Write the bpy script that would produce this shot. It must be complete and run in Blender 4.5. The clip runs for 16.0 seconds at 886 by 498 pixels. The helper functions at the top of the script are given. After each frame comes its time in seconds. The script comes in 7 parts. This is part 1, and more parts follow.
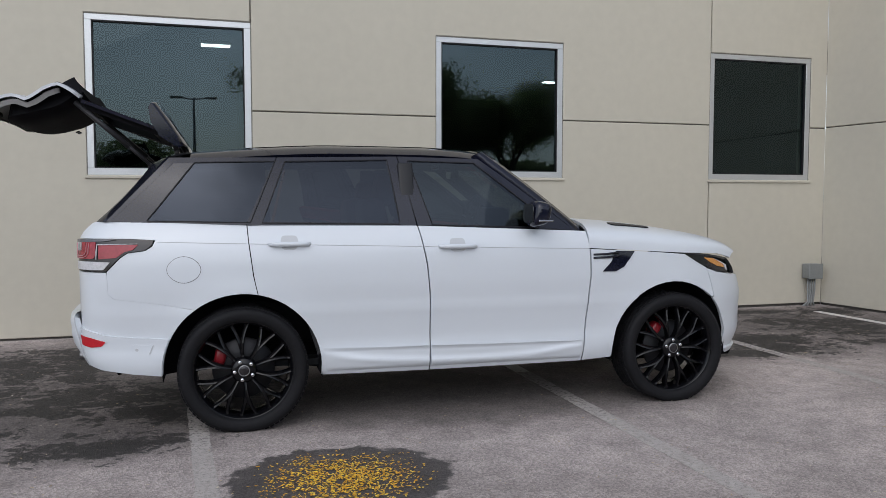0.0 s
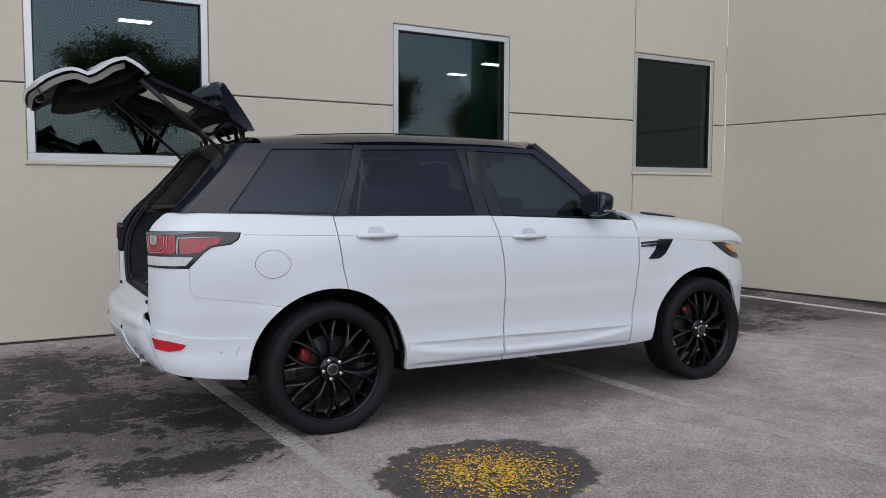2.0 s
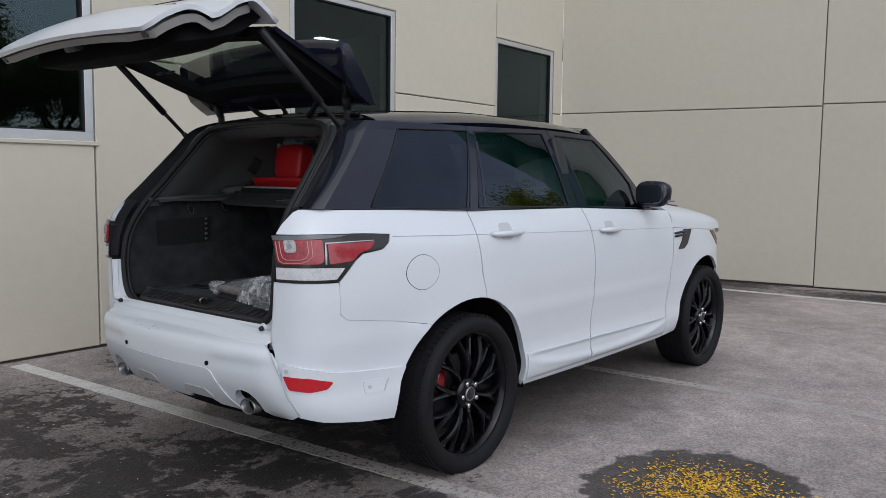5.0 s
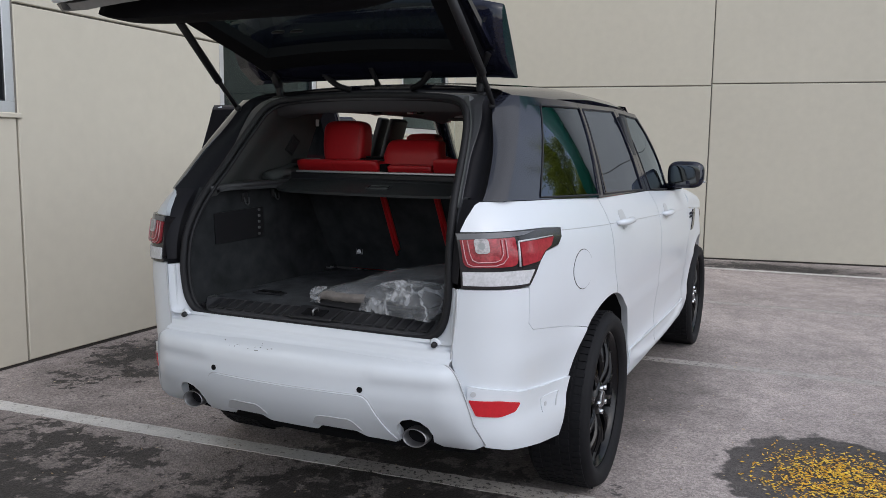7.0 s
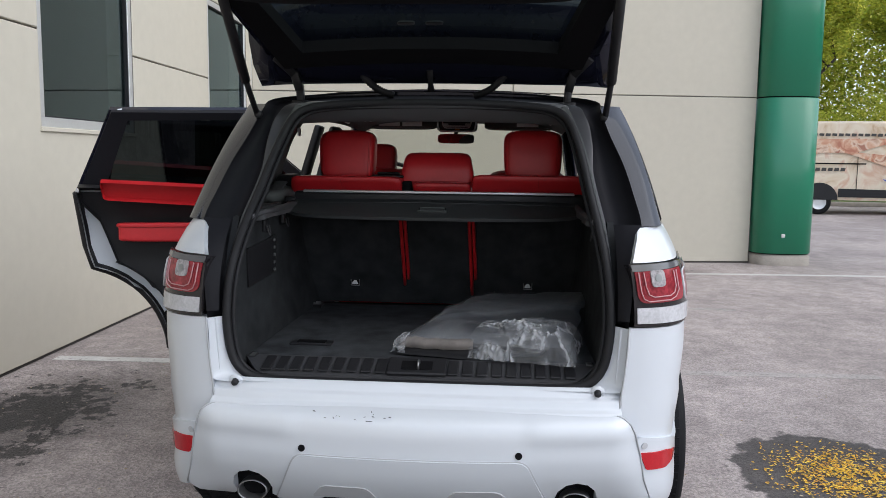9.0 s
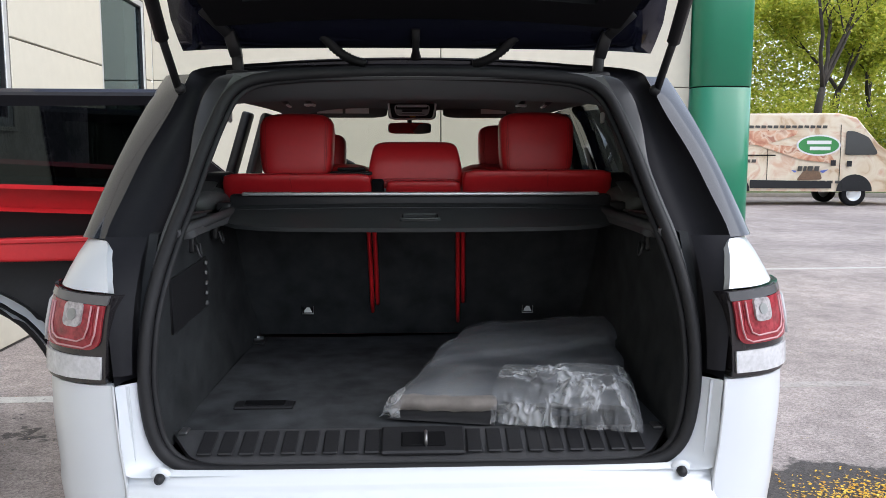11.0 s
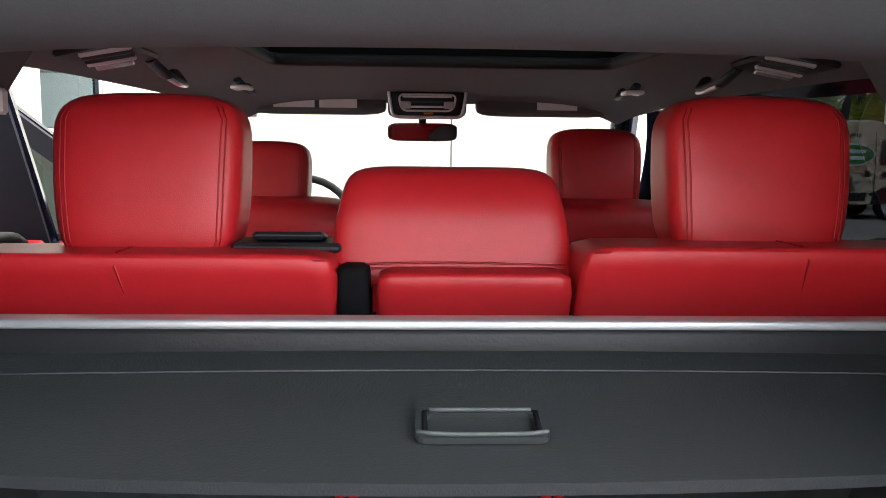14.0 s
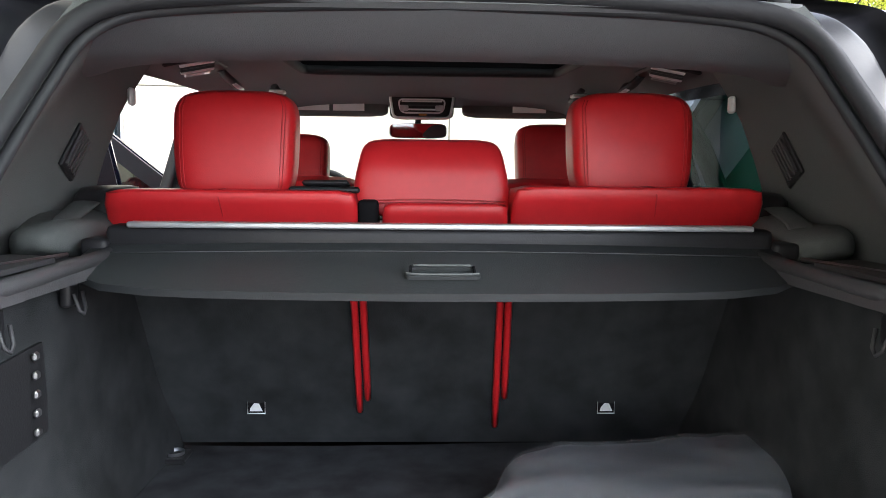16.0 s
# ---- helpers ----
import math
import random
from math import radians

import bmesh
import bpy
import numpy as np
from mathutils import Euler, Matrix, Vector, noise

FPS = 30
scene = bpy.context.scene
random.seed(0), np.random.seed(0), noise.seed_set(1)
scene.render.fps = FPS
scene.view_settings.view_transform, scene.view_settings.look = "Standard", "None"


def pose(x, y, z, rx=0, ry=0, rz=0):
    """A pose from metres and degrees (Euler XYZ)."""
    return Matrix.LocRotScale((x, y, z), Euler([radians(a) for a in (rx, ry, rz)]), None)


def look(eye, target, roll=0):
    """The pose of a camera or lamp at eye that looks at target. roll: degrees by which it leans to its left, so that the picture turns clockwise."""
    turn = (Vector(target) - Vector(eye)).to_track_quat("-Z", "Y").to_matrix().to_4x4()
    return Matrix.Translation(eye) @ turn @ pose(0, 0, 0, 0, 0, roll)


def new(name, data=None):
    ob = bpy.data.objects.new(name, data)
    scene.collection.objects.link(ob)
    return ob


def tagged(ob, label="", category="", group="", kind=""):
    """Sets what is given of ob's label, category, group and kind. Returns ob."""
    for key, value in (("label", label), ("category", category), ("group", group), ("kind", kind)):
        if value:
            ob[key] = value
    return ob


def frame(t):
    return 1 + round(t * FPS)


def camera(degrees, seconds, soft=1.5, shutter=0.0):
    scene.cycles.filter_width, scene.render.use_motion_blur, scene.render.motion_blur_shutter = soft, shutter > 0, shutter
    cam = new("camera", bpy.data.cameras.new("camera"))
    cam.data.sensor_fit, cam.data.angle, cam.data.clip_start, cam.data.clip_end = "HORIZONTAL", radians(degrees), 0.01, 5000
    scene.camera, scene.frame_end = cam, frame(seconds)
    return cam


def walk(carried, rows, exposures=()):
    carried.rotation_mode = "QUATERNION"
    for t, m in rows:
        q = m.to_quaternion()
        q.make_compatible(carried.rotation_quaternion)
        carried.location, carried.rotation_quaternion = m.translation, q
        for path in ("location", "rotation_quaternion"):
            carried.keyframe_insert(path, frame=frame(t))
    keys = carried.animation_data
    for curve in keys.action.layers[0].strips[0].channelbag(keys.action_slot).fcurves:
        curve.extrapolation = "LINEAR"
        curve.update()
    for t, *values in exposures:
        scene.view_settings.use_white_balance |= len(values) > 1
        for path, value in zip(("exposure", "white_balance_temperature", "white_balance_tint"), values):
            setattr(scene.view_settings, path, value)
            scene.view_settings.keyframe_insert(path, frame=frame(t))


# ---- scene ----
cam = camera(57.5, 16.0, 0.85)
PATH = [
    (0, (-1.556, -5.935, 1.412), (-1.037, -4.007, 1.289), -0.0),
    (0.5, (-1.963, -5.832, 1.401), (-1.345, -3.934, 1.278), -0.1),
    (1, (-2.359, -5.663, 1.417), (-1.661, -3.793, 1.292), 0.1),
    (1.5, (-2.764, -5.522, 1.413), (-1.951, -3.701, 1.27), 0.1),
    (2, (-3.097, -5.277, 1.404), (-2.145, -3.524, 1.259), 0.2),
    (2.5, (-3.46, -5.002, 1.396), (-2.358, -3.339, 1.249), 0.8),
    (3, (-3.74, -4.68, 1.379), (-2.526, -3.099, 1.217), 1.4),
    (3.5, (-3.993, -4.333, 1.39), (-2.706, -2.81, 1.225), 1.4),
    (4, (-4.247, -4.003, 1.419), (-2.835, -2.598, 1.242), 1.0),
    (4.5, (-4.386, -3.61, 1.432), (-2.917, -2.265, 1.244), 0.6),
    (4.7, (-4.435, -3.466, 1.427), (-2.937, -2.153, 1.241), 0.6),
    (6.8, (-4.906, -1.892, 1.435), (-3.123, -1.015, 1.204), 0.7),
    (7, (-4.907, -1.736, 1.453), (-3.103, -0.908, 1.21), 0.7),
    (7.5, (-4.937, -1.337, 1.462), (-3.07, -0.661, 1.215), 1.1),
    (8, (-4.955, -0.96, 1.469), (-3.029, -0.483, 1.225), 0.8),
    (8.5, (-4.868, -0.605, 1.485), (-2.924, -0.201, 1.244), 0.4),
    (9, (-4.821, -0.261, 1.484), (-2.839, -0.117, 1.258), 0.7),
    (9.5, (-4.715, -0.085, 1.481), (-2.729, -0.059, 1.252), 0.4),
    (9.7, (-4.66, -0.059, 1.48), (-2.673, -0.052, 1.25), 0.3),
    (11.8, (-3.562, 0.076, 1.456), (-1.586, -0.022, 1.223), 0.0),
    (12, (-3.419, 0.087, 1.469), (-1.442, -0.006, 1.237), 0.0),
    (12.5, (-3.068, 0.064, 1.487), (-1.088, -0.017, 1.265), -0.2),
    (13, (-2.773, 0.068, 1.499), (-0.791, 0.0, 1.281), -0.3),
    (13.5, (-2.571, 0.082, 1.514), (-0.589, 0.015, 1.298), 0.2),
    (14, (-2.485, 0.061, 1.514), (-0.505, -0.017, 1.291), 0.6),
    (14.5, (-2.495, 0.03, 1.531), (-0.516, -0.056, 1.308), 1.2),
    (15, (-2.594, 0.049, 1.516), (-0.614, -0.034, 1.294), 1.5),
    (15.5, (-2.775, 0.067, 1.466), (-0.792, 0.001, 1.262), 0.7),
    (16, (-3.04, 0.046, 1.439), (-1.056, -0.029, 1.249), 0.6),
]
EXPOSURES = [(t, e, 6230, 10) for t, e in ((0, 0.35), (4.7, 0.4), (6.8, 0.6), (7.5, 0.7), (9.0, 0.95), (9.7, 1.1), (11.8, 2.3), (12.0, 2.7), (12.5, 3.05), (13.5, 3.1), (14.5, 2.95), (15.2, 3.05), (16, 3.1))]
walk(cam, [(t, look(eye, target, roll)) for t, eye, target, roll in PATH], EXPOSURES)

# ---- light ----
world = bpy.data.worlds.new("overcast_sky")
scene.world = world
world.use_nodes = True
wn, wl = world.node_tree.nodes, world.node_tree.links
SUN_EL, SUN_AZ = 46.0, 204.0
sky = wn.new("ShaderNodeTexSky")
sky.sky_type = "NISHITA"
sky.sun_disc = False
sky.sun_elevation, sky.sun_rotation = radians(SUN_EL), radians(SUN_AZ)
sky.air_density, sky.dust_density, sky.ozone_density = 1.0, 1.5, 1.0
hazy = wn.new("ShaderNodeHueSaturation")
hazy.inputs["Saturation"].default_value = 0.42
wl.new(sky.outputs[0], hazy.inputs["Color"])
cloud, ctex, clift = wn.new("ShaderNodeTexNoise"), wn.new("ShaderNodeTexCoord"), wn.new("ShaderNodeMapRange")
cloud.inputs["Scale"].default_value, cloud.inputs["Detail"].default_value = 3.0, 6
wl.new(ctex.outputs["Generated"], cloud.inputs["Vector"])
clift.inputs["From Min"].default_value, clift.inputs["From Max"].default_value = 0.3, 0.7
clift.inputs["To Min"].default_value, clift.inputs["To Max"].default_value = 0.72, 1.28
wl.new(cloud.outputs["Fac"], clift.inputs["Value"])
cloudy = wn.new("ShaderNodeVectorMath")
cloudy.operation = "SCALE"
wl.new(hazy.outputs[0], cloudy.inputs[0])
wl.new(clift.outputs[0], cloudy.inputs["Scale"])
wl.new(cloudy.outputs[0], wn["Background"].inputs["Color"])
wn["Background"].inputs["Strength"].default_value = 0.15
sun = new("sun", bpy.data.lights.new("sun", "SUN"))
sun.data.energy, sun.data.angle, sun.data.color = 0.45, radians(80), (1.0, 0.97, 0.93)
az, el = radians(SUN_AZ), radians(SUN_EL)
sun.matrix_world = look((0, 0, 30), (-math.sin(az) * math.cos(el), -math.cos(az) * math.cos(el), 30 - math.sin(el)))


# ---- materials ----
def shade(name, color, rough=0.5, metal=0.0, var=0.06, scale=4.0, fine=60.0, bump=0.0, bump_scale=80.0, coat=0.0, spec=0.5, sheen=0.0, rand=0.0, coat_rough=0.04):
    """A principled surface with variation at two scales and a fine relief."""
    m = bpy.data.materials.new(name)
    m.use_nodes = True
    n, l = m.node_tree.nodes, m.node_tree.links
    p = n["Principled BSDF"]
    co = n.new("ShaderNodeTexCoord")
    big, small = n.new("ShaderNodeTexNoise"), n.new("ShaderNodeTexNoise")
    big.inputs["Scale"].default_value, big.inputs["Detail"].default_value = scale, 5
    small.inputs["Scale"].default_value, small.inputs["Detail"].default_value = fine, 3
    l.new(co.outputs["Object"], big.inputs["Vector"])
    l.new(co.outputs["Object"], small.inputs["Vector"])
    add = n.new("ShaderNodeMath")
    add.operation = "ADD"
    l.new(big.outputs["Fac"], add.inputs[0])
    l.new(small.outputs["Fac"], add.inputs[1])
    ramp = n.new("ShaderNodeMapRange")
    ramp.inputs["From Min"].default_value, ramp.inputs["From Max"].default_value = 0.6, 1.4
    ramp.inputs["To Min"].default_value, ramp.inputs["To Max"].default_value = 1 - var, 1 + var
    l.new(add.outputs[0], ramp.inputs["Value"])
    value = ramp.outputs[0]
    if rand:
        info, r2, mul = n.new("ShaderNodeObjectInfo"), n.new("ShaderNodeMapRange"), n.new("ShaderNodeMath")
        r2.inputs["To Min"].default_value, r2.inputs["To Max"].default_value = 1 - rand, 1 + rand
        mul.operation = "MULTIPLY"
        l.new(info.outputs["Random"], r2.inputs["Value"])
        l.new(r2.outputs[0], mul.inputs[0])
        l.new(value, mul.inputs[1])
        value = mul.outputs[0]
    tint = n.new("ShaderNodeVectorMath")
    tint.operation = "SCALE"
    tint.inputs[0].default_value = color
    l.new(value, tint.inputs["Scale"])
    l.new(tint.outputs[0], p.inputs["Base Color"])
    rr = n.new("ShaderNodeMapRange")
    rr.inputs["To Min"].default_value, rr.inputs["To Max"].default_value = max(0.0, rough - 0.06), min(1.0, rough + 0.06)
    l.new(big.outputs["Fac"], rr.inputs["Value"])
    l.new(rr.outputs[0], p.inputs["Roughness"])
    p.inputs["Metallic"].default_value = metal
    p.inputs["Coat Weight"].default_value = coat
    p.inputs["Coat Roughness"].default_value = coat_rough
    p.inputs["Specular IOR Level"].default_value = spec
    p.inputs["Sheen Weight"].default_value = sheen
    if bump:
        bn, b = n.new("ShaderNodeTexNoise"), n.new("ShaderNodeBump")
        bn.inputs["Scale"].default_value, bn.inputs["Detail"].default_value = bump_scale, 4
        l.new(co.outputs["Object"], bn.inputs["Vector"])
        b.inputs["Strength"].default_value, b.inputs["Distance"].default_value = bump, 0.004
        l.new(bn.outputs["Fac"], b.inputs["Height"])
        l.new(b.outputs[0], p.inputs["Normal"])
    return m


def glass(name, tint, ior=1.5, rough=0.0, gloss=(1, 1, 1)):
    """A thin pane: tinted see-through with a Fresnel gloss."""
    m = bpy.data.materials.new(name)
    m.use_nodes = True
    n, l = m.node_tree.nodes, m.node_tree.links
    n.remove(n["Principled BSDF"])
    t, g, f, x = n.new("ShaderNodeBsdfTransparent"), n.new("ShaderNodeBsdfGlossy"), n.new("ShaderNodeLayerWeight"), n.new("ShaderNodeMixShader")
    t.inputs["Color"].default_value = (*tint, 1)
    g.inputs["Roughness"].default_value = rough
    g.inputs["Color"].default_value = (*gloss, 1)
    f.inputs["Blend"].default_value = 0.5
    p, r = n.new("ShaderNodeMath"), n.new("ShaderNodeMapRange")
    p.operation, p.inputs[1].default_value = "POWER", 4.0
    base = ((ior - 1) / (ior + 1)) ** 2
    r.inputs["To Min"].default_value, r.inputs["To Max"].default_value = base, 0.95
    l.new(f.outputs["Facing"], p.inputs[0])
    l.new(p.outputs[0], r.inputs["Value"])
    l.new(r.outputs[0], x.inputs[0])
    l.new(t.outputs[0], x.inputs[1])
    l.new(g.outputs[0], x.inputs[2])
    l.new(x.outputs[0], n["Material Output"].inputs["Surface"])
    return m


def lamp_material(name, color, strength):
    m = bpy.data.materials.new(name)
    m.use_nodes = True
    p = m.node_tree.nodes["Principled BSDF"]
    p.inputs["Base Color"].default_value = (*color, 1)
    p.inputs["Emission Color"].default_value = (*color, 1)
    p.inputs["Emission Strength"].default_value = strength
    return m


def asphalt_material():
    """Worn asphalt: light aggregate, broad fading, and wet stains with ragged edges."""
    m = bpy.data.materials.new("worn_asphalt")
    m.use_nodes = True
    n, l = m.node_tree.nodes, m.node_tree.links
    p = n["Principled BSDF"]
    geo = n.new("ShaderNodeNewGeometry")
    pos = geo.outputs["Position"]

    def tex(scale, detail=4, rough=0.6, dist=0.0):
        t = n.new("ShaderNodeTexNoise")
        t.inputs["Scale"].default_value, t.inputs["Detail"].default_value = scale, detail
        t.inputs["Roughness"].default_value, t.inputs["Distortion"].default_value = rough, dist
        l.new(pos, t.inputs["Vector"])
        return t.outputs["Fac"]

    def ramp(v, a, b, c=0.0, d=1.0, kind="SMOOTHSTEP"):
        r = n.new("ShaderNodeMapRange")
        r.interpolation_type = kind
        for k, val in zip(("From Min", "From Max", "To Min", "To Max"), (a, b, c, d)):
            r.inputs[k].default_value = val
        l.new(v, r.inputs["Value"])
        return r.outputs[0]

    def math_node(op, a, b):
        x = n.new("ShaderNodeMath")
        x.operation = op
        for i, v in enumerate((a, b)):
            if isinstance(v, (int, float)):
                x.inputs[i].default_value = v
            else:
                l.new(v, x.inputs[i])
        return x.outputs[0]

    def blob(x, y, sx, sy):
        s, d = n.new("ShaderNodeVectorMath"), n.new("ShaderNodeVectorMath")
        s.operation, d.operation = "SUBTRACT", "MULTIPLY"
        l.new(pos, s.inputs[0])
        s.inputs[1].default_value = (x, y, 0)
        l.new(s.outputs[0], d.inputs[0])
        d.inputs[1].default_value = (1 / sx, 1 / sy, 0)
        e = n.new("ShaderNodeVectorMath")
        e.operation = "LENGTH"
        l.new(d.outputs[0], e.inputs[0])
        return ramp(e.outputs["Value"], 0.0, 1.0, 1.0, 0.0)

    regions = None
    for b in STAINS:
        v = blob(*b)
        regions = v if regions is None else math_node("MAXIMUM", regions, v)
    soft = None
    for b in DAMP_SHADE:
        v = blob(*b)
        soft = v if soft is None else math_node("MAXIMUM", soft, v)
    ragged = math_node("ADD", math_node("MULTIPLY", tex(4.0, 8, 0.62, 0.6), 0.54), math_node("MULTIPLY", tex(13, 9, 0.72, 0.6), 0.46))
    wet = ramp(math_node("ADD", math_node("MULTIPLY", regions, 0.225), ragged), 0.642, 0.682)
    pile = ramp(math_node("ADD", blob(*LEAF_PATCH), math_node("MULTIPLY", tex(9, 5), 0.5)), 0.62, 0.70)
    wet = math_node("MAXIMUM", wet, pile)
    stones = n.new("ShaderNodeTexVoronoi")
    stones.inputs["Scale"].default_value = 95
    l.new(pos, stones.inputs["Vector"])
    grit = math_node("MULTIPLY", ramp(stones.outputs["Color"], 0.0, 1.0, 0.72, 1.34), ramp(tex(260, 2), 0.3, 0.7, 0.8, 1.2))
    fade = ramp(tex(0.55, 5), 0.3, 0.7, 0.8, 1.2)
    dust = ramp(tex(5.5, 6), 0.35, 0.7, 0.88, 1.14)
    tone = math_node("MULTIPLY", math_node("MULTIPLY", grit, fade), dust)
    # Damp and painted shade darken the tone softly, broken up by noise.
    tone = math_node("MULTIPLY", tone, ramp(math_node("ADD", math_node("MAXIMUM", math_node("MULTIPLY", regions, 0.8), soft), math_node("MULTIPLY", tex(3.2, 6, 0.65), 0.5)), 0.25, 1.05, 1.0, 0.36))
    tone = math_node("MULTIPLY", tone, ramp(wet, 0, 1, 1.0, 0.20, "LINEAR"))
    scale = n.new("ShaderNodeVectorMath")
    scale.operation = "SCALE"
    scale.inputs[0].default_value = (0.345, 0.298, 0.280)
    l.new(tone, scale.inputs["Scale"])
    l.new(scale.outputs[0], p.inputs["Base Color"])
    l.new(ramp(wet, 0, 1, 0.92, 0.7, "LINEAR"), p.inputs["Roughness"])
    b = n.new("ShaderNodeBump")
    b.inputs["Strength"].default_value, b.inputs["Distance"].default_value = 0.6, 0.006
    l.new(math_node("ADD", stones.outputs["Distance"], tex(140, 3)), b.inputs["Height"])
    l.new(b.outputs[0], p.inputs["Normal"])
    return m


STAINS = [(-1.8, -0.1, 1.5, 1.3), (3.0, 2.2, 1.6, 0.8), (4.6, 2.75, 2.6, 0.55), (6.4, 0.6, 0.8, 1.6), (-2.9, 1.5, 2.0, 2.0), (-2.6, 0.2, 1.6, 1.4), (-4.2, 0.4, 2.2, 2.2), (-0.6, 2.4, 1.8, 1.0), (3.6, 0.9, 1.7, 1.5), (5.0, 1.6, 1.6, 1.8),
          (6.2, -1.2, 0.8, 2.6), (5.8, 2.6, 1.2, 0.9), (-2.3, -1.05, 1.3, 0.55), (-3.2, -0.9, 0.9, 0.7),
          (4.7, 2.1, 1.1, 0.7), (5.4, 1.75, 1.0, 0.6), (3.1, 0.5, 1.3, 0.7), (4.8, 0.6, 1.1, 0.45)]
# Soft darkening: damp ground, plus the car's contact shade put into the colour.
DAMP_SHADE = [(0.2, -0.60, 2.9, 1.1), (-0.6, -0.2, 2.8, 1.4), (-2.2, -0.6, 1.5, 0.9), (-3.2, 0.3, 2.4, 2.6), (4.2, 2.0, 3.4, 1.5), (-4.2, 1.4, 2.6, 1.6), (5.6, 1.2, 2.6, 2.4)]
LEAF_PATCH = (-1.0, -1.90, 1.02, 0.88)
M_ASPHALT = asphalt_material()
M_WALL = shade("cream_painted_concrete", (0.52, 0.485, 0.405), 0.85, var=0.05, scale=0.7, fine=9, bump=0.15, bump_scale=160, rand=0.02)
M_FOUND = shade("dark_concrete_footing", (0.06, 0.055, 0.05), 0.9, var=0.3, scale=3, bump=0.3)
M_JOINT = shade("grey_sealant", (0.16, 0.15, 0.13), 0.8, var=0.1)
M_ALU = shade("anodised_aluminium", (0.62, 0.63, 0.64), 0.42, metal=0.7, var=0.05, scale=6)
M_BGLASS = glass("dark_reflective_pane", (0.40, 0.46, 0.46), 1.57, 0.0, gloss=(0.74, 0.92, 1.0))
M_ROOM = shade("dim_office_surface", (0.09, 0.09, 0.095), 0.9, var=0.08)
M_GREEN = shade("green_painted_metal", (0.010, 0.175, 0.092), 0.34, var=0.05, scale=1.5, coat=0.2)
M_CONC = shade("pale_concrete", (0.34, 0.31, 0.27), 0.9, var=0.22, scale=6, bump=0.4)


def line_material(name, wear, tone=(0.60, 0.58, 0.55), cover=0.92):
    """Old road paint: chalky, cracked and worn through to the asphalt."""
    m = shade(name, tone, 0.85, var=0.22, scale=7, fine=120, bump=0.3)
    n, l = m.node_tree.nodes, m.node_tree.links
    g, v, r = n.new("ShaderNodeNewGeometry"), n.new("ShaderNodeTexNoise"), n.new("ShaderNodeMapRange")
    v.inputs["Scale"].default_value, v.inputs["Detail"].default_value, v.inputs["Roughness"].default_value = 34, 9, 0.75
    l.new(g.outputs["Position"], v.inputs["Vector"])
    r.inputs["From Min"].default_value, r.inputs["From Max"].default_value = wear - 0.05, wear + 0.07
    r.inputs["To Max"].default_value = cover
    l.new(v.outputs["Fac"], r.inputs["Value"])
    t, x = n.new("ShaderNodeBsdfTransparent"), n.new("ShaderNodeMixShader")
    l.new(r.outputs[0], x.inputs[0])
    l.new(t.outputs[0], x.inputs[1])
    l.new(n["Principled BSDF"].outputs[0], x.inputs[2])
    l.new(x.outputs[0], n["Material Output"].inputs["Surface"])
    return m


M_LINE, M_LINE_OLD = line_material("worn_white_line_paint", 0.37), line_material("faded_white_line_paint", 0.41, (0.52, 0.48, 0.45), 0.62)
M_GREYBOX = shade("grey_galvanised_steel", (0.28, 0.29, 0.29), 0.5, metal=0.4, var=0.1)
M_WHITE = shade("white_car_paint", (0.615, 0.645, 0.685), 0.30, var=0.006, scale=2, fine=20, coat=0.45, coat_rough=0.14)
M_BLACK = shade("gloss_black_paint", (0.008, 0.009, 0.019), 0.08, var=0.1, spec=0.42)
M_TRIM = shade("satin_black_plastic", (0.017, 0.017, 0.019), 0.45, var=0.12, bump=0.12, bump_scale=300, spec=0.3)
M_GAP = shade("dark_underbody", (0.006, 0.006, 0.007), 0.85, var=0.2, spec=0.1)
M_RECESS = shade("matt_black_recess", (0.010, 0.010, 0.013), 0.55, var=0.15, spec=0.16)
M_RUBBER = shade("black_rubber", (0.014, 0.014, 0.016), 0.6, var=0.12, bump=0.1, bump_scale=120, spec=0.3)
M_TYRE = shade("tyre_rubber", (0.010, 0.010, 0.0115), 0.66, var=0.22, scale=10, bump=0.12, bump_scale=150, spec=0.16)
M_RIM = shade("gloss_black_alloy", (0.003, 0.003, 0.004), 0.2, var=0.1, spec=0.32)
M_DISC = shade("brushed_steel_disc", (0.022, 0.022, 0.025), 0.45, metal=0.6, var=0.15, scale=20)
M_CALIPER = shade("red_caliper_paint", (0.20, 0.008, 0.014), 0.35, var=0.06)
M_CHROME = shade("bright_chrome", (0.62, 0.63, 0.65), 0.16, metal=1.0, var=0.03)
M_SATIN = shade("satin_chrome", (0.78, 0.78, 0.80), 0.32, metal=0.5, var=0.03)
M_STEEL = shade("dull_steel", (0.3, 0.3, 0.31), 0.35, metal=0.9, var=0.08)
M_RED = shade("red_leather", (0.50, 0.014, 0.019), 0.42, var=0.07, scale=5, fine=60, bump=0.10, bump_scale=650)
M_STITCH = shade("dark_red_seam", (0.36, 0.008, 0.012), 0.6, var=0.1)
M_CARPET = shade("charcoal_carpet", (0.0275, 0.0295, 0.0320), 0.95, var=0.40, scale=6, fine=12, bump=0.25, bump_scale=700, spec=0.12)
# Carpet of the boot floor, lighter in tone than the sides.
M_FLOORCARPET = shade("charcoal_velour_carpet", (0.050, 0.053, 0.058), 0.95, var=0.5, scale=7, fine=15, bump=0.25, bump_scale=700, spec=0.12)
M_CHANNEL = shade("satin_dark_trim_plastic", (0.045, 0.046, 0.051), 0.34, var=0.08, bump=0.04, bump_scale=300, spec=0.5)
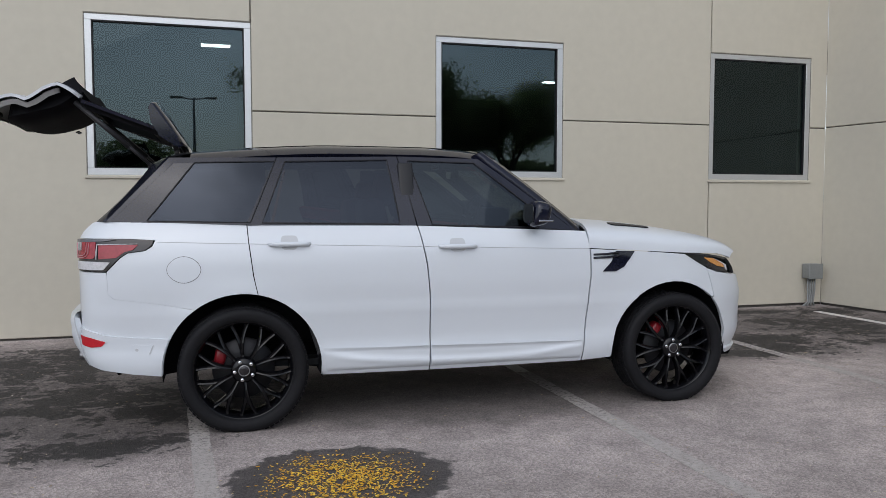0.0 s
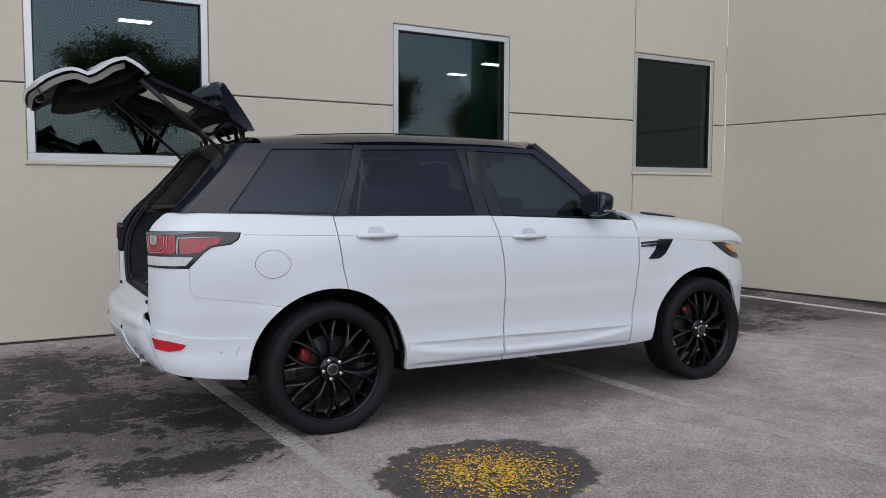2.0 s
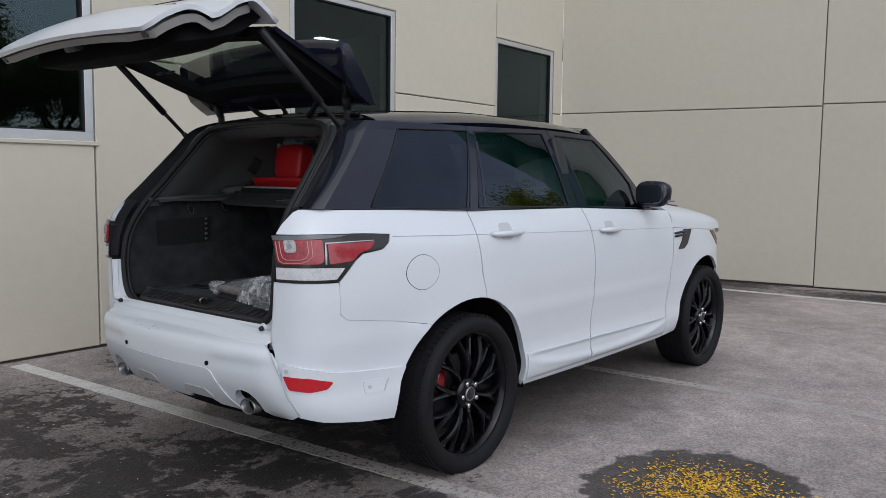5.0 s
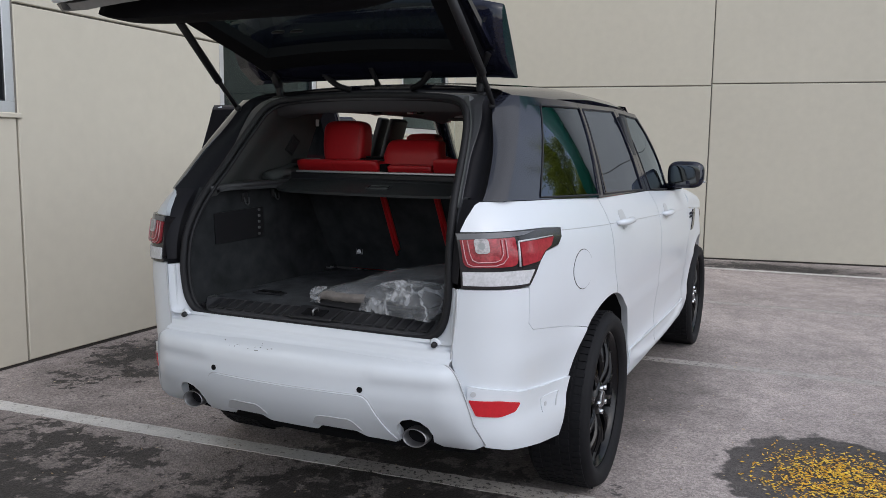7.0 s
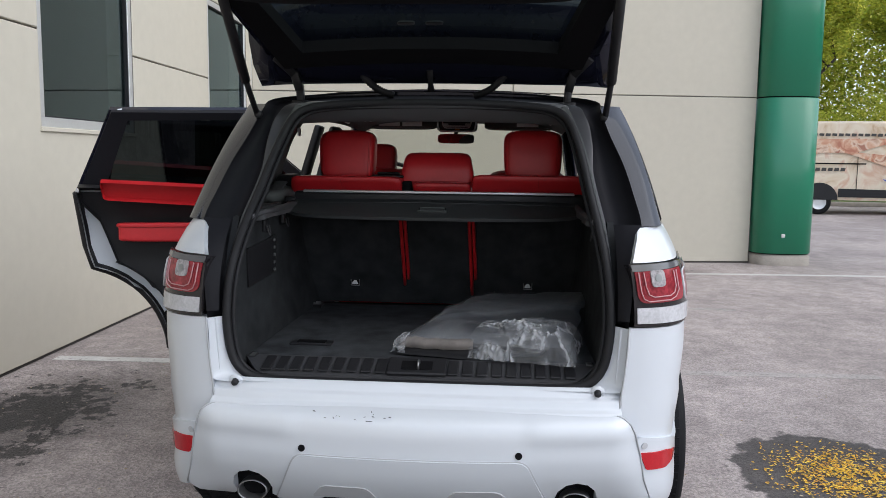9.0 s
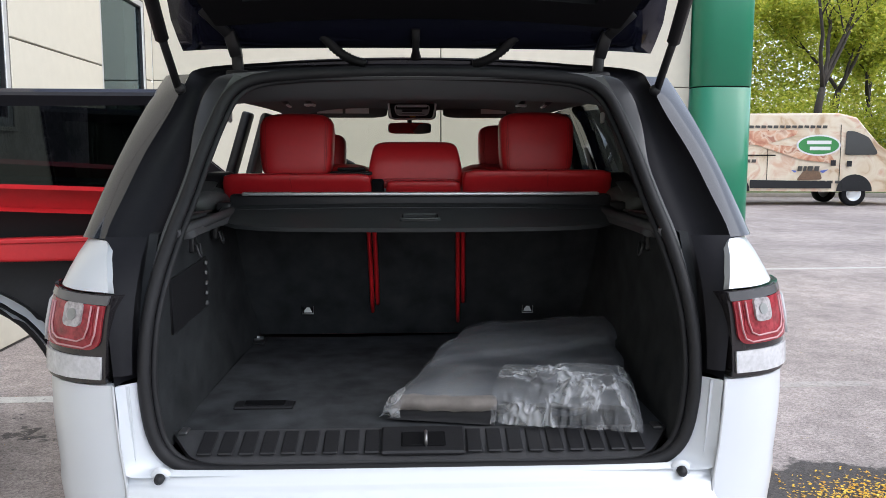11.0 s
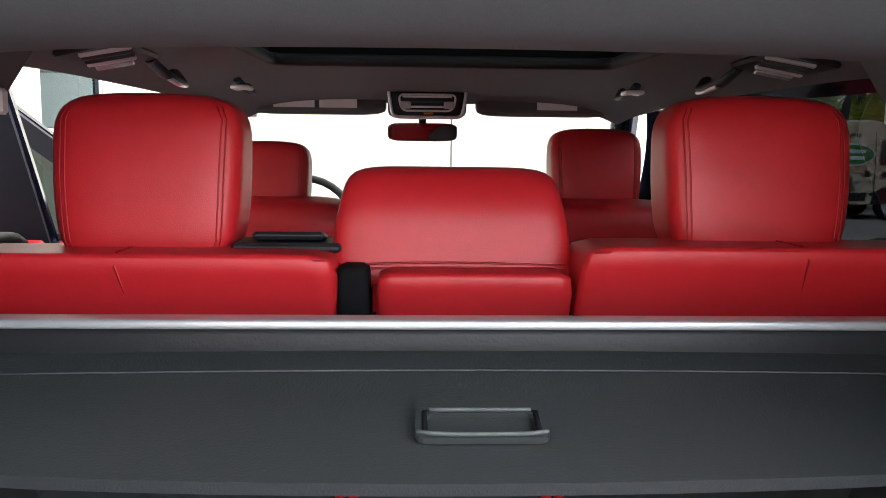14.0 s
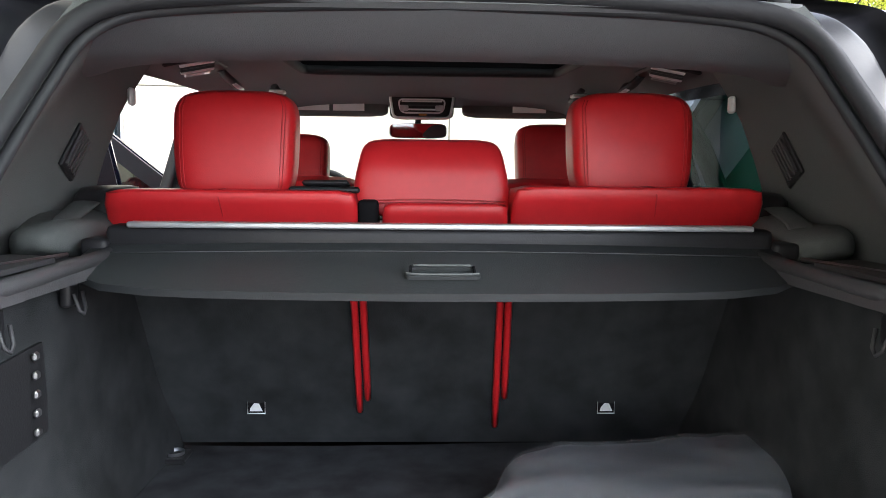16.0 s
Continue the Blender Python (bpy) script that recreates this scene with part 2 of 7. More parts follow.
M_GREYTRIM = shade("charcoal_trim_plastic", (0.045, 0.045, 0.049), 0.55, var=0.1, bump=0.2, bump_scale=350)
M_PILLAR = shade("dark_pillar_cloth", (0.090, 0.096, 0.095), 0.9, var=0.1, fine=200, bump=0.25, bump_scale=500)
M_PAD = shade("dark_grey_webbing", (0.075, 0.083, 0.082), 0.7, var=0.15, fine=90, bump=0.2, bump_scale=400)
M_LINER = shade("dark_headliner_cloth", (0.118, 0.124, 0.130), 0.9, var=0.08, fine=200, bump=0.25, bump_scale=500)
M_COVER = shade("charcoal_leatherette_cover", (0.0235, 0.0260, 0.0275), 0.5, var=0.1, scale=3, bump=0.2, bump_scale=380)
M_TINT = glass("privacy_glass", (0.026, 0.031, 0.031), 1.50, gloss=(0.70, 0.80, 1.0))
M_GREENGLASS = glass("green_tinted_glass", (0.42, 0.50, 0.45), 1.5)
M_CLEAR = glass("clear_windscreen", (0.70, 0.715, 0.67), 1.45)
M_LAMPRED = shade("red_lamp_lens", (0.29, 0.030, 0.040), 0.12, var=0.35, scale=22, fine=90, spec=0.5)
M_LAMPDEEP = shade("deep_red_lamp_lens", (0.27, 0.030, 0.040), 0.15, var=0.6, scale=40, fine=110, spec=0.5)
M_REFLECT = shade("red_reflector_lens", (0.46, 0.012, 0.020), 0.2, var=0.12, scale=60, fine=160, spec=0.5)
M_GUIDE = shade("pink_light_guide", (0.50, 0.25, 0.27), 0.2, var=0.05)
M_BROW = shade("grey_gloss_lamp_edge", (0.10, 0.10, 0.108), 0.12, var=0.08, spec=0.6)
M_LAMPCLEAR = shade("clear_lamp_lens", (0.52, 0.52, 0.54), 0.16, var=0.2, scale=40, fine=120, spec=0.5)
M_LAMPDARK = shade("smoked_lamp_body", (0.020, 0.018, 0.020), 0.15, var=0.2)
M_FOG = shade("clear_square_lens", (0.36, 0.34, 0.35), 0.12, var=0.5, scale=60, fine=140, spec=0.6)
M_AMBER = shade("amber_lamp_lens", (0.56, 0.24, 0.05), 0.2, var=0.2, scale=30, coat=0.5)
M_WLABEL = shade("white_label", (0.7, 0.7, 0.7), 0.5, var=0.03)
M_OFFICE = lamp_material("office_light", (1.0, 0.98, 0.92), 10.0)


# ---- mesh tools ----
def part(name, bm, material, parent=None, label="", m=None, recalc=True):
    """Links a bmesh as one mesh object under a thing or a part."""
    if m is not None:
        bm.transform(m)
    if recalc:
        bmesh.ops.recalc_face_normals(bm, faces=bm.faces[:])
    data = bpy.data.meshes.new(name)
    bm.to_mesh(data)
    bm.free()
    data.materials.append(material)
    ob = new(name, data)
    ob.parent = parent
    if label:
        tagged(ob, label)
    return ob


def again(ob, parent, m):
    """Another object on the same mesh, at the pose m under a parent."""
    o = new(ob.name.split(".")[0], ob.data)
    o.parent, o.matrix_basis = parent, m
    return o


def smoothstep(a, b, x):
    t = min(1.0, max(0.0, (x - a) / (b - a)))
    return t * t * (3 - 2 * t)


def spline(xs, ys):
    """A monotone cubic through the points (xs, ys)."""
    xs, ys = np.array(xs, float), np.array(ys, float)
    h, d = np.diff(xs), np.diff(ys) / np.diff(xs)
    k = np.zeros(len(xs))
    k[0], k[-1] = d[0], d[-1]
    for i in range(1, len(xs) - 1):
        k[i] = 0 if d[i - 1] * d[i] <= 0 else 3 * (h[i - 1] + h[i]) / ((2 * h[i] + h[i - 1]) / d[i - 1] + (h[i] + 2 * h[i - 1]) / d[i])

    def at(x):
        x = min(max(x, xs[0]), xs[-1])
        i = min(max(int(np.searchsorted(xs, x)) - 1, 0), len(h) - 1)
        t = (x - xs[i]) / h[i]
        return float((2 * t**3 - 3 * t**2 + 1) * ys[i] + (t**3 - 2 * t**2 + t) * h[i] * k[i] + (3 * t**2 - 2 * t**3) * ys[i + 1] + (t**3 - t**2) * h[i] * k[i + 1])
    return at


def rounded(pts, n=5):
    """A closed outline from (u, v) or (u, v, radius) corners."""
    out = []
    for i, p in enumerate(pts):
        r = p[2] if len(p) > 2 else 0
        a, b, c = Vector(pts[i - 1][:2]), Vector(p[:2]), Vector(pts[(i + 1) % len(pts)][:2])
        if r <= 0:
            out.append(tuple(b))
            continue
        e, f = (a - b), (c - b)
        r1 = min(r, e.length * 0.49, f.length * 0.49)
        s, t = b + e.normalized() * r1, b + f.normalized() * r1
        for k in range(n + 1):
            w = k / n
            out.append(tuple(s * (1 - w) ** 2 + b * 2 * w * (1 - w) + t * w * w))
    return out


def arc(cx, cy, r, a0, a1, n=14):
    return [(cx + r * math.cos(radians(a0 + (a1 - a0) * i / n)), cy + r * math.sin(radians(a0 + (a1 - a0) * i / n))) for i in range(n + 1)]


def sheet(outline, fn, step=0.06, thick=0.012, away=(0, 0, 0.9), lift=0.0, step_v=None, closed=False, roll=0.003):
    """A curved sheet: the flat outline (u, v), cut into a fine grid, laid on fn(u, v), with rolled edges going in by thick."""
    bm = bmesh.new()
    pts = []
    for p in outline:
        if not pts or (abs(p[0] - pts[-1][0]) + abs(p[1] - pts[-1][1])) > 1e-4:
            pts.append(p)
    bm.faces.new([bm.verts.new((p[0], p[1], 0)) for p in pts])
    us, vs = [p[0] for p in pts], [p[1] for p in pts]
    for lo, hi, ax, st in ((min(us), max(us), 0, step), (min(vs), max(vs), 1, step_v or step)):
        k = max(1, int(round((hi - lo) / st)))
        for i in range(1, k):
            co, no = [0, 0, 0], [0, 0, 0]
            co[ax], no[ax] = lo + (hi - lo) * i / k + 1e-5, 1
            bmesh.ops.bisect_plane(bm, geom=bm.verts[:] + bm.edges[:] + bm.faces[:], plane_co=co, plane_no=no, dist=1e-6)
    big = [f for f in bm.faces if len(f.verts) > 4]
    if big:
        bmesh.ops.triangulate(bm, faces=big)
    c0, e = Vector(away), 1e-3
    uv = {v: (v.co.x, v.co.y) for v in bm.verts}
    rim = [ed for ed in bm.edges if ed.is_boundary]
    inward, front, cent = {}, {}, Vector((sum(us) / len(us), sum(vs) / len(vs)))
    for v, (a, b) in uv.items():
        p = Vector(fn(a, b))
        n = (Vector(fn(a + e, b)) - Vector(fn(a - e, b))).cross(Vector(fn(a, b + e)) - Vector(fn(a, b - e))).normalized()
        if n.dot(p - c0) < 0:
            n = -n
        inward[v] = n
        front[v] = p + n * lift
    for f in bm.faces:
        f.smooth = True
    flat = bm.faces[:]
    rimv = {v for ed in rim for v in ed.verts}
    if thick:
        low = {v: bm.verts.new(front[v] - inward[v] * thick) for v in rimv}
        for ed in rim:
            a, b = ed.verts
            f = bm.faces.new((a, b, low[b], low[a]))
            f.smooth = True
            ed.smooth = False
        if closed:
            back = {v: low.get(v) or bm.verts.new(front[v] - inward[v] * thick) for v in uv}
            for f in flat:
                bm.faces.new([back[v] for v in reversed(f.verts)]).smooth = True
            for ed in rim:
                o = bm.edges.get((low[ed.verts[0]], low[ed.verts[1]]))
                if o:
                    o.smooth = False
    for v in uv:
        v.co = front[v]
    return bm


def box(size, at=(0, 0, 0), bevel=0.0, seg=2, m=None, bm=None):
    """A box with rounded edges; size and centre in metres."""
    own = bmesh.new()
    bmesh.ops.create_cube(own, size=1.0, matrix=Matrix.Translation(at) @ Matrix.Diagonal((*size, 1)))
    if bevel:
        bmesh.ops.bevel(own, geom=own.edges[:] + own.verts[:], offset=bevel, segments=seg, profile=0.5, affect="EDGES")
        if seg > 1:
            for f in own.faces:
                f.smooth = True
    if m is not None:
        own.transform(m)
    return merge(bm, own) if bm is not None else own


def merge(bm, other):
    """Adds a copy of other's faces to bm."""
    made = {v: bm.verts.new(v.co) for v in other.verts}
    for f in other.faces:
        g = bm.faces.new([made[v] for v in f.verts])
        g.smooth = f.smooth
    other.free()
    return bm


def tube(path, r, sides=8, closed=False, bm=None, cap=True, flat=1.0):
    """A tube along a path of points; r may be a list. flat squeezes it."""
    bm = bm or bmesh.new()
    pts = [Vector(p) for p in path]
    n = len(pts)
    rings, up = [], None
    for i, p in enumerate(pts):
        a = pts[(i - 1) % n] if closed or i else p
        b = pts[(i + 1) % n] if closed or i < n - 1 else p
        t = (b - a).normalized()
        if up is None:
            up = t.orthogonal().normalized() if abs(t.z) > 0.9 else Vector((0, 0, 1))
        x = t.cross(up)
        if x.length < 1e-4:
            x = t.orthogonal()
        x.normalize()
        y = x.cross(t).normalized()
        up = y
        rad = r[i] if isinstance(r, (list, tuple)) else r
        rings.append([bm.verts.new(p + (x * math.cos(6.2832 * k / sides) + y * flat * math.sin(6.2832 * k / sides)) * rad) for k in range(sides)])
    for i in range(n if closed else n - 1):
        a, b = rings[i], rings[(i + 1) % n]
        for k in range(sides):
            bm.faces.new((a[k], a[(k + 1) % sides], b[(k + 1) % sides], b[k])).smooth = True
    if cap and not closed:
        bm.faces.new(rings[0][::-1])
        bm.faces.new(rings[-1])
    return bm


def loft(rings, closed=False, bm=None, smooth=True, around=False):
    """Faces between rows of points of equal length. around joins the last row to the first; closed joins each row's ends."""
    bm = bm or bmesh.new()
    vs = [[bm.verts.new(p) for p in r] for r in rings]
    k = len(vs[0])
    for i in range(len(vs) if around else len(vs) - 1):
        a, b = vs[i], vs[(i + 1) % len(vs)]
        for j in range(k if closed else k - 1):
            bm.faces.new((a[j], a[(j + 1) % k], b[(j + 1) % k], b[j])).smooth = smooth
    return bm


def revolve(profile, n=48, bm=None, axis="y"):
    """Turns (radius, offset) pairs about the y axis through the origin."""
    rows = []
    for i in range(n):
        a = 2 * math.pi * i / n
        rows.append([(r * math.cos(a), o, r * math.sin(a)) for r, o in profile])
    return loft(rows, bm=bm, around=True)


def pillow(size, at, power=5.0, n=14, m=None, bm=None, shape=None):
    """A padded block: a superellipsoid of that size, with an optional shape(x, y, z) of the unit block."""
    own = bmesh.new()
    bmesh.ops.create_cube(own, size=2.0)
    bmesh.ops.subdivide_edges(own, edges=own.edges[:], cuts=n, use_grid_fill=True)
    for v in own.verts:
        x, y, z = v.co
        q = (abs(x) ** power + abs(y) ** power + abs(z) ** power) ** (1 / power)
        x, y, z = x / q, y / q, z / q
        if shape:
            x, y, z = shape(x, y, z)
        v.co = (at[0] + x * size[0] / 2, at[1] + y * size[1] / 2, at[2] + z * size[2] / 2)
    for f in own.faces:
        f.smooth = True
    if m is not None:
        own.transform(m)
    return merge(bm, own) if bm is not None else own


def thing(name, label, category, group="", kind="", at=(0, 0, 0)):
    o = new(name)
    o.empty_display_size = 0.2
    o.location = at
    return tagged(o, label, category, group, kind)


# ---- ground ----
def grid_plane(x0, x1, y0, y1, nx, ny, z=0.0):
    return loft([[(x0 + (x1 - x0) * i / nx, y0 + (y1 - y0) * j / ny, z) for i in range(nx + 1)] for j in range(ny + 1)], smooth=False)


tagged(part("ground", grid_plane(-250, 250, -250, 250, 40, 40), M_ASPHALT), "worn grey asphalt car park with damp stains and painted-in shade under the car", "ground", kind="structure")


def floor_line(x0, y0, x1, y1, w, seed, material=M_LINE):
    """A worn painted line with ragged edges, 3 mm proud."""
    rng = random.Random(seed)
    a, b = Vector((x0, y0, 0)), Vector((x1, y1, 0))
    d = b - a
    n = max(6, int(d.length / 0.06))
    s = Vector((-d.y, d.x, 0)).normalized() * w / 2
    rows = []
    for i in range(n + 1):
        p = a + d * i / n
        l, r = 1 + rng.uniform(-0.07, 0.05), 1 + rng.uniform(-0.07, 0.05)
        rows.append([p - s * l, p - s * l + Vector((0, 0, 0.003)), p + s * r + Vector((0, 0, 0.003)), p + s * r])
    return tagged(part("parking_line", loft(rows, smooth=False), material), "worn white painted parking line on the asphalt", "parking line", "parking lines", "structure")


floor_line(-1.975, 2.83, -1.803, 0.2, 0.115, 1)
floor_line(-1.803, 0.2, -1.60, -2.9, 0.115, 5, M_LINE_OLD)
floor_line(0.70, 2.95, 0.775, 0.2, 0.115, 6)
floor_line(0.775, 0.2, 0.86, -2.9, 0.115, 2, M_LINE_OLD)
floor_line(3.28, 2.9, 3.33, -2.6, 0.11, 3, M_LINE_OLD)
floor_line(5.62, 2.6, 6.12, -6.6, 0.11, 4)

# ---- building ----
WX, WY = -2.93, 2.915
W_DIR = math.degrees(math.atan2(3.172 - 2.915, 5.88 + 2.93))
WALL = pose(WX, WY, 0, 0, 0, W_DIR)
TOP, JOINT, THICK = 7.0, 2.35, 0.24
CORNER = (6.15, 3.18)
F_DIR = math.degrees(math.atan2(-3.54, 0.531))


def slab(outline, y0, y1, bevel=0.006):
    """A slab: an outline in (along, up), from depth y0 to y1, with eased front edges."""
    bm = bmesh.new()
    f = bm.faces.new([bm.verts.new((u, y0, v)) for u, v in outline])
    r = bmesh.ops.extrude_face_region(bm, geom=[f], use_keep_orig=True)
    for v in (g for g in r["geom"] if isinstance(g, bmesh.types.BMVert)):
        v.co.y = y1
    if bevel:
        bmesh.ops.bevel(bm, geom=[e for e in bm.edges if all(abs(v.co.y - y0) < 1e-6 for v in e.verts)], offset=bevel, segments=1, affect="EDGES")
    return bm


def wall_panels(parent, a, b, foot, win=None, split=JOINT):
    """One column of precast panels, split by the reveal, round a window (x0, x1, z0, z1)."""
    g = 0.007
    a, b = a + g, b - g
    if win is None:
        shapes = [[(a, foot), (b, foot), (b, split - g), (a, split - g)], [(a, split + g), (b, split + g), (b, TOP), (a, TOP)]]
    else:
        x0, x1, z0, z1 = win
        x0, x1 = max(x0, a), min(x1, b)
        low = [(a, foot), (b, foot), (b, split - g)] + ([(x1, split - g)] if x1 < b else []) + [(x1, z0), (x0, z0)] + ([(x0, split - g)] if x0 > a else []) + [(a, split - g)]
        high = [(a, TOP), (a, split + g)] + ([(x0, split + g)] if x0 > a else []) + [(x0, z1), (x1, z1)] + ([(x1, split + g)] if x1 < b else []) + [(b, split + g), (b, TOP)]
        if x0 <= a:
            low = [(a, foot), (b, foot), (b, split - g), (x1, split - g), (x1, z0), (a, z0)]
            high = [(a, TOP), (a, z1), (x1, z1), (x1, split + g), (b, split + g), (b, TOP)]
        if x1 >= b:
            low = [(a, foot), (b, foot), (b, z0), (x0, z0), (x0, split - g), (a, split - g)]
            high = [(a, TOP), (a, split + g), (x0, split + g), (x0, z1), (b, z1), (b, TOP)]
        shapes = [low, high]
    for s in shapes:
        part("panel", slab(s, 0.0, THICK), M_WALL, parent)


def lx(x):
    return (x - WX) / math.cos(radians(W_DIR))


wall_n = thing("wall_north", "cream painted precast concrete building wall", "wall", kind="structure")
wall_n.matrix_world = WALL
wall_e = thing("wall_east", "cream painted precast concrete building wall", "wall", kind="structure")
wall_e.matrix_world = pose(CORNER[0], CORNER[1], 0, 0, 0, F_DIR)
WINS = [(lx(-2.900), lx(-1.268), 1.660, 3.285), (lx(0.772), lx(2.352), 1.668, 3.262), (lx(4.374), lx(5.912), 1.662, 3.258)]
wall_panels(wall_n, lx(-18.2), lx(-12.57), 0.03)
wall_panels(wall_n, lx(-12.57), lx(-6.92), 0.02)
wall_panels(wall_n, lx(-6.92), lx(-1.27), 0.022, WINS[0])
wall_panels(wall_n, lx(-1.27), lx(4.382), 0.026, WINS[1])
wall_panels(wall_n, lx(4.382), lx(6.17), 0.032, WINS[2])
wall_panels(wall_e, 0.0, 3.60, 0.03, split=2.36)
wall_panels(wall_e, 3.60, 7.13, 0.022, split=2.385)


def backing(parent, a, b, holes):
    """Sealant behind the joints and the dark footing under the panels."""
    bm = bmesh.new()
    cuts = [a] + [x for h in holes for x in (h[0] - 0.02, h[1] + 0.02)] + [b]
    for i in range(0, len(cuts), 2):
        box((cuts[i + 1] - cuts[i], 0.1, TOP), ((cuts[i] + cuts[i + 1]) / 2, 0.075, TOP / 2 + 0.14), bm=bm)
    for h in holes:
        box((h[1] - h[0] + 0.04, 0.1, h[2] - 0.16), ((h[0] + h[1]) / 2, 0.075, h[2] / 2 + 0.05), bm=bm)
        box((h[1] - h[0] + 0.04, 0.1, TOP - h[3]), ((h[0] + h[1]) / 2, 0.075, (TOP + h[3]) / 2 + 0.02), bm=bm)
    part("sealant_joint", bm, M_JOINT, parent)
    part("footing", box((b - a, 0.18, 0.12), ((a + b) / 2, 0.11, 0.02)), M_FOUND, parent)


backing(wall_n, lx(-18.2), lx(6.17), WINS)
backing(wall_e, 0.0, 7.13, [])


def window(i, w):
    """An aluminium fixed window: four bars, a sill and one dark pane."""
    x0, x1, z0, z1 = w
    o = thing("window_%d" % i, "aluminium-framed fixed window with a dark reflective pane", "window", kind="structure")
    o.matrix_world = WALL
    t, y = 0.070, 0.012
    for nm, a, b, c, d in (("frame_bar", x0, x0 + t, z0 + t, z1 - t), ("frame_bar", x1 - t, x1, z0 + t, z1 - t), ("frame_bar", x0, x1, z1 - t, z1), ("frame_bar", x0, x1, z0, z0 + t)):
        bm = slab([(a, c), (b, c), (b, d), (a, d)], y, 0.10, 0.003)
        part(nm, bm, M_ALU, o)
    dark = bmesh.new()
    for a, b_, c, d in ((x0 - .004, x0 + .006, z0, z1), (x1 - .006, x1 + .004, z0, z1), (x0 - .004, x1 + .004, z1 - .010, z1 + .004)):
        box((b_ - a, 0.05, d - c), ((a + b_) / 2, 0.032, (c + d) / 2), bm=dark)
    part("perimeter_sealant", dark, M_JOINT, o)
    inner = bmesh.new()
    for a, b, c, d in ((x0 + t, x0 + t + 0.012, z0 + t, z1 - t), (x1 - t - 0.012, x1 - t, z0 + t, z1 - t), (x0 + t, x1 - t, z1 - t - 0.012, z1 - t), (x0 + t, x1 - t, z0 + t, z0 + t + 0.012)):
        box((b - a, 0.03, d - c), ((a + b) / 2, 0.036, (c + d) / 2), bm=inner)
    part("glazing_bead", inner, M_RUBBER, o)
    part("window_sill", slab([(x0 - 0.02, z0 - 0.035), (x1 + 0.02, z0 - 0.035), (x1 + 0.02, z0 - 0.004), (x0 - 0.02, z0 - 0.004)], -0.018, 0.1, 0.004), M_WALL, o)
    part("pane", slab([(x0 + t - 0.004, z0 + t - 0.004), (x1 - t + 0.004, z0 + t - 0.004), (x1 - t + 0.004, z1 - t + 0.004), (x0 + t - 0.004, z1 - t + 0.004)], 0.05, 0.056, 0), M_BGLASS, o)


for i, w in enumerate(WINS):
    window(i + 1, w)

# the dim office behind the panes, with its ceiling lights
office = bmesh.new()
# The box at x 7.15 is an unseen partition, added to darken window 3.
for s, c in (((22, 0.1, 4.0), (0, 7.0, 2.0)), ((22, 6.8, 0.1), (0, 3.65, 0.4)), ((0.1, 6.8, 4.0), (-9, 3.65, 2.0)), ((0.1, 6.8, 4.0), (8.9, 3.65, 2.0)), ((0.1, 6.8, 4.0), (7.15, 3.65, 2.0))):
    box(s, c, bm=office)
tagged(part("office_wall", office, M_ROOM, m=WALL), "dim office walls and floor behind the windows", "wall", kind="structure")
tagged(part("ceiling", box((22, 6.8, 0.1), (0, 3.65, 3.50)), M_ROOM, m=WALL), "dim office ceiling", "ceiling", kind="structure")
for x, y in ((1.35, 2.2), (6.97, 4.0), (6.87, 2.75)):
    o = thing("ceiling_light", "lit rectangular office ceiling light", "light", "office ceiling lights")
    o.matrix_world = WALL @ Matrix.Translation((x, y, 3.43))
    part("housing", box((0.40, 0.18, 0.03), (0, 0, 0.002), 0.004, 1), M_ALU, o)
    part("diffuser", box((0.36, 0.14, 0.012), (0, 0, -0.019)), M_OFFICE, o)

# green corner column on its concrete footing
col = thing("corner_column", "green metal-clad rounded corner column on a concrete base", "column", kind="structure", at=(7.33, -4.30, 0))


def rounded_ring(hx, hy, z, n=40, p=3.2):
    return [(hx * math.copysign(abs(math.cos(6.28319 * i / n)) ** (2 / p), math.cos(6.28319 * i / n)), hy * math.copysign(abs(math.sin(6.28319 * i / n)) ** (2 / p), math.sin(6.28319 * i / n)), z) for i in range(n)]


for z0, z1 in ((0.17, 2.375), (2.39, 5.2), (5.215, TOP + 0.3)):
    part("cladding_panel", loft([rounded_ring(0.40 - e, 0.42 - e, z) for e, z in ((0.012, z0), (0, z0 + 0.008), (0, z1 - 0.008), (0.012, z1))], closed=True), M_GREEN, col)
part("core", loft([rounded_ring(0.38, 0.40, z) for z in (0.16, TOP)], closed=True), M_GAP, col)
part("base", loft([rounded_ring(0.40, 0.42, 0), rounded_ring(0.40, 0.42, 0.12), rounded_ring(0.37, 0.39, 0.155), rounded_ring(0.1, 0.1, 0.156)], closed=True), M_CONC, col)
part("anchor_plate", box((0.02, 0.05, 0.05), (-0.405, 0.05, 0.43), 0.004, 1), M_ALU, col)

# electric box with conduits in the corner
eb = thing("junction_box", "grey steel electrical junction box with conduits on the wall", "electrical box")
eb.matrix_world = WALL
EX = lx(5.935)
part("box_body", box((0.21, 0.13, 0.19), (EX, -0.085, 0.465), 0.008), M_GREYBOX, eb)
part("lid", box((0.222, 0.012, 0.20), (EX, -0.156, 0.465), 0.004, 1), M_GREYBOX, eb)
for k in range(4):
    x = EX - 0.054 + k * 0.036
    part("conduit", tube([(x, -0.075, 0.40), (x, -0.075, 0.2), (x - 0.01 * (k - 1), -0.075, 0.06), (x - 0.03 * (3 - k), -0.08, -0.01)], 0.012, 8), M_GREYBOX, eb)


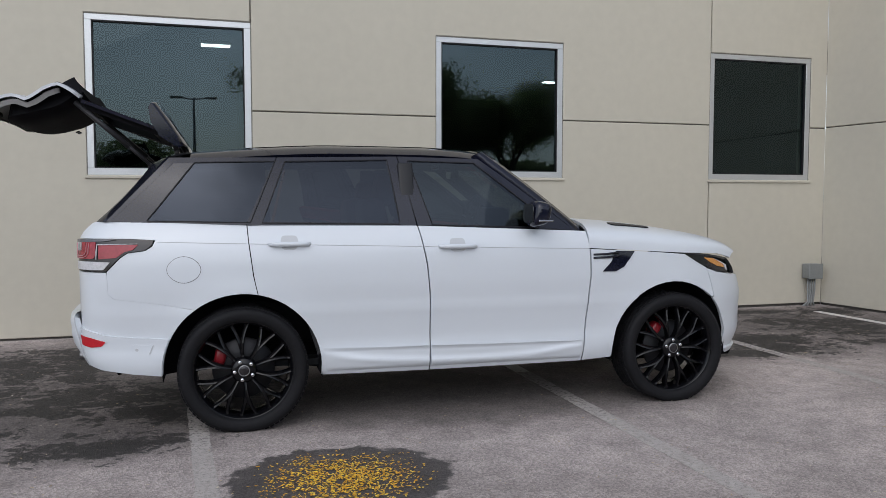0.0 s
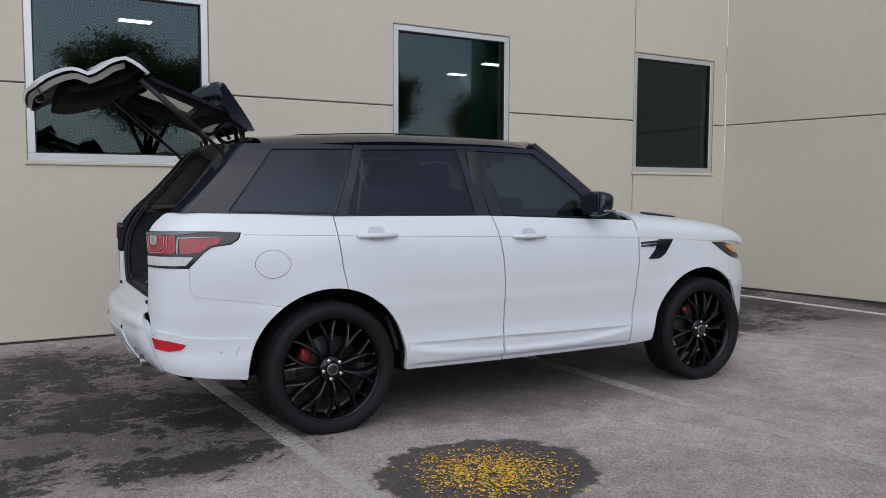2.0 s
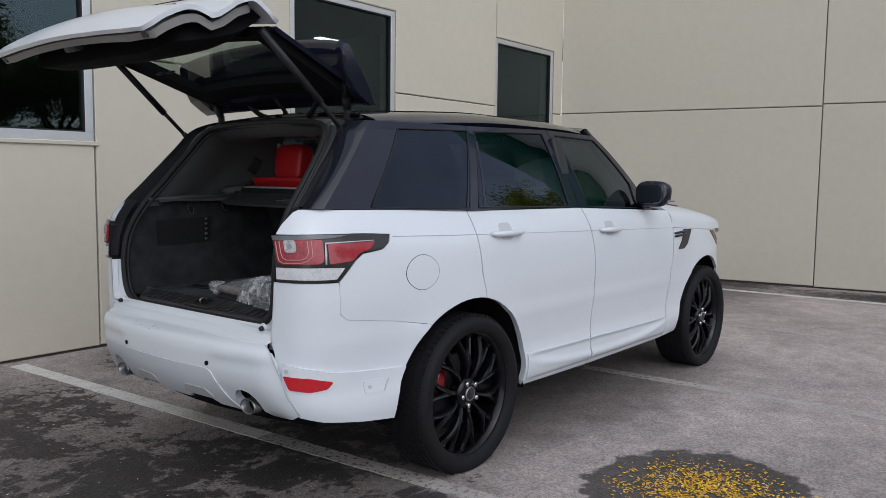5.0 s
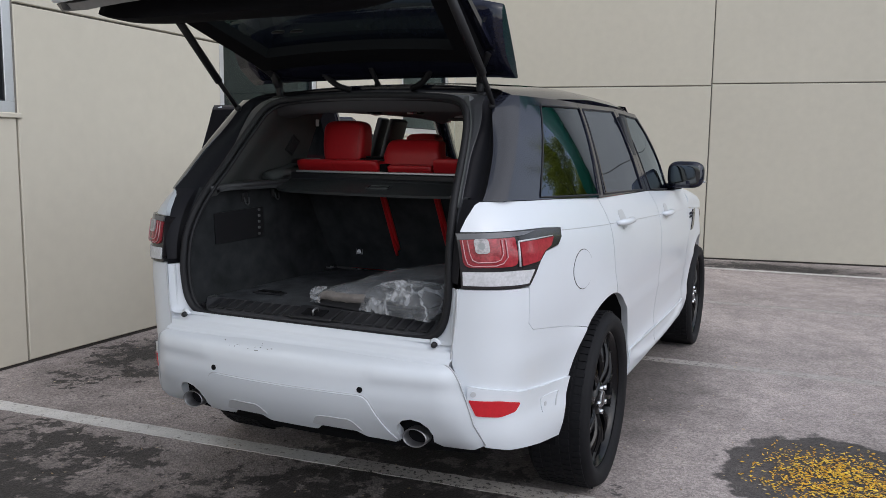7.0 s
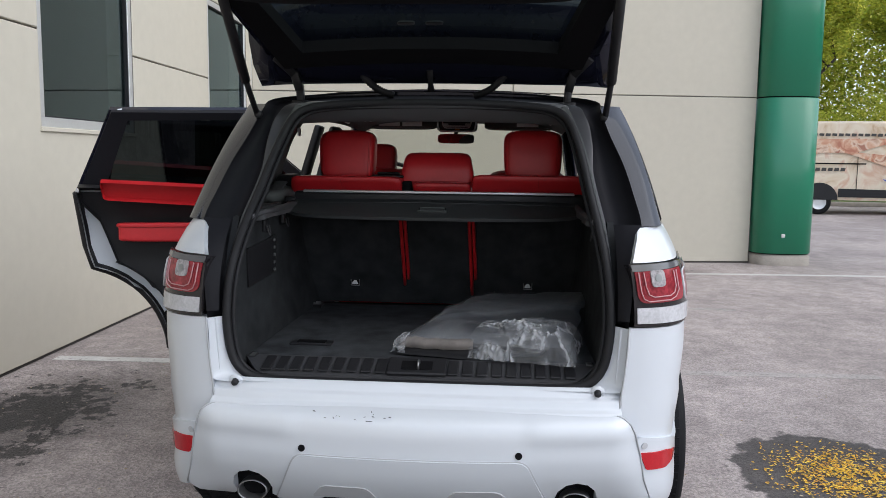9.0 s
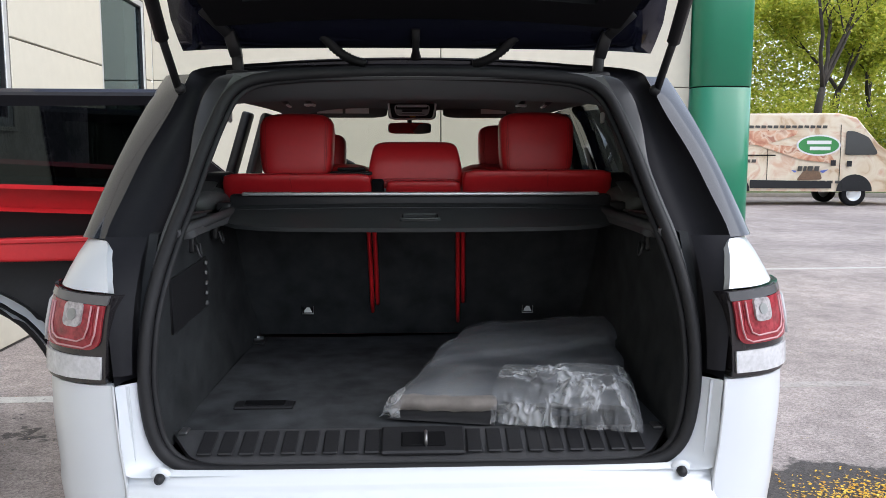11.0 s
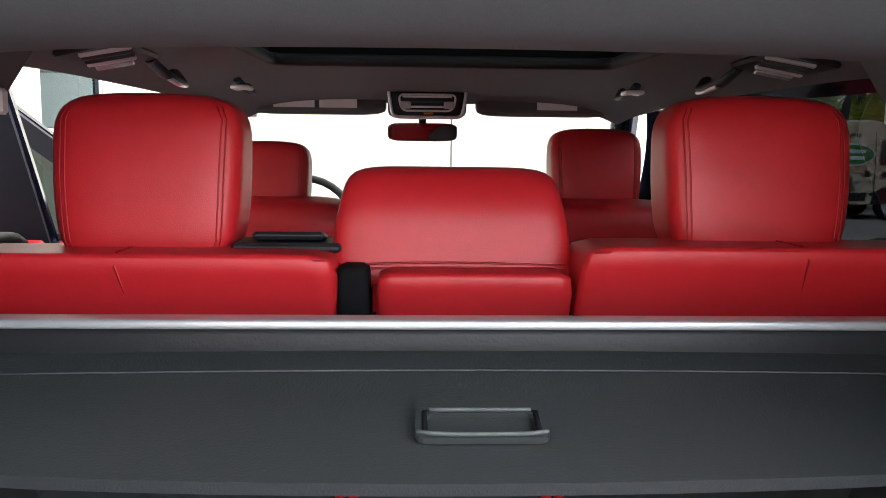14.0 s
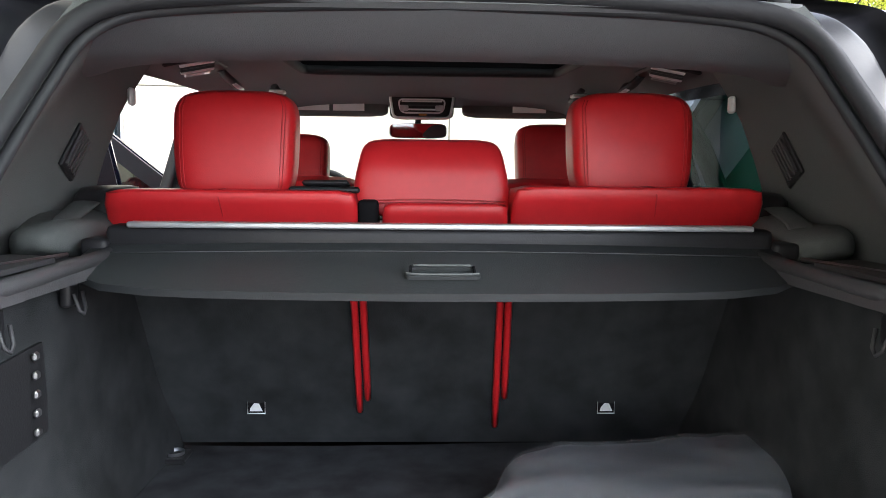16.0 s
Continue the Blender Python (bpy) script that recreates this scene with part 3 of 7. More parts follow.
# ---- the car ----
car = thing("car", "white SUV with black roof and open tailgate parked on asphalt", "car")
RX, FX, HZ = -1.4615, 1.4615, 0.372
PLAN = [(-2.42, 0), (-2.42, .2), (-2.42, .4), (-2.42, .58), (-2.412, .66), (-2.385, .74), (-2.335, .80), (-2.26, .84), (-2.1, .877), (-1.9, .911), (-1.7, .938), (-1.46, .957), (-1.1, .967), (-.6, .974),
        (0, .976), (.5, .972), (1.0, .962), (1.3, .952), (1.46, .948), (1.65, .932), (1.85, .895), (2.0, .83), (2.11, .75), (2.22, .60), (2.30, .4), (2.34, .2), (2.35, 0)]
LEN = [0.0]
for a, b in zip(PLAN, PLAN[1:]):
    LEN.append(LEN[-1] + math.dist(a, b))
plan_x, plan_y = spline(LEN, [p[0] for p in PLAN]), spline(LEN, [p[1] for p in PLAN])
side_w = spline([.25, .30, .36, .43, .47, .52, .62, .69, .735, .755, .82, .90, 1.0, 1.08, 1.14, 1.15, 1.2, 1.26, 1.30],
                [.87, .912, .940, .952, .951, .944, .951, .960, .967, .9645, .970, .976, .974, .966, .953, .949, .926, .890, .86])
front_in = spline([.3, .5, .7, .9, 1.0, 1.1], [-.06, 0, 0, -.06, -.14, -.24])
rear_tuck = spline([.32, .38, .46, .56, .9, 1.17, 1.22, 1.28], [.09, .05, .014, 0, 0, 0, .018, .060])
L_FRONT = LEN[-1]
_us = np.linspace(0, L_FRONT, 1400)
_xs, _ys = np.array([plan_x(u) for u in _us]), np.array([plan_y(u) for u in _us])


def U(x):
    """The length along the plan's edge at which the flank reaches x."""
    i = (_us > 0.62) & (_us < L_FRONT - 0.4)
    return float(np.interp(x, _xs[i], _us[i]))


def UR(y):
    i = _us < 1.1
    return float(np.interp(y, _ys[i], _us[i]))


def flank(side):
    """The body's outer skin: (length along the plan, height) to a place."""
    def at(u, z):
        x, y = plan_x(u), plan_y(u) * side_w(z) / 0.976
        w = smoothstep(1.2, 2.2, x)
        x += (1 - smoothstep(-2.38, -2.05, x)) * rear_tuck(z)
        x += w * front_in(z)
        for c in (RX, FX):
            d = math.hypot(x - c, z - HZ)
            y += 0.012 * math.exp(-((d - 0.47) / 0.07) ** 2) * smoothstep(0.3, 0.55, z)
        return (x, side * y, z)
    return at


glass_w = spline([1.20, 1.24, 1.28, 1.45, 1.6, 1.68, 1.72], [.908, .893, .880, .822, .758, .715, .685])


def house(side):
    """The glasshouse's outer skin: (x, z) to a place."""
    def at(x, z):
        y = glass_w(z) - 0.120 * max(0.0, min(1.2, (-1.4 - x) / 0.85)) ** 1.4 - 0.085 * max(0.0, min(1.3, (x - 0.05) / 0.75)) ** 1.5
        return (x, side * y, z)
    return at


def on_flank(pts):
    return [(U(x), z) for x, z in pts]


def resample(corners, n=12):
    out = []
    for i, a in enumerate(corners):
        b = corners[(i + 1) % len(corners)]
        out += [(a[0] + (b[0] - a[0]) * k / n, a[1] + (b[1] - a[1]) * k / n) for k in range(n)]
    return out


def surround(outer, inner, fn, depth, lift=0.0, away=(0, 0, 0.9)):
    """A frame between two outlines with the same number of corners, laid on fn and folded in by depth."""
    def lay(p, d):
        q = Vector(fn(*p))
        e = 1e-3
        n = (Vector(fn(p[0] + e, p[1])) - Vector(fn(p[0] - e, p[1]))).cross(Vector(fn(p[0], p[1] + e)) - Vector(fn(p[0], p[1] - e))).normalized()
        if n.dot(q - Vector(away)) < 0:
            n = -n
        return q + n * d
    o, i = resample(outer), resample(inner)
    rows = [[lay(p, lift - depth) for p in o], [lay(p, lift) for p in o], [lay(p, lift) for p in i], [lay(p, lift - depth) for p in i]]
    bm = loft(rows, closed=True, around=True)
    bm.normal_update()
    for e in bm.edges:
        if e.is_manifold and e.calc_face_angle(0) > 0.6:
            e.smooth = False
    return bm


ARCH_R = 0.472
scoop_low = spline([-.98, -.87, -.73, -.31, .0, .325, .67, .80], [.478, .442, .416, .390, .384, .390, .430, .455])


def sill(fn, side):
    """The flared sill under the doors: a crisp top edge, a long scoop and a tucked lower edge."""
    def at(u, z):
        x, y, zz = fn(u, z)
        top, low = .488 - (x + .98) * .0145, scoop_low(x)
        dip = smoothstep(top - .004, top - .016, z) * smoothstep(low - .012, low + .030, z) if top - low > .012 else 0.0
        off = .013 - .013 * dip + .004 * math.exp(-((z - low + .012) / .016) ** 2) - .020 * smoothstep(.36, .325, z)
        ends = smoothstep(-1.0, -.90, x) * smoothstep(.80, .70, x)
        return (x, y + side * (.004 + (off - .004) * ends), zz)
    return at


def bead(panel, corners, gl, m=None):
    """The thin black rubber line round a pane."""
    pts = [Vector(gl(x, z)) for x, z in resample(corners, 5)]
    part("pane_bead", tube(pts, .0042, 6, closed=True), M_RUBBER, panel, m=m)


def rear_door(side, m=None):
    fn, gl = flank(side), house(side)
    pts = [(-1.428, 1.253), (-1.42, 1.15), (-1.395, .95), (-1.372, .838)] + arc(RX, HZ, ARCH_R, 79, -6, 12) + [(-.985, .318), (-.302, .312), (-.302, .5), (-.306, .8), (-.326, 1.0), (-.36, 1.18), (-.374, 1.244)]
    d = part("rear_door", sheet(on_flank(pts), fn, 0.07, 0.03, step_v=0.035), M_WHITE, car, m=m)
    outer, inner = [(-1.432, 1.256), (-1.237, 1.675), (-.468, 1.692), (-.374, 1.247)], [(-1.335, 1.274), (-1.185, 1.645), (-.54, 1.664), (-.485, 1.26)]
    part("window_surround", surround(outer, inner, gl, 0.035), M_BLACK, d, "gloss black window surround", m=m)
    part("door_window", sheet(resample([(-1.34, 1.268), (-1.19, 1.65), (-.535, 1.668), (-.48, 1.254)], 6), gl, 0.12, 0.004, lift=-0.004), M_TINT, d, m=m)
    bead(d, [(-1.34, 1.268), (-1.19, 1.65), (-.535, 1.668), (-.48, 1.254)], gl, m)
    part("window_divider", sheet([(-1.29, 1.27), (-1.20, 1.60), (-1.188, 1.60), (-1.272, 1.27)], gl, 0.2, 0.015, lift=-0.002), M_BLACK, d, m=m)
    handle(d, fn, -1.182, 1.140, side, m)
    crease(d, fn, -1.42, -.352, m)
    part("lower_moulding", sheet(on_flank([(-.982, .491), (-.66, .484), (-.306, .478), (-.306, .322), (-.66, .330), (-.965, .345)]), sill(fn, side), 0.05, 0.012, step_v=0.011), M_WHITE, d, m=m)
    return d


def front_door(side, m=None):
    fn, gl = flank(side), house(side)
    pts = [(-.366, 1.243), (-.352, 1.18), (-.318, 1.0), (-.298, .8), (-.294, .5), (-.294, .312), (.766, .316), (.786, .6), (.810, .9), (.806, 1.08), (.79, 1.198), (.66, 1.204)]
    d = part("front_door", sheet(on_flank(pts), fn, 0.07, 0.03, step_v=0.035), M_WHITE, car, m=m)
    outer, inner = [(-.366, 1.247), (-.462, 1.692), (.09, 1.682), (.74, 1.204)], [(-.272, 1.252), (-.398, 1.66), (.052, 1.65), (.60, 1.222)]
    part("window_surround", surround(outer, inner, gl, 0.035), M_BLACK, d, "gloss black window surround", m=m)
    part("door_window", sheet(resample([(-.268, 1.248), (-.394, 1.664), (.056, 1.654), (.61, 1.218)], 6), gl, 0.12, 0.004, lift=-0.004), M_FRONTGLASS, d, m=m)
    bead(d, [(-.268, 1.248), (-.394, 1.664), (.056, 1.654), (.61, 1.218)], gl, m)
    part("mirror_sail", sheet([(.43, 1.224), (.40, 1.375), (.62, 1.214)], gl, 0.1, 0.02, lift=0.004), M_BLACK, d, m=m)
    handle(d, fn, -.119, 1.112, side, m)
    crease(d, fn, -.335, .805, m)
    part("lower_moulding", sheet(on_flank([(-.290, .478), (.2, .470), (.762, .463), (.752, .326), (.2, .322), (-.290, .322)]), sill(fn, side), 0.05, 0.012, step_v=0.011), M_WHITE, d, m=m)
    # wing mirror on the door
    x0, y0, z0 = 0.40, side * 0.985, 1.318
    def cap(x, y, z):
        return (x * (1 - 0.25 * (y * side < 0)) + 0.18 * z, y, z * (1 - 0.16 * x))
    mir = part("wing_mirror", pillow((0.13, 0.225, 0.16), (x0 + 0.02, y0, z0), 3.6, 10, shape=cap), M_BLACK, d, "gloss black wing mirror", m=m)
    part("mirror_glass", pillow((0.006, 0.185, 0.125), (x0 - 0.046, y0, z0), 5, 6), M_MIRROR, mir, m=m)
    part("mirror_lamp", box((0.10, 0.014, 0.012), (x0 + 0.03, y0 + side * 0.115, z0 - 0.045), 0.004, 1), M_CHROME, mir, m=m)
    part("mirror_arm", tube([(x0 + 0.07, side * 0.84, 1.235), (x0 + 0.04, side * 0.90, 1.24), (x0 + 0.02, y0 - side * 0.03, 1.25)], 0.025, 8), M_BLACK, mir, m=m)
    return d


def crease(panel, fn, x0, x1, m=None):
    """The shoulder line: a thin grey tube, the crease's shade given as colour."""
    zs = [1.144 - (x + 1.43) * .063 / 2.24 for x in np.linspace(x0, x1, 12)]
    part("shoulder_line", tube([fn(U(x), z) for x, z in zip(np.linspace(x0, x1, 12), zs)], .0022, 5, flat=.8), M_CREASE, panel, m=m)


def handle(door, fn, x, z, side, m):
    """A pull handle; a darker flat patch behind it carries the bowl's shade."""
    u = U(x)
    part("handle_bowl", sheet(rounded([(u - .055, z + .012, .03), (u - .045, z + .05, .03), (u + .045, z + .05, .03), (u + .055, z + .012, .03), (u + .045, z - .035, .03), (u - .045, z - .035, .03)]), fn, 0.03, 0.002, lift=0.0012), M_BOWL, door, m=m)
    p = [Vector(fn(u + k, z)) + Vector((0, side * o, 0)) for k, o in ((-.125, -.004), (-.115, .014), (-.08, .024), (0, .028), (.08, .024), (.115, .014), (.125, -.004))]
    part("door_handle", tube(p, [.008, .013, .016, .0165, .016, .013, .008], 10, flat=0.95), M_WHITE, door, m=m)


def quarter(side):
    """Rear quarter panel, its window, fuel flap, bumper corner and tail lamp."""
    fn, gl = flank(side), house(side)
    tip, low = (U(-1.960), 1.170), (U(-2.236), .984)
    pts = on_flank([(-1.434, 1.255), (-1.8, 1.268), (-2.15, 1.274)]) + [(UR(.80), 1.277), (UR(.760), 1.276), (UR(.742), 1.266), (UR(.705), 1.22), (UR(.678), 1.178)] + [(U(-2.3), 1.180), (U(-2.1), 1.178), tip, (U(-1.977), 1.133), (U(-2.017), 1.106), (U(-2.118), 1.092), (U(-2.159), 1.064), (U(-2.196), 1.025), low]
    pts += on_flank([(-2.236, .95), (-2.232, .85), (-2.20, .822), (-1.95, .790), (-1.756, .7545)]) + on_flank(arc(RX, HZ, ARCH_R, 127.2, 79.5, 8)) + on_flank([(-1.401, .95), (-1.426, 1.15)])
    q = part("rear_quarter_panel", sheet(pts, fn, 0.05, 0.02, step_v=0.035), M_WHITE, car)
    crease(q, fn, -1.95, -1.437)
    ring = [(U(-1.80) + .094 * math.cos(a) * (1 + .06 * math.cos(2 * a)), .993 + .08 * math.sin(a)) for a in np.linspace(0, 6.2832, 33)[:-1]]
    part("fuel_flap_gap", sheet(ring, fn, 0.05, 0.002, lift=0.0008), M_GAP, q)
    ring = [(U(-1.80) + .0915 * math.cos(a) * (1 + .06 * math.cos(2 * a)), .993 + .0775 * math.sin(a)) for a in np.linspace(0, 6.2832, 33)[:-1]]
    part("fuel_flap", sheet(ring, fn, 0.05, 0.002, lift=0.002), M_WHITE, q)
    outer, inner = [(-2.245, 1.280), (-1.885, 1.668), (-1.243, 1.675), (-1.438, 1.258)], [(-2.210, 1.289), (-1.860, 1.634), (-1.255, 1.647), (-1.415, 1.274)]
    part("window_surround", surround(outer, inner, gl, 0.03), M_BLACK, q, "gloss black window surround")
    part("quarter_window", sheet(resample([(-2.01, 1.282), (-1.735, 1.638), (-1.25, 1.65), (-1.41, 1.270)], 6), gl, 0.12, 0.004, lift=-0.003), M_TINT, q)
    bead(q, [(-2.01, 1.282), (-1.735, 1.638), (-1.25, 1.65), (-1.41, 1.270)], gl)
    part("pillar_trim", sheet(resample([(-2.215, 1.284), (-1.865, 1.638), (-1.74, 1.64), (-2.015, 1.284)], 6), gl, 0.1, 0.006, lift=-0.001), M_BLACK, q)
    # bumper corner below the lamp
    pts = [(UR(.735), .42), (UR(.69), .53), (UR(.655), .685), (UR(.638), .72), (UR(.652), .982), (U(-2.3), .980), (U(-2.24), .979)] + on_flank([(-2.2372, .95), (-2.2332, .849), (-2.201, .8208), (-1.95, .7888), (-1.756, .7525)])
    pts += on_flank(arc(RX, HZ, ARCH_R, 127.5, 181, 9)) + on_flank([(-1.935, .354), (-2.1, .368)]) + [(UR(.815), .395)]
    c = part("rear_bumper_corner", sheet(pts, fn, 0.05, 0.02, step_v=0.035), M_WHITE, car)
    low = [(UR(.70), .646), (UR(.76), .636), (UR(.82), .620), (U(-2.27), .608), (U(-2.2), .599), (U(-2.1), .590), (U(-2.0), .585), (U(-1.905), .580)] + on_flank(arc(RX, HZ, ARCH_R + .004, 154, 179, 6)) + on_flank([(-1.938, .356), (-2.1, .370)]) + [(UR(.815), .397), (UR(.752), .422), (UR(.71), .53)]
    part("bumper_ridge", sheet(low, fn, 0.03, 0.02, step_v=.02, lift=0.011, roll=.008), M_WHITE, c)
    part("rear_reflector", sheet(rounded([(UR(.708), .597, .006), (UR(.80), .588, .01), (U(-2.25), .566, .012), (U(-2.275), .538, .01), (UR(.80), .530, .01), (UR(.735), .541, .006)]), fn, 0.03, 0.01, lift=0.015), M_REFLECT, c, "red reflector")
    part("side_slot", sheet(rounded([(U(-2.11), .548, .012), (U(-1.975), .545, .01), (U(-2.0), .487, .01), (U(-2.10), .483, .012)]), fn, 0.03, 0.008, lift=0.0135), M_WHITE, c)
    # Grey strip: the shadow line at the slot's edge, given as colour.
    part("slot_shadow_gap", sheet([(U(-1.983), .543), (U(-1.976), .544), (U(-1.999), .488), (U(-2.006), .488)], fn, 0.03, 0.004, lift=0.0155), M_CREASE, c)
    for u, z in ((U(-2.075), .515), (UR(.722), .618)):
        part("parking_sensor", sheet([(u + .010 * math.cos(a), z + .010 * math.sin(a)) for a in np.linspace(0, 6.2832, 13)[:-1]], fn, 0.03, 0.006, lift=0.015), M_BOWL, c)
    # tail lamp wrapping the corner
    a = UR(.662)
    body = [(a, 1.174), (U(-2.3), 1.176), (U(-2.1), 1.174), (U(-1.968), 1.168), (U(-1.984), 1.136), (U(-2.02), 1.110), (U(-2.12), 1.096), (U(-2.163), 1.067), (U(-2.20), 1.028), (U(-2.240), .986), (U(-2.3), .985), (a, .987)]
    t = part("tail_lamp", sheet(body, fn, 0.04, 0.05, lift=0.006), M_LAMPDARK, car, "smoked tail lamp with red and clear lenses")
    part("reversing_lens", sheet([(a + .008, 1.044), (U(-2.3), 1.044), (U(-2.215), 1.040), (U(-2.252), .996), (U(-2.3), .995), (a + .008, .997)], fn, 0.04, 0.006, lift=0.011), M_LAMPCLEAR, t, "clear reversing lens")
    part("lamp_brow", sheet([(a + .004, 1.172), (U(-2.34), 1.174), (U(-2.25), 1.173), (U(-2.18), 1.170), (U(-2.25), 1.160), (U(-2.34), 1.157), (a + .004, 1.153)], fn, 0.04, 0.006, lift=0.013), M_BROW, t, "grey gloss lamp edge")
    part("stop_lens", sheet(rounded([(a + .010, 1.152, .004), (UR(.825), 1.156, .004), (UR(.825), 1.060, .03), (a + .012, 1.058, .03)]), fn, 0.03, 0.006, lift=0.011), M_LAMPRED, t, "red stop lens")
    part("inner_lens", sheet(rounded([(a + .030, 1.153, .004), (UR(.785), 1.155, .004), (UR(.785), 1.078, .02), (a + .030, 1.077, .02)]), fn, 0.03, 0.003, lift=0.0125), M_LAMPDEEP, t, "deep red inner lens")
    part("turn_lens", sheet([(U(-2.278), 1.138), (U(-2.055), 1.141), (U(-2.085), 1.112), (U(-2.135), 1.098), (U(-2.180), 1.066), (U(-2.278), 1.058)], fn, 0.03, 0.006, lift=0.011), M_LAMPRED, t, "red side lens")
    part("side_guide", tube([Vector(fn(u, z)) + Vector((-0.004, side * 0.011, 0)) for u, z in ((U(-2.292), 1.058), (U(-2.290), 1.10), (U(-2.286), 1.144), (U(-2.2), 1.146), (U(-2.06), 1.148))], [.004, .005, .004, .003, .002], 6), M_LAMPCLEAR, t, "clear light guide")
    part("fog_lens", sheet(rounded([(UR(.716), 1.155, .012), (UR(.758), 1.156, .012), (UR(.758), 1.107, .014), (UR(.716), 1.106, .014)]), fn, 0.03, 0.008, lift=0.018), M_FOG, t, "clear square lens")
    part("fog_lamp_bulb", sheet([(UR(.737) + .012 * math.cos(k), 1.132 + .012 * math.sin(k)) for k in np.linspace(0, 6.2832, 13)[:-1]], fn, 0.03, 0.003, lift=0.0195), M_GREYBOX, t)
    for inset, low in ((.014, 1.064), (.031, 1.077)):
        loop = [(a + inset, 1.152), (a + inset + .001, low + .03), (a + inset + .008, low + .008), (a + inset + .026, low), (UR(.77), low + .002), (UR(.795 - inset * .3), low + .010), (UR(.812 - inset * .6), low + .03), (UR(.814 - inset * .6), 1.154)]
        part("light_guide", tube([Vector(fn(u, z)) + Vector((-.013, side * .010, 0)) for u, z in loop], .0021, 6), M_GUIDE, t)


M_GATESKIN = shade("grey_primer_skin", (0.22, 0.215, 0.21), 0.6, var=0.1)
M_PILLARGLOSS = shade("gloss_pillar_glass", (0.010, 0.011, 0.017), 0.08, var=0.05, spec=0.6)
# Greyed white for panel seams and for shade lines painted along creases.
M_CREASE = shade("white_paint_groove", (0.45, 0.46, 0.48), 0.4, var=0.02)
# White paint with recess shade mixed into its colour; also on grey sensors.
M_BOWL = shade("white_car_paint_recess", (0.46, 0.47, 0.49), 0.35, var=0.01, coat=0.3)
M_MIRROR = shade("mirror_silver", (0.08, 0.083, 0.086), 0.05, metal=1.0, var=0.01)
M_ROOFGLASS = glass("dark_roof_glass", (0.040, 0.046, 0.043), 1.45)
M_FRONTGLASS = glass("grey_door_glass", (0.052, 0.066, 0.062), 1.56, gloss=(0.74, 0.86, 1.0))


def swing(hx, hy, deg):
    return Matrix.Translation((hx, hy, 0)) @ Matrix.Rotation(radians(deg), 4, "Z") @ Matrix.Translation((-hx, -hy, 0))


REAR_OPEN, FRONT_OPEN = Matrix.Translation((0, 0, .04)) @ swing(-.335, .94, -70), swing(.79, .92, -52)
rear_door(-1)
front_door(-1)
left_rear, left_front = rear_door(1, REAR_OPEN), front_door(1, FRONT_OPEN)
tagged(left_rear, "white rear door standing open")
tagged(left_front, "white front door standing open")
for s in (-1, 1):
    quarter(s)


def inner_card(door, m):
    """The open rear door's inner side: shell, black card, red armrest pads, seal."""
    fn, gl = flank(1), house(1)
    def inn(d):
        return lambda x, z: (x, fn(U(x), min(z, 1.14))[1] - d - .34 * max(0.0, z - 1.14), z)
    edge = [(-1.425, 1.262), (-1.41, 1.15), (-1.385, .95), (-1.355, .842)] + arc(RX, HZ, ARCH_R + .012, 77, 0, 12) + [(-.975, .325), (-.31, .322), (-.31, 1.0), (-.37, 1.25)]
    part("inner_shell", sheet(edge, inn(0.055), 0.08, 0.05, step_v=0.04), M_WHITE, door, m=m)
    card = [(-1.405, 1.285), (-1.395, 1.20), (-1.315, 1.10), (-1.275, .98), (-1.235, .87)] + arc(RX, HZ, ARCH_R + .075, 67, 8, 10) + [(-.88, .37), (-.36, .37), (-.36, 1.0), (-.39, 1.25)]
    part("door_card", sheet(card, inn(0.085), 0.08, 0.05, step_v=0.04), M_TRIM, door, "black door card", m=m)
    part("upper_pad", sheet(rounded([(-1.297, 1.312, .012), (-.40, 1.268, .012), (-.40, 1.162, .02), (-1.285, 1.222, .02)]), inn(.140), 0.05, 0.05, roll=.012), M_RED, door, "red leather upper door pad", m=m)
    part("armrest", pillow((.78, .075, .092), (-.83, .79, 1.028), 18, 9, shape=lambda x, y, z: (x, y, z - 0.20 * x)), M_RED, door, "red leather armrest", m=m)
    part("armrest_lip", pillow((.80, .083, .022), (-.83, .788, 1.072), 10, 7, shape=lambda x, y, z: (x, y, z - 0.20 * .80 / .022 * x * .0275 * 1.0)), M_RED, door, m=m)
    part("door_bin", sheet(rounded([(-1.02, .62, .05), (-.40, .60, .03), (-.40, .40, .03), (-.86, .40, .05)]), inn(0.12), 0.06, 0.05), M_TRIM, door, m=m)
    seal = [(-1.40, 1.24), (-1.39, 1.12), (-1.37, .96), (-1.335, .85)] + arc(RX, HZ, ARCH_R + .03, 74, 4, 12) + [(-.95, .34), (-.33, .34), (-.33, 1.0), (-.385, 1.25)]
    part("door_seal", tube([inn(0.04)(x - .022, z - .012 if z < .86 else z) for x, z in seal[:-4]] + [inn(0.05)(x, z) for x, z in seal[-4:]], [.026] * (len(seal) - 4) + [.013] * 4, 8), M_RUBBER, door, m=m)
    outer, inner = [(-1.405, 1.262), (-1.225, 1.66), (-.475, 1.676), (-.39, 1.255)], [(-1.28, 1.274), (-1.15, 1.62), (-.56, 1.636), (-.50, 1.262)]
    part("inner_frame", surround(outer, inner, lambda x, z: tuple(Vector(gl(x, z)) - Vector((0, .045, 0))), 0.03), M_RECESS, door, m=m)
    part("frame_edge", tube([Vector(gl(x, z)) - Vector((-.004, .047, 0)) for x, z in ((-1.385, 1.30), (-1.30, 1.49), (-1.222, 1.652), (-1.18, 1.662))], .005, 6), M_WHITE, door, "white painted frame edge", m=m)


inner_card(left_rear, REAR_OPEN)


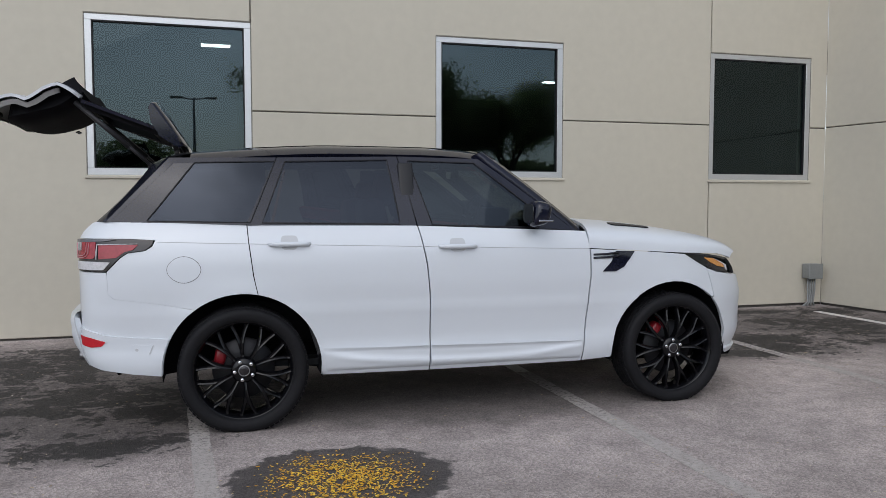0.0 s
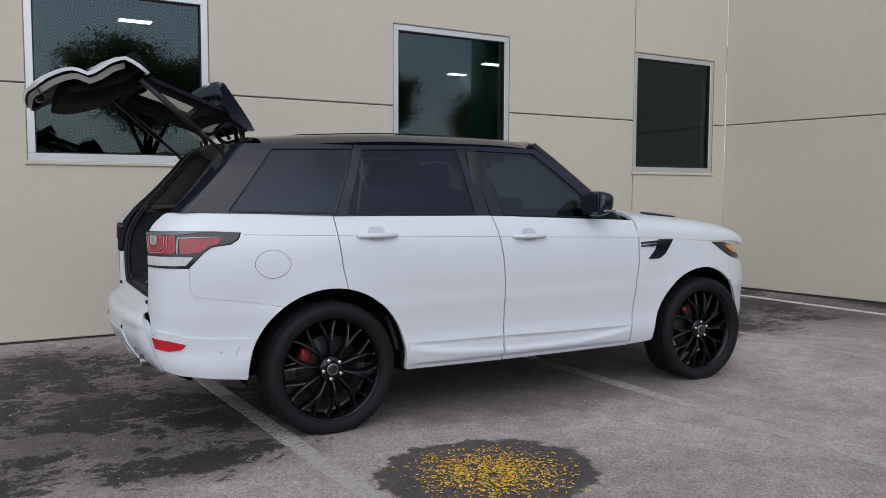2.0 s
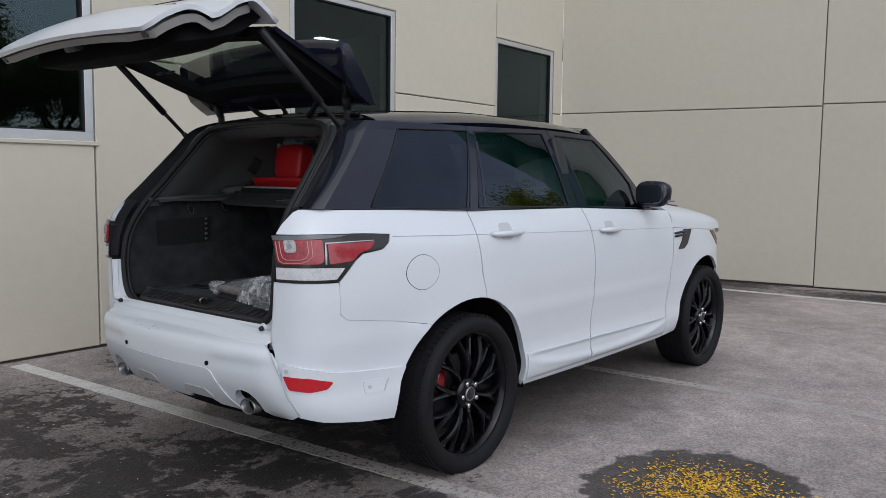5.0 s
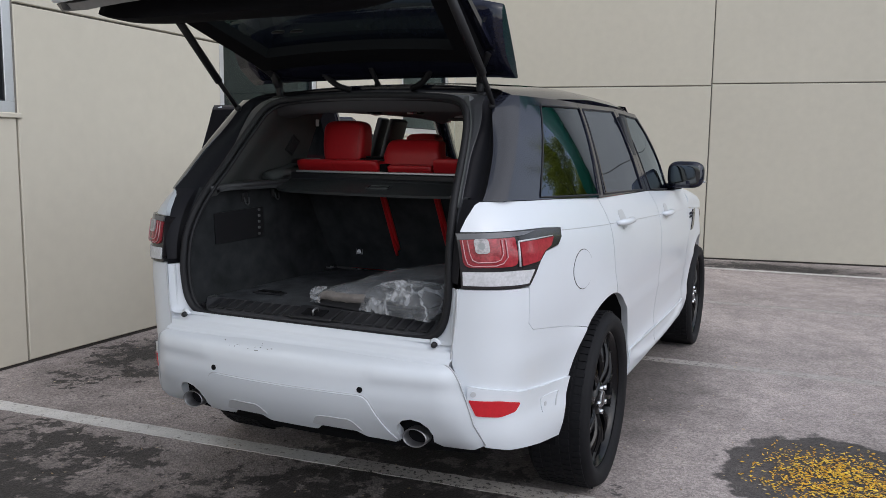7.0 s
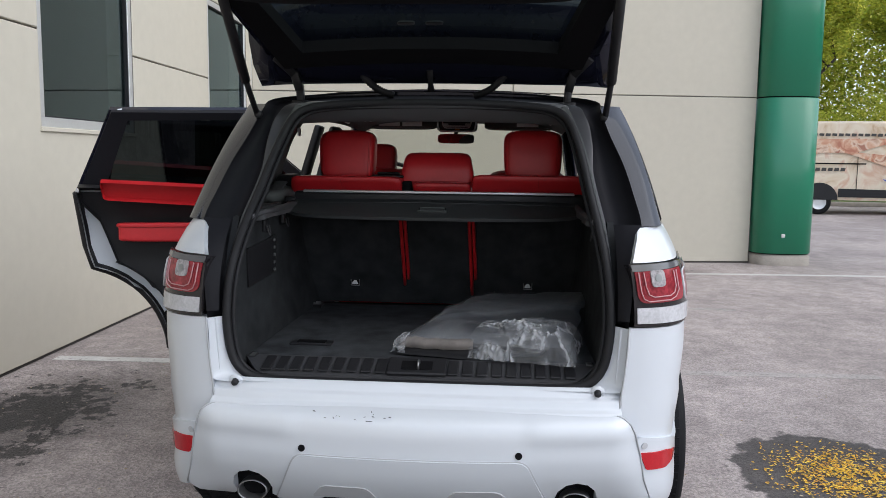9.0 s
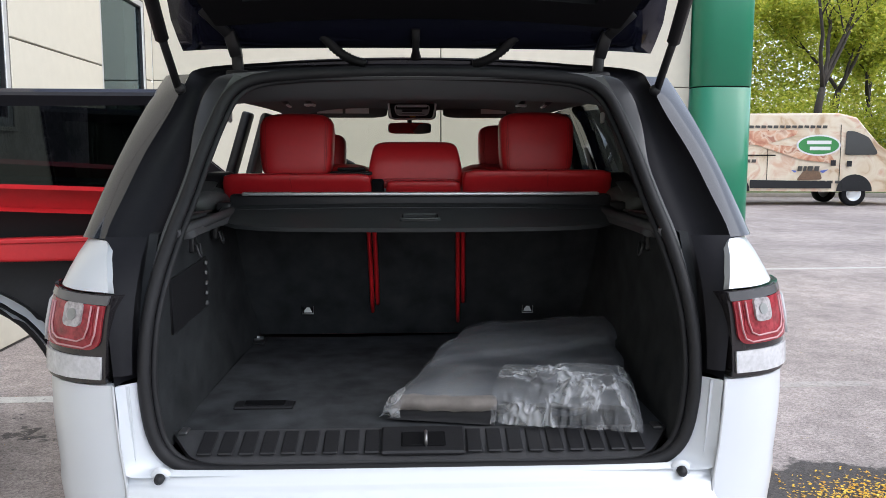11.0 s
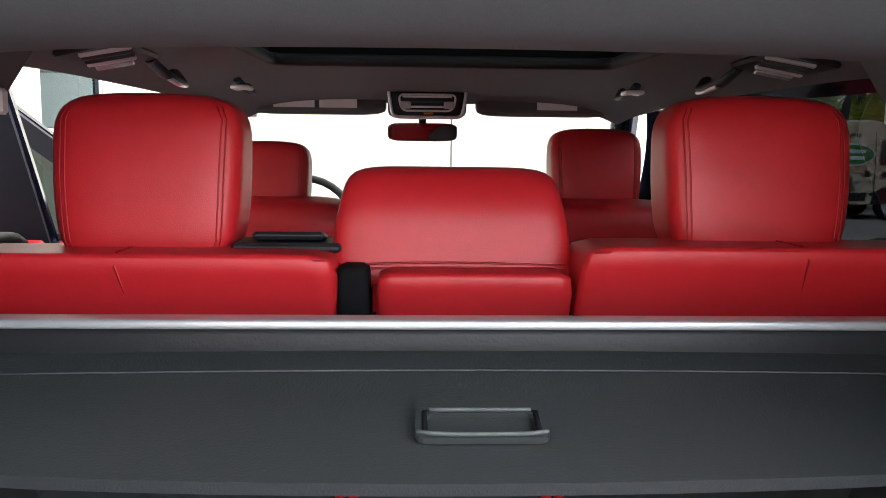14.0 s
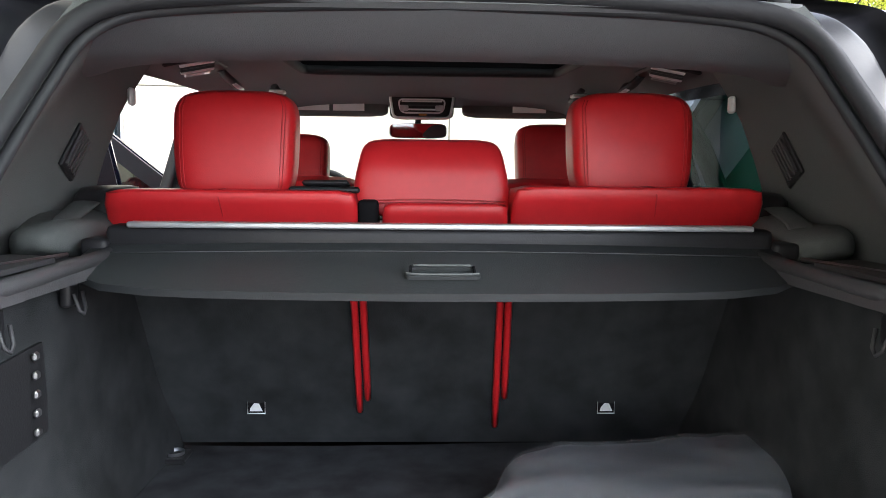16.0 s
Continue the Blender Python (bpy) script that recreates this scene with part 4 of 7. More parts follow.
def front_inner(door, m):
    fn, gl = flank(1), house(1)
    def inn(d):
        return lambda x, z: (x, fn(U(x), z)[1] - d, z)
    part("door_card", sheet([(-.32, 1.24), (.74, 1.19), (.74, .36), (-.25, .36)], inn(0.07), 0.1, 0.06), M_GREYTRIM, door, "black door card", m=m)
    part("upper_pad", sheet(rounded([(-.30, 1.235, .02), (.68, 1.19, .02), (.68, 1.09, .03), (-.28, 1.13, .03)]), inn(0.10), 0.06, 0.04), M_RED, door, "red leather upper door pad", m=m)
    outer, inner = [(-.36, 1.255), (-.452, 1.676), (.075, 1.668), (.70, 1.21)], [(-.25, 1.258), (-.375, 1.634), (.03, 1.626), (.55, 1.24)]
    part("inner_frame", surround(outer, inner, lambda x, z: tuple(Vector(gl(x, z)) - Vector((0, .045, 0))), 0.03), M_TRIM, door, m=m)


front_inner(left_front, FRONT_OPEN)


# front wings, bonnet, bumper, headlamps
bonnet_side = spline([.78, 1.61, 1.8, 1.92, 2.0, 2.12], [1.086, 1.037, 1.030, 1.005, .975, .95])
bonnet_top = spline([.78, 1.07, 1.3, 1.53, 1.9, 2.02, 2.12], [1.272, 1.263, 1.243, 1.213, 1.145, 1.105, 1.03])


def bonnet(x, a):
    w = abs(flank(1)(U(x), bonnet_side(x))[1]) - 0.002
    zs, zt = bonnet_side(x), bonnet_top(x)
    c, s = math.cos(a), math.sin(a)
    return (x, w * math.copysign(abs(s) ** 0.62, s), zs + (zt - zs) * abs(c) ** 0.55)


for s in (-1, 1):
    fn = flank(s)
    pts = [(.818, 1.078), (1.2, 1.056), (1.60, 1.030), (1.68, .985), (1.775, .93), (1.795, .735)] + arc(FX, HZ, ARCH_R, 48, 185, 16) + [(.775, .318), (.796, .6), (.820, .9)]
    wing = part("front_wing", sheet(on_flank(pts), fn, 0.05, 0.02, step_v=0.035), M_WHITE, car)
    part("side_vent", sheet(on_flank([(1.0, 1.062), (1.142, 1.058), (1.06, .955), (1.0, .925), (.90, .925), (.965, .99)]), fn, 0.04, 0.01, lift=0.006), M_BLACK, wing, "gloss black side vent")
    for z in (1.03, 1.052):
        part("vent_blade", tube([fn(U(.832), z - .012), Vector(fn(U(.93), z - .008)) + Vector((0, s * .008, 0)), Vector(fn(U(1.02), z)) + Vector((0, s * .01, 0))], 0.008, 6), M_BLACK, wing)
    hl = part("headlamp", sheet(on_flank([(1.612, 1.026), (1.80, 1.020), (1.92, .992), (2.02, .94), (2.0, .885), (1.86, .905), (1.72, .96)]), fn, 0.04, 0.04, lift=0.004), M_LAMPDARK, car, "clear headlamp with an amber side lens")
    part("amber_lens", sheet(on_flank([(1.80, 1.000), (1.90, .990), (1.985, .945), (1.98, .918), (1.90, .935), (1.84, .965)]), fn, 0.04, 0.01, lift=0.008), M_AMBER, hl, "amber side lens")
    part("lamp_lens", sheet(on_flank([(1.90, .990), (1.97, .962), (2.015, .935), (1.99, .898), (1.98, .910), (1.98, .945)]), fn, 0.04, 0.01, lift=0.01), M_LAMPCLEAR, hl)
bon = part("bonnet", sheet([(x, a) for x, a in [(.80, -1.5708), (1.2, -1.5708), (1.6, -1.5708), (1.96, -1.5708), (2.03, -1.3), (2.05, -.8), (2.06, 0), (2.05, .8), (2.03, 1.3), (1.96, 1.5708), (1.6, 1.5708), (1.2, 1.5708), (.80, 1.5708), (.806, 1.2), (.825, .9), (.87, .5), (.97, 0), (.87, -.5), (.825, -.9), (.806, -1.2)]], bonnet, 0.06, 0.02, step_v=0.08, away=(1.4, 0, 0.4)), M_WHITE, car)
for s in (-1, 1):
    v = part("bonnet_vent", sheet(rounded([(1.06, s * .62, .03), (1.36, s * .66, .03), (1.36, s * .78, .03), (1.06, s * .80, .03)]), bonnet, 0.05, 0.008, away=(1.4, 0, .4), lift=0.008), M_TRIM, bon, "black bonnet vent")


def nose(s, z):
    """Round the front: s runs from one side to the other through the middle."""
    return flank(1 if s > 0 else -1)(L_FRONT - abs(s), z)


sF = L_FRONT - U(1.80)
pts = [(-sF, .725)] + [(-(L_FRONT - U(x)), z) for x, z in arc(FX, HZ, ARCH_R, 46, -3, 8)] + [(-(L_FRONT - U(1.97)), .315), (-.9, .30), (0, .29), (.9, .30), (L_FRONT - U(1.97), .315)] + [((L_FRONT - U(x)), z) for x, z in arc(FX, HZ, ARCH_R, -3, 46, 8)] + [(sF, .725), (sF + .02, .925), (L_FRONT - U(1.87), .895), (L_FRONT - U(2.0), .875), (.6, .84), (0, .84), (-.6, .84), (-(L_FRONT - U(2.0)), .875), (-(L_FRONT - U(1.87)), .895), (-sF - .02, .925)]
fb = part("front_bumper", sheet(pts, nose, 0.06, 0.02, step_v=0.05), M_WHITE, car)
part("front_splitter", sheet([(-sF * .8, .345), (-.9, .335), (.9, .335), (sF * .8, .345), (sF * .8, .305), (.9, .295), (-.9, .295), (-sF * .8, .305)], nose, 0.06, 0.02, lift=0.02), M_WHITE, fb)
part("grille", sheet(rounded([(-.62, .97, .03), (.62, .97, .03), (.58, .85, .03), (-.58, .85, .03)]), nose, 0.08, 0.02, lift=-0.004), M_TRIM, car, "black grille")

# underside, wheel housings and cabin tub
tub = bmesh.new()
box((1.86, 1.50, .10), (0.0, 0, .33), 0.02, 1, bm=tub)
box((.9, 1.1, .20), (1.75, 0, .32), 0.02, 1, bm=tub)
box((1.0, 1.0, .22), (-1.85, 0, .47), 0.04, 1, bm=tub)
part("underbody", tub, M_GAP, car)
for cx in (RX, FX):
    for s in (-1, 1):
        prof = [(cx + .478 * math.cos(radians(a)), HZ + .478 * math.sin(radians(a))) for a in np.linspace(-8, 188, 25)]
        lip = [min(.935, abs(flank(s)(U(max(-2.0, min(1.99, x))), max(z, .46))[1]) - .022) for x, z in prof]
        rows = [[(x, s * y, z) for y, (x, z) in zip(lip, prof)], [(x, s * .60, z) for x, z in prof], [(cx + (x - cx) * .05, s * .59, HZ + (z - HZ) * .05) for x, z in prof]]
        part("wheel_housing", loft(rows), M_GAP, car)
for s in (-1, 1):
    part("body_side_gap", sheet(on_flank([(-1.46, 1.22), (.80, 1.17), (.80, .345), (-.96, .345)] + arc(RX, HZ, .50, 4, 85, 8)[::1]), lambda u, z, f=flank(s), s=s: (f(u, z)[0], f(u, z)[1] - s * .028, z), 0.15, 0), M_GAP, car) if s < 0 else None
    sl = part("door_sill", box((1.80, .10, .13), (-.10, s * .86, .375), 0.02, 2), M_WHITE if s > 0 else M_GAP, car)


# wheels: one built, four placed
def wheel_mesh():
    R, w = 0.385, 0.135
    prof = [(.296, -.095), (.302, -.118), (.318, -.128), (.345, -.135), (.366, -.130), (.378, -.112), (.385, -.08), (.387, 0), (.385, .08), (.378, .112), (.36, .13), (.32, .128), (.296, .10)]
    tyre = revolve(prof, 64)
    for v in tyre.verts:
        if v.co.z < -HZ:
            v.co.z = -HZ
    rim = revolve([(.286, .10), (.296, .105), (.296, .095), (.280, .08), (.272, .0), (.276, -.07), (.292, -.098), (.300, -.107), (.303, -.100), (.298, -.09)], 64)
    spokes = []
    a0 = radians(41)
    for d in (-1, 1):
        for e in (0, 1):
            rows = []
            for t in np.linspace(0, 1, 11):
                r = .048 + (.293 - .048) * t
                fork = min(1.0, max(0.0, (t - .34) / .62)) ** 1.15
                a = a0 + d * ((.32 - .03 * t) * (1 - fork) + fork * (.145 if e == 0 else .485))
                w = (.021 + .008 * smoothstep(.25, .45, t) * (1 - fork) + .006 * smoothstep(.75, 1.0, t)) / 2
                y = -.070 - .026 * math.sin(math.pi * min(1, t * 1.15)) - .012 * t - .002 * e
                c, n = Vector((r * math.cos(a), y, r * math.sin(a))), Vector((-math.sin(a), 0, math.cos(a)))
                rows.append([c + n * u + Vector((0, v, 0)) for u, v in ((-w, .040), (-w, .010), (-w * .62, .0), (0, .0035), (w * .62, .0), (w, .010), (w, .040))])
            bm = loft(rows, smooth=False)
            spokes.append(bm)
    merge(rim, revolve([(.0, -.098), (.04, -.098), (.068, -.092), (.078, -.078), (.08, -.03)], 32))
    return tyre, rim, spokes


tyre_bm, rim_bm, spoke_bms = wheel_mesh()
first = part("wheel", rim_bm, M_RIM, car, "gloss black multi-spoke alloy wheel")
bits = [part("tyre", tyre_bm, M_TYRE, first, "black low-profile tyre")]
for sb in spoke_bms:
    sp = part("spoke", sb, M_RIM, first)
    bits.append(sp)
    for k in range(1, 5):
        bits.append(again(sp, first, Matrix.Rotation(radians(72 * k), 4, "Y")))
tread = bmesh.new()
for i in range(72):
    for k, o in ((-.085, 0), (-.04, .5), (.0, 0), (.04, .5), (.085, 0)):
        a = 2 * math.pi * (i + o) / 72
        if math.sin(a) * .389 < -HZ + .006:
            continue
        box((.008, .034, .026), (.385, k, 0), m=Matrix.Rotation(-a, 4, "Y"), bm=tread)
bits.append(part("tread", tread, M_TYRE, first))
bits.append(part("brake_disc", revolve([(.06, -.01), (.185, -.01), (.19, 0), (.185, .01), (.06, .01)], 40), M_DISC, first))
bits.append(part("brake_caliper", pillow((.07, .09, .10), (-.150, .005, .055), 4, 5, m=Matrix.Rotation(radians(10), 4, "Y")), M_CALIPER, first, "red brake caliper"))
bits.append(part("centre_cap", revolve([(0, -.106), (.022, -.106), (.031, -.102), (.034, -.094)], 24), M_LAMPDARK, first))
bits.append(part("cap_ring", revolve([(.029, -.104), (.0325, -.1055), (.035, -.101), (.0345, -.095)], 24), M_STEEL, first))
nut = part("wheel_nut", revolve([(0, -.108), (.010, -.108), (.0125, -.104), (.013, -.088)], 10), M_CHROME, first, "chrome wheel nut")
for k in range(5):
    a = radians(43 + 72 * k)
    p = Matrix.Translation((.057 * math.cos(a), 0, .057 * math.sin(a)))
    if k == 0:
        nut.matrix_basis = p
        bits.append(nut)
    else:
        bits.append(again(nut, first, p))
first.matrix_basis = pose(RX, -.838, HZ, 0, 0, 0)
for x, s, turn in ((FX, -1, 22), (RX, 1, 0), (FX, 1, 50)):
    o = again(first, car, pose(x, s * .838, HZ, 0, turn if s < 0 else 0, 0 if s < 0 else 180))
    tagged(o, first["label"])
    for b in bits:
        c = again(b, o, b.matrix_basis.copy())
        if "label" in b:
            tagged(c, b["label"])


# roof, pillars, windscreen
roof_z = spline([-1.96, -1.7, -1.3, -.84, -.3, .0, .22], [1.718, 1.738, 1.768, 1.786, 1.784, 1.772, 1.745])
roof_w = spline([-1.95, -1.6, -1.0, -.3, .2], [.60, .665, .70, .70, .66])


def roof(x, v):
    w = roof_w(x)
    return (x, v * w, roof_z(x) - 0.035 * v * v - 0.045 * abs(v) ** 9)


roof_bm = sheet([(x, -1) for x in np.linspace(-1.765, .13, 14)] + [(.17, -.5), (.19, 0), (.17, .5)] + [(x, 1) for x in np.linspace(.13, -1.765, 14)] + [(-1.757, .5), (-1.755, 0), (-1.757, -.5)], roof, 0.1, 0.03, step_v=0.1, away=(-.8, 0, 1.2))
bmesh.ops.delete(roof_bm, geom=[f for f in roof_bm.faces if -1.34 < f.calc_center_median().x < -.13 and abs(f.calc_center_median().y) < .40], context="FACES")
rf = part("roof", roof_bm, M_BLACK, car, "gloss black roof")
part("sunroof_glass", sheet(rounded([(-1.42, -.66, .05), (-.06, -.66, .05), (-.06, .66, .05), (-1.42, .66, .05)]), roof, 0.1, 0.004, away=(-.8, 0, 1.2), lift=0.004, step_v=.12), M_ROOFGLASS, rf)


def screen(v, t):
    """The windscreen: v across, t up."""
    x = 1.08 - .30 * abs(v) ** 2.2 + t * (.17 - 1.08 + .24 * abs(v) ** 2.2)
    return (x, v * (.79 - .14 * t), 1.195 + t * .57 - .035 * abs(v) ** 2 * t + .05 * t * (1 - t))


part("windscreen", sheet([(-.97, 0), (.97, 0), (.97, 1), (-.97, 1)], screen, 0.12, 0.005, away=(-.3, 0, 1.2)), M_CLEAR, car, "clear raked windscreen")
for s in (-1, 1):
    rows = []
    for t in np.linspace(-.02, .985, 10):
        x, y, z = screen(s * .97, t)
        rows.append([(x + .05, s * (abs(y) - .035), z + .012), (x + .01, s * (abs(y) + .012), z + .006), (x - .05, s * (abs(y) + .028), z - .015), (x - .06, s * (abs(y) - .02), z - .03), (x + .0, s * (abs(y) - .05), z - .02)])
    part("windscreen_pillar", loft(rows, closed=True), M_BLACK, car, "gloss black windscreen pillar")
    part("door_pillar", box((.10, .04, .72), (-.42, s * .725, 1.29), 0.012, 2, m=Matrix.Translation((0, s * .74, 1.7)) @ Matrix.Rotation(s * .30, 4, "X") @ Matrix.Translation((0, -s * .74, -1.7))), M_TRIM, car)
part("scuttle", sheet([(-.9, -.02), (.9, -.02), (.9, -.22), (-.9, -.22)], lambda v, t: (screen(v, 0)[0] - t * .9 - .02, v * .80, 1.205 - .02 * abs(v)), 0.2, 0.01), M_TRIM, car)


# ---- the car's rear end ----
bump_x = spline([.34, .38, .42, .48, .55, .60, .65, .685, .70, .712, .72, .727], [-2.36, -2.40, -2.45, -2.495, -2.528, -2.537, -2.537, -2.532, -2.525, -2.510, -2.490, -2.462])


def flank_x(y, z):
    """Where the body's plan, at that height, reaches a width y behind the wheels."""
    k = side_w(z) / 0.976
    i = _us < 1.3
    return float(np.interp(y, _ys[i] * k, _xs[i])) + rear_tuck(z)


def bumper(y, z):
    w = smoothstep(.60, .75, abs(y))
    proud = .007 * smoothstep(.342, .374, abs(y)) * smoothstep(.63, .675, z)
    return ((1 - w) * (bump_x(z) - proud + 0.018 * (y / .33) ** 2 * smoothstep(.80, .70, z)) + w * (flank_x(abs(y), z) - .012), y, z)


def notch(c, r, a0, a1, z=.445):
    return [(c + r * math.cos(radians(a)), z + r * math.sin(radians(a)) * 1.0) for a in np.linspace(a0, a1, 9)]


half = [(.30, .727), (.56, .726), (.605, .722), (.636, .714), (.657, .696), (.672, .664), (.690, .60), (.709, .51), (.740, .425), (.70, .404), (.62, .396), (.582, .398)] + notch(.502, .066, -28, 208, .452)[::1]
left = half + [(.40, .392), (.36, .40), (.30, .408), (.27, .432), (.13, .436), (.10, .412)]
right = [(-y, z) for y, z in reversed(left)]
rb = part("rear_bumper", sheet(left + right, bumper, 0.022, 0.035, step_v=0.012, away=(-1, 0, .6)), M_WHITE, car)
skid = [(.345, .592, .03), (.40, .47, .02), (.43, .412, .01), (.31, .416, .01), (.275, .442, .01), (.135, .444, .01), (.105, .420, .01)]
skid = rounded(skid + [(-y, z, r) for y, z, r in reversed(skid)])
gap = [(y * 1.012, .50 + (z - .50) * 1.035) for y, z in skid]
part("skid_panel_gap", sheet(gap, bumper, 0.05, 0.002, away=(-1, 0, .6), lift=0.001), M_CREASE, rb)
part("skid_panel", sheet(skid, bumper, 0.05, 0.01, away=(-1, 0, .6), lift=0.006), M_WHITE, rb)
for s in (-1, 1):
    # Darker patch: the recess's shade painted on a nearly flat sheet.
    part("skid_recess", sheet(rounded([(s * .10, .45, .01), (s * .13, .492, .02), (s * .27, .492, .02), (s * .305, .445, .01), (s * .27, .447, .004), (s * .14, .449, .004)]), bumper, 0.04, 0.01, away=(-1, 0, .6), lift=0.0085), M_BOWL, rb)
    part("parking_sensor", sheet([(s * .324 + .0105 * math.cos(a), .613 + .0105 * math.sin(a)) for a in np.linspace(0, 6.2832, 15)[:-1]], bumper, 0.05, 0.006, away=(-1, 0, .6), lift=0.004), M_GAP, rb)
    ex = part("exhaust_tip", revolve([(.040, .10), (.043, .0), (.047, -.004), (.048, .004), (.049, .14)], 32, bm=None), M_STEEL, rb, "oval chrome exhaust tip", m=Matrix.Translation((-2.442, s * .502, .440)) @ Matrix.Rotation(radians(-90), 4, "Z") @ Matrix.Diagonal((1.0, 1, .70, 1)))
    part("pipe_end", revolve([(0, .07), (.042, .07)], 24), M_GAP, ex, m=Matrix.Translation((-2.442, s * .502, .440)) @ Matrix.Rotation(radians(-90), 4, "Z") @ Matrix.Diagonal((1.0, 1, .70, 1)))
    part("rubber_buffer", revolve([(0, -.012), (.008, -.011), (.0105, -.006), (.0105, .012)], 16), M_TRIM, car, m=Matrix.Translation((-2.412, s * .5615, .778)) @ Matrix.Rotation(radians(-90), 4, "Z") @ Matrix.Rotation(radians(12), 4, "X"))
    part("buffer_seat", revolve([(.0125, -.003), (.020, -.002), (.022, .006)], 16), M_WHITE, car, m=Matrix.Translation((-2.405, s * .5615, .778)) @ Matrix.Rotation(radians(-90), 4, "Z") @ Matrix.Rotation(radians(12), 4, "X"))
for s in (-1, 1):
    part("exhaust_surround", sheet([(s * .435, .515), (s * .572, .515), (s * .565, .412), (s * .44, .412)], lambda y, z: (-2.405 + .05 * (abs(y) - .4), y, z), .1, .05, away=(-1, 0, .4)), M_GAP, car)
part("rear_valance", sheet([(-.66, .44), (.66, .44), (.66, .33), (-.66, .33)], lambda y, z: (-2.30 + .1 * (y / .7) ** 2, y, z), 0.2, 0.02, away=(-1, 0, .4)), M_GAP, car)
for s in (-1, 1):
    # Grey tube: the shading along the bumper's proud edge, put in as colour.
    part("bumper_edge", tube([Vector(bumper(s * y, z)) + Vector((-.001, s * .002, 0)) for y, z in ((.60, .723), (.636, .714), (.657, .696), (.672, .664), (.690, .60), (.709, .51), (.739, .427))], .003, 6), M_CREASE, rb)
# stepped panel between the boot opening and the bumper
rows = []
for y in np.linspace(-.632, .632, 27):
    e = .022 * (y / .63) ** 6
    rows.append([(x + e, y, z) for x, z in ((-2.400, .790), (-2.412, .783), (-2.419, .766), (-2.422, .760), (-2.434, .757), (-2.437, .752), (-2.440, .736), (-2.443, .730), (-2.458, .727), (-2.462, .722), (-2.464, .700))])
part("bumper_step", loft(rows), M_WHITE, rb)
for s in (-1, 1):
    part("panel_seam", tube([Vector(flank(s)(UR(y), z)) + Vector((-.0005, 0, 0)) for y, z in ((.634, .716), (.637, .76), (.642, .84), (.646, .92), (.650, .983))], .0032, 6), M_CREASE, rb)
for s in (-1, 1):
    part("joint_backing", sheet([(s * .585, .69), (s * .70, .69), (s * .70, .975), (s * .625, .975), (s * .615, .80), (s * .585, .775)], lambda y, z: (-2.392 + .10 * max(0, abs(y) - .64), y, z), .05, .008, away=(-1, 0, .8)), M_WHITE, rb)
# scuff marks on the ledge
rng = random.Random(4)
scuff = bmesh.new()
for k in range(16):
    y, z = rng.uniform(.05, .30), rng.uniform(.700, .720)
    w, h, tilt = rng.choice((.004, .006, .009, .02)), rng.uniform(.0007, .0018), rng.uniform(-.002, .002)
    bb = [Vector(bumper(y + w * t, z + tilt * t + dz)) + Vector((-.0012, 0, .0012)) for t, dz in ((0, 0), (.5, -h * .3), (1, 0), (.6, h), (.2, h))]
    scuff.faces.new([scuff.verts.new(p) for p in bb])
tagged(part("scuff_mark", scuff, M_TRIM, rb, "dark scuff marks"), kind="stuff")

# the boot opening: rings from the seal out to the skin
RING_A = [(-2.365, 0, .776), (-2.365, .25, .776), (-2.365, .42, .777), (-2.365, .50, .784), (-2.365, .55, .806), (-2.365, .58, .85), (-2.365, .594, .92), (-2.363, .598, 1.0), (-2.348, .592, 1.10), (-2.31, .580, 1.19), (-2.25, .563, 1.28), (-2.17, .545, 1.37), (-2.09, .528, 1.465), (-2.02, .508, 1.55), (-1.975, .482, 1.615), (-1.945, .43, 1.652), (-1.932, .32, 1.667), (-1.93, .15, 1.674), (-1.93, 0, 1.676)]
RING_B = [(-2.412, 0, .782), (-2.412, .25, .782), (-2.412, .42, .782), (-2.412, .54, .782), (-2.411, .634, .786), (-2.411, .640, .85), (-2.410, .642, .92), (-2.410, .648, 1.0), (-2.404, .656, 1.10), (-2.375, .670, 1.20), (-2.300, .691, 1.283), (-2.21, .678, 1.37), (-2.122, .656, 1.465), (-2.040, .618, 1.565), (-1.975, .595, 1.642), (-1.86, .585, 1.69), (-1.785, .42, 1.714), (-1.768, .2, 1.725), (-1.762, 0, 1.729)]



def dense(ring, n=4):
    """The ring's points on a smooth curve, n to a step."""
    p = [Vector(q) for q in ring]
    p = [p[0] * 2 - p[1]] + p + [p[-1] * 2 - p[-2]]
    out = []
    for i in range(1, len(p) - 2):
        a, b, c, d = p[i - 1:i + 3]
        for k in range(n):
            t = k / n
            out.append(tuple(.5 * (2 * b + (c - a) * t + (2 * a - 5 * b + 4 * c - d) * t * t + (3 * b - a - 3 * c + d) * t ** 3)))
    return out + [tuple(p[-2])]


RING_A, RING_B = dense(RING_A), dense(RING_B)


def mid_ring(a, b, w, dx, dz=0.0):
    return [(p[0] * (1 - w) + q[0] * w + dx, p[1] * (1 - w) + q[1] * w, p[2] * (1 - w) + q[2] * w + dz) for p, q in zip(a, b)]


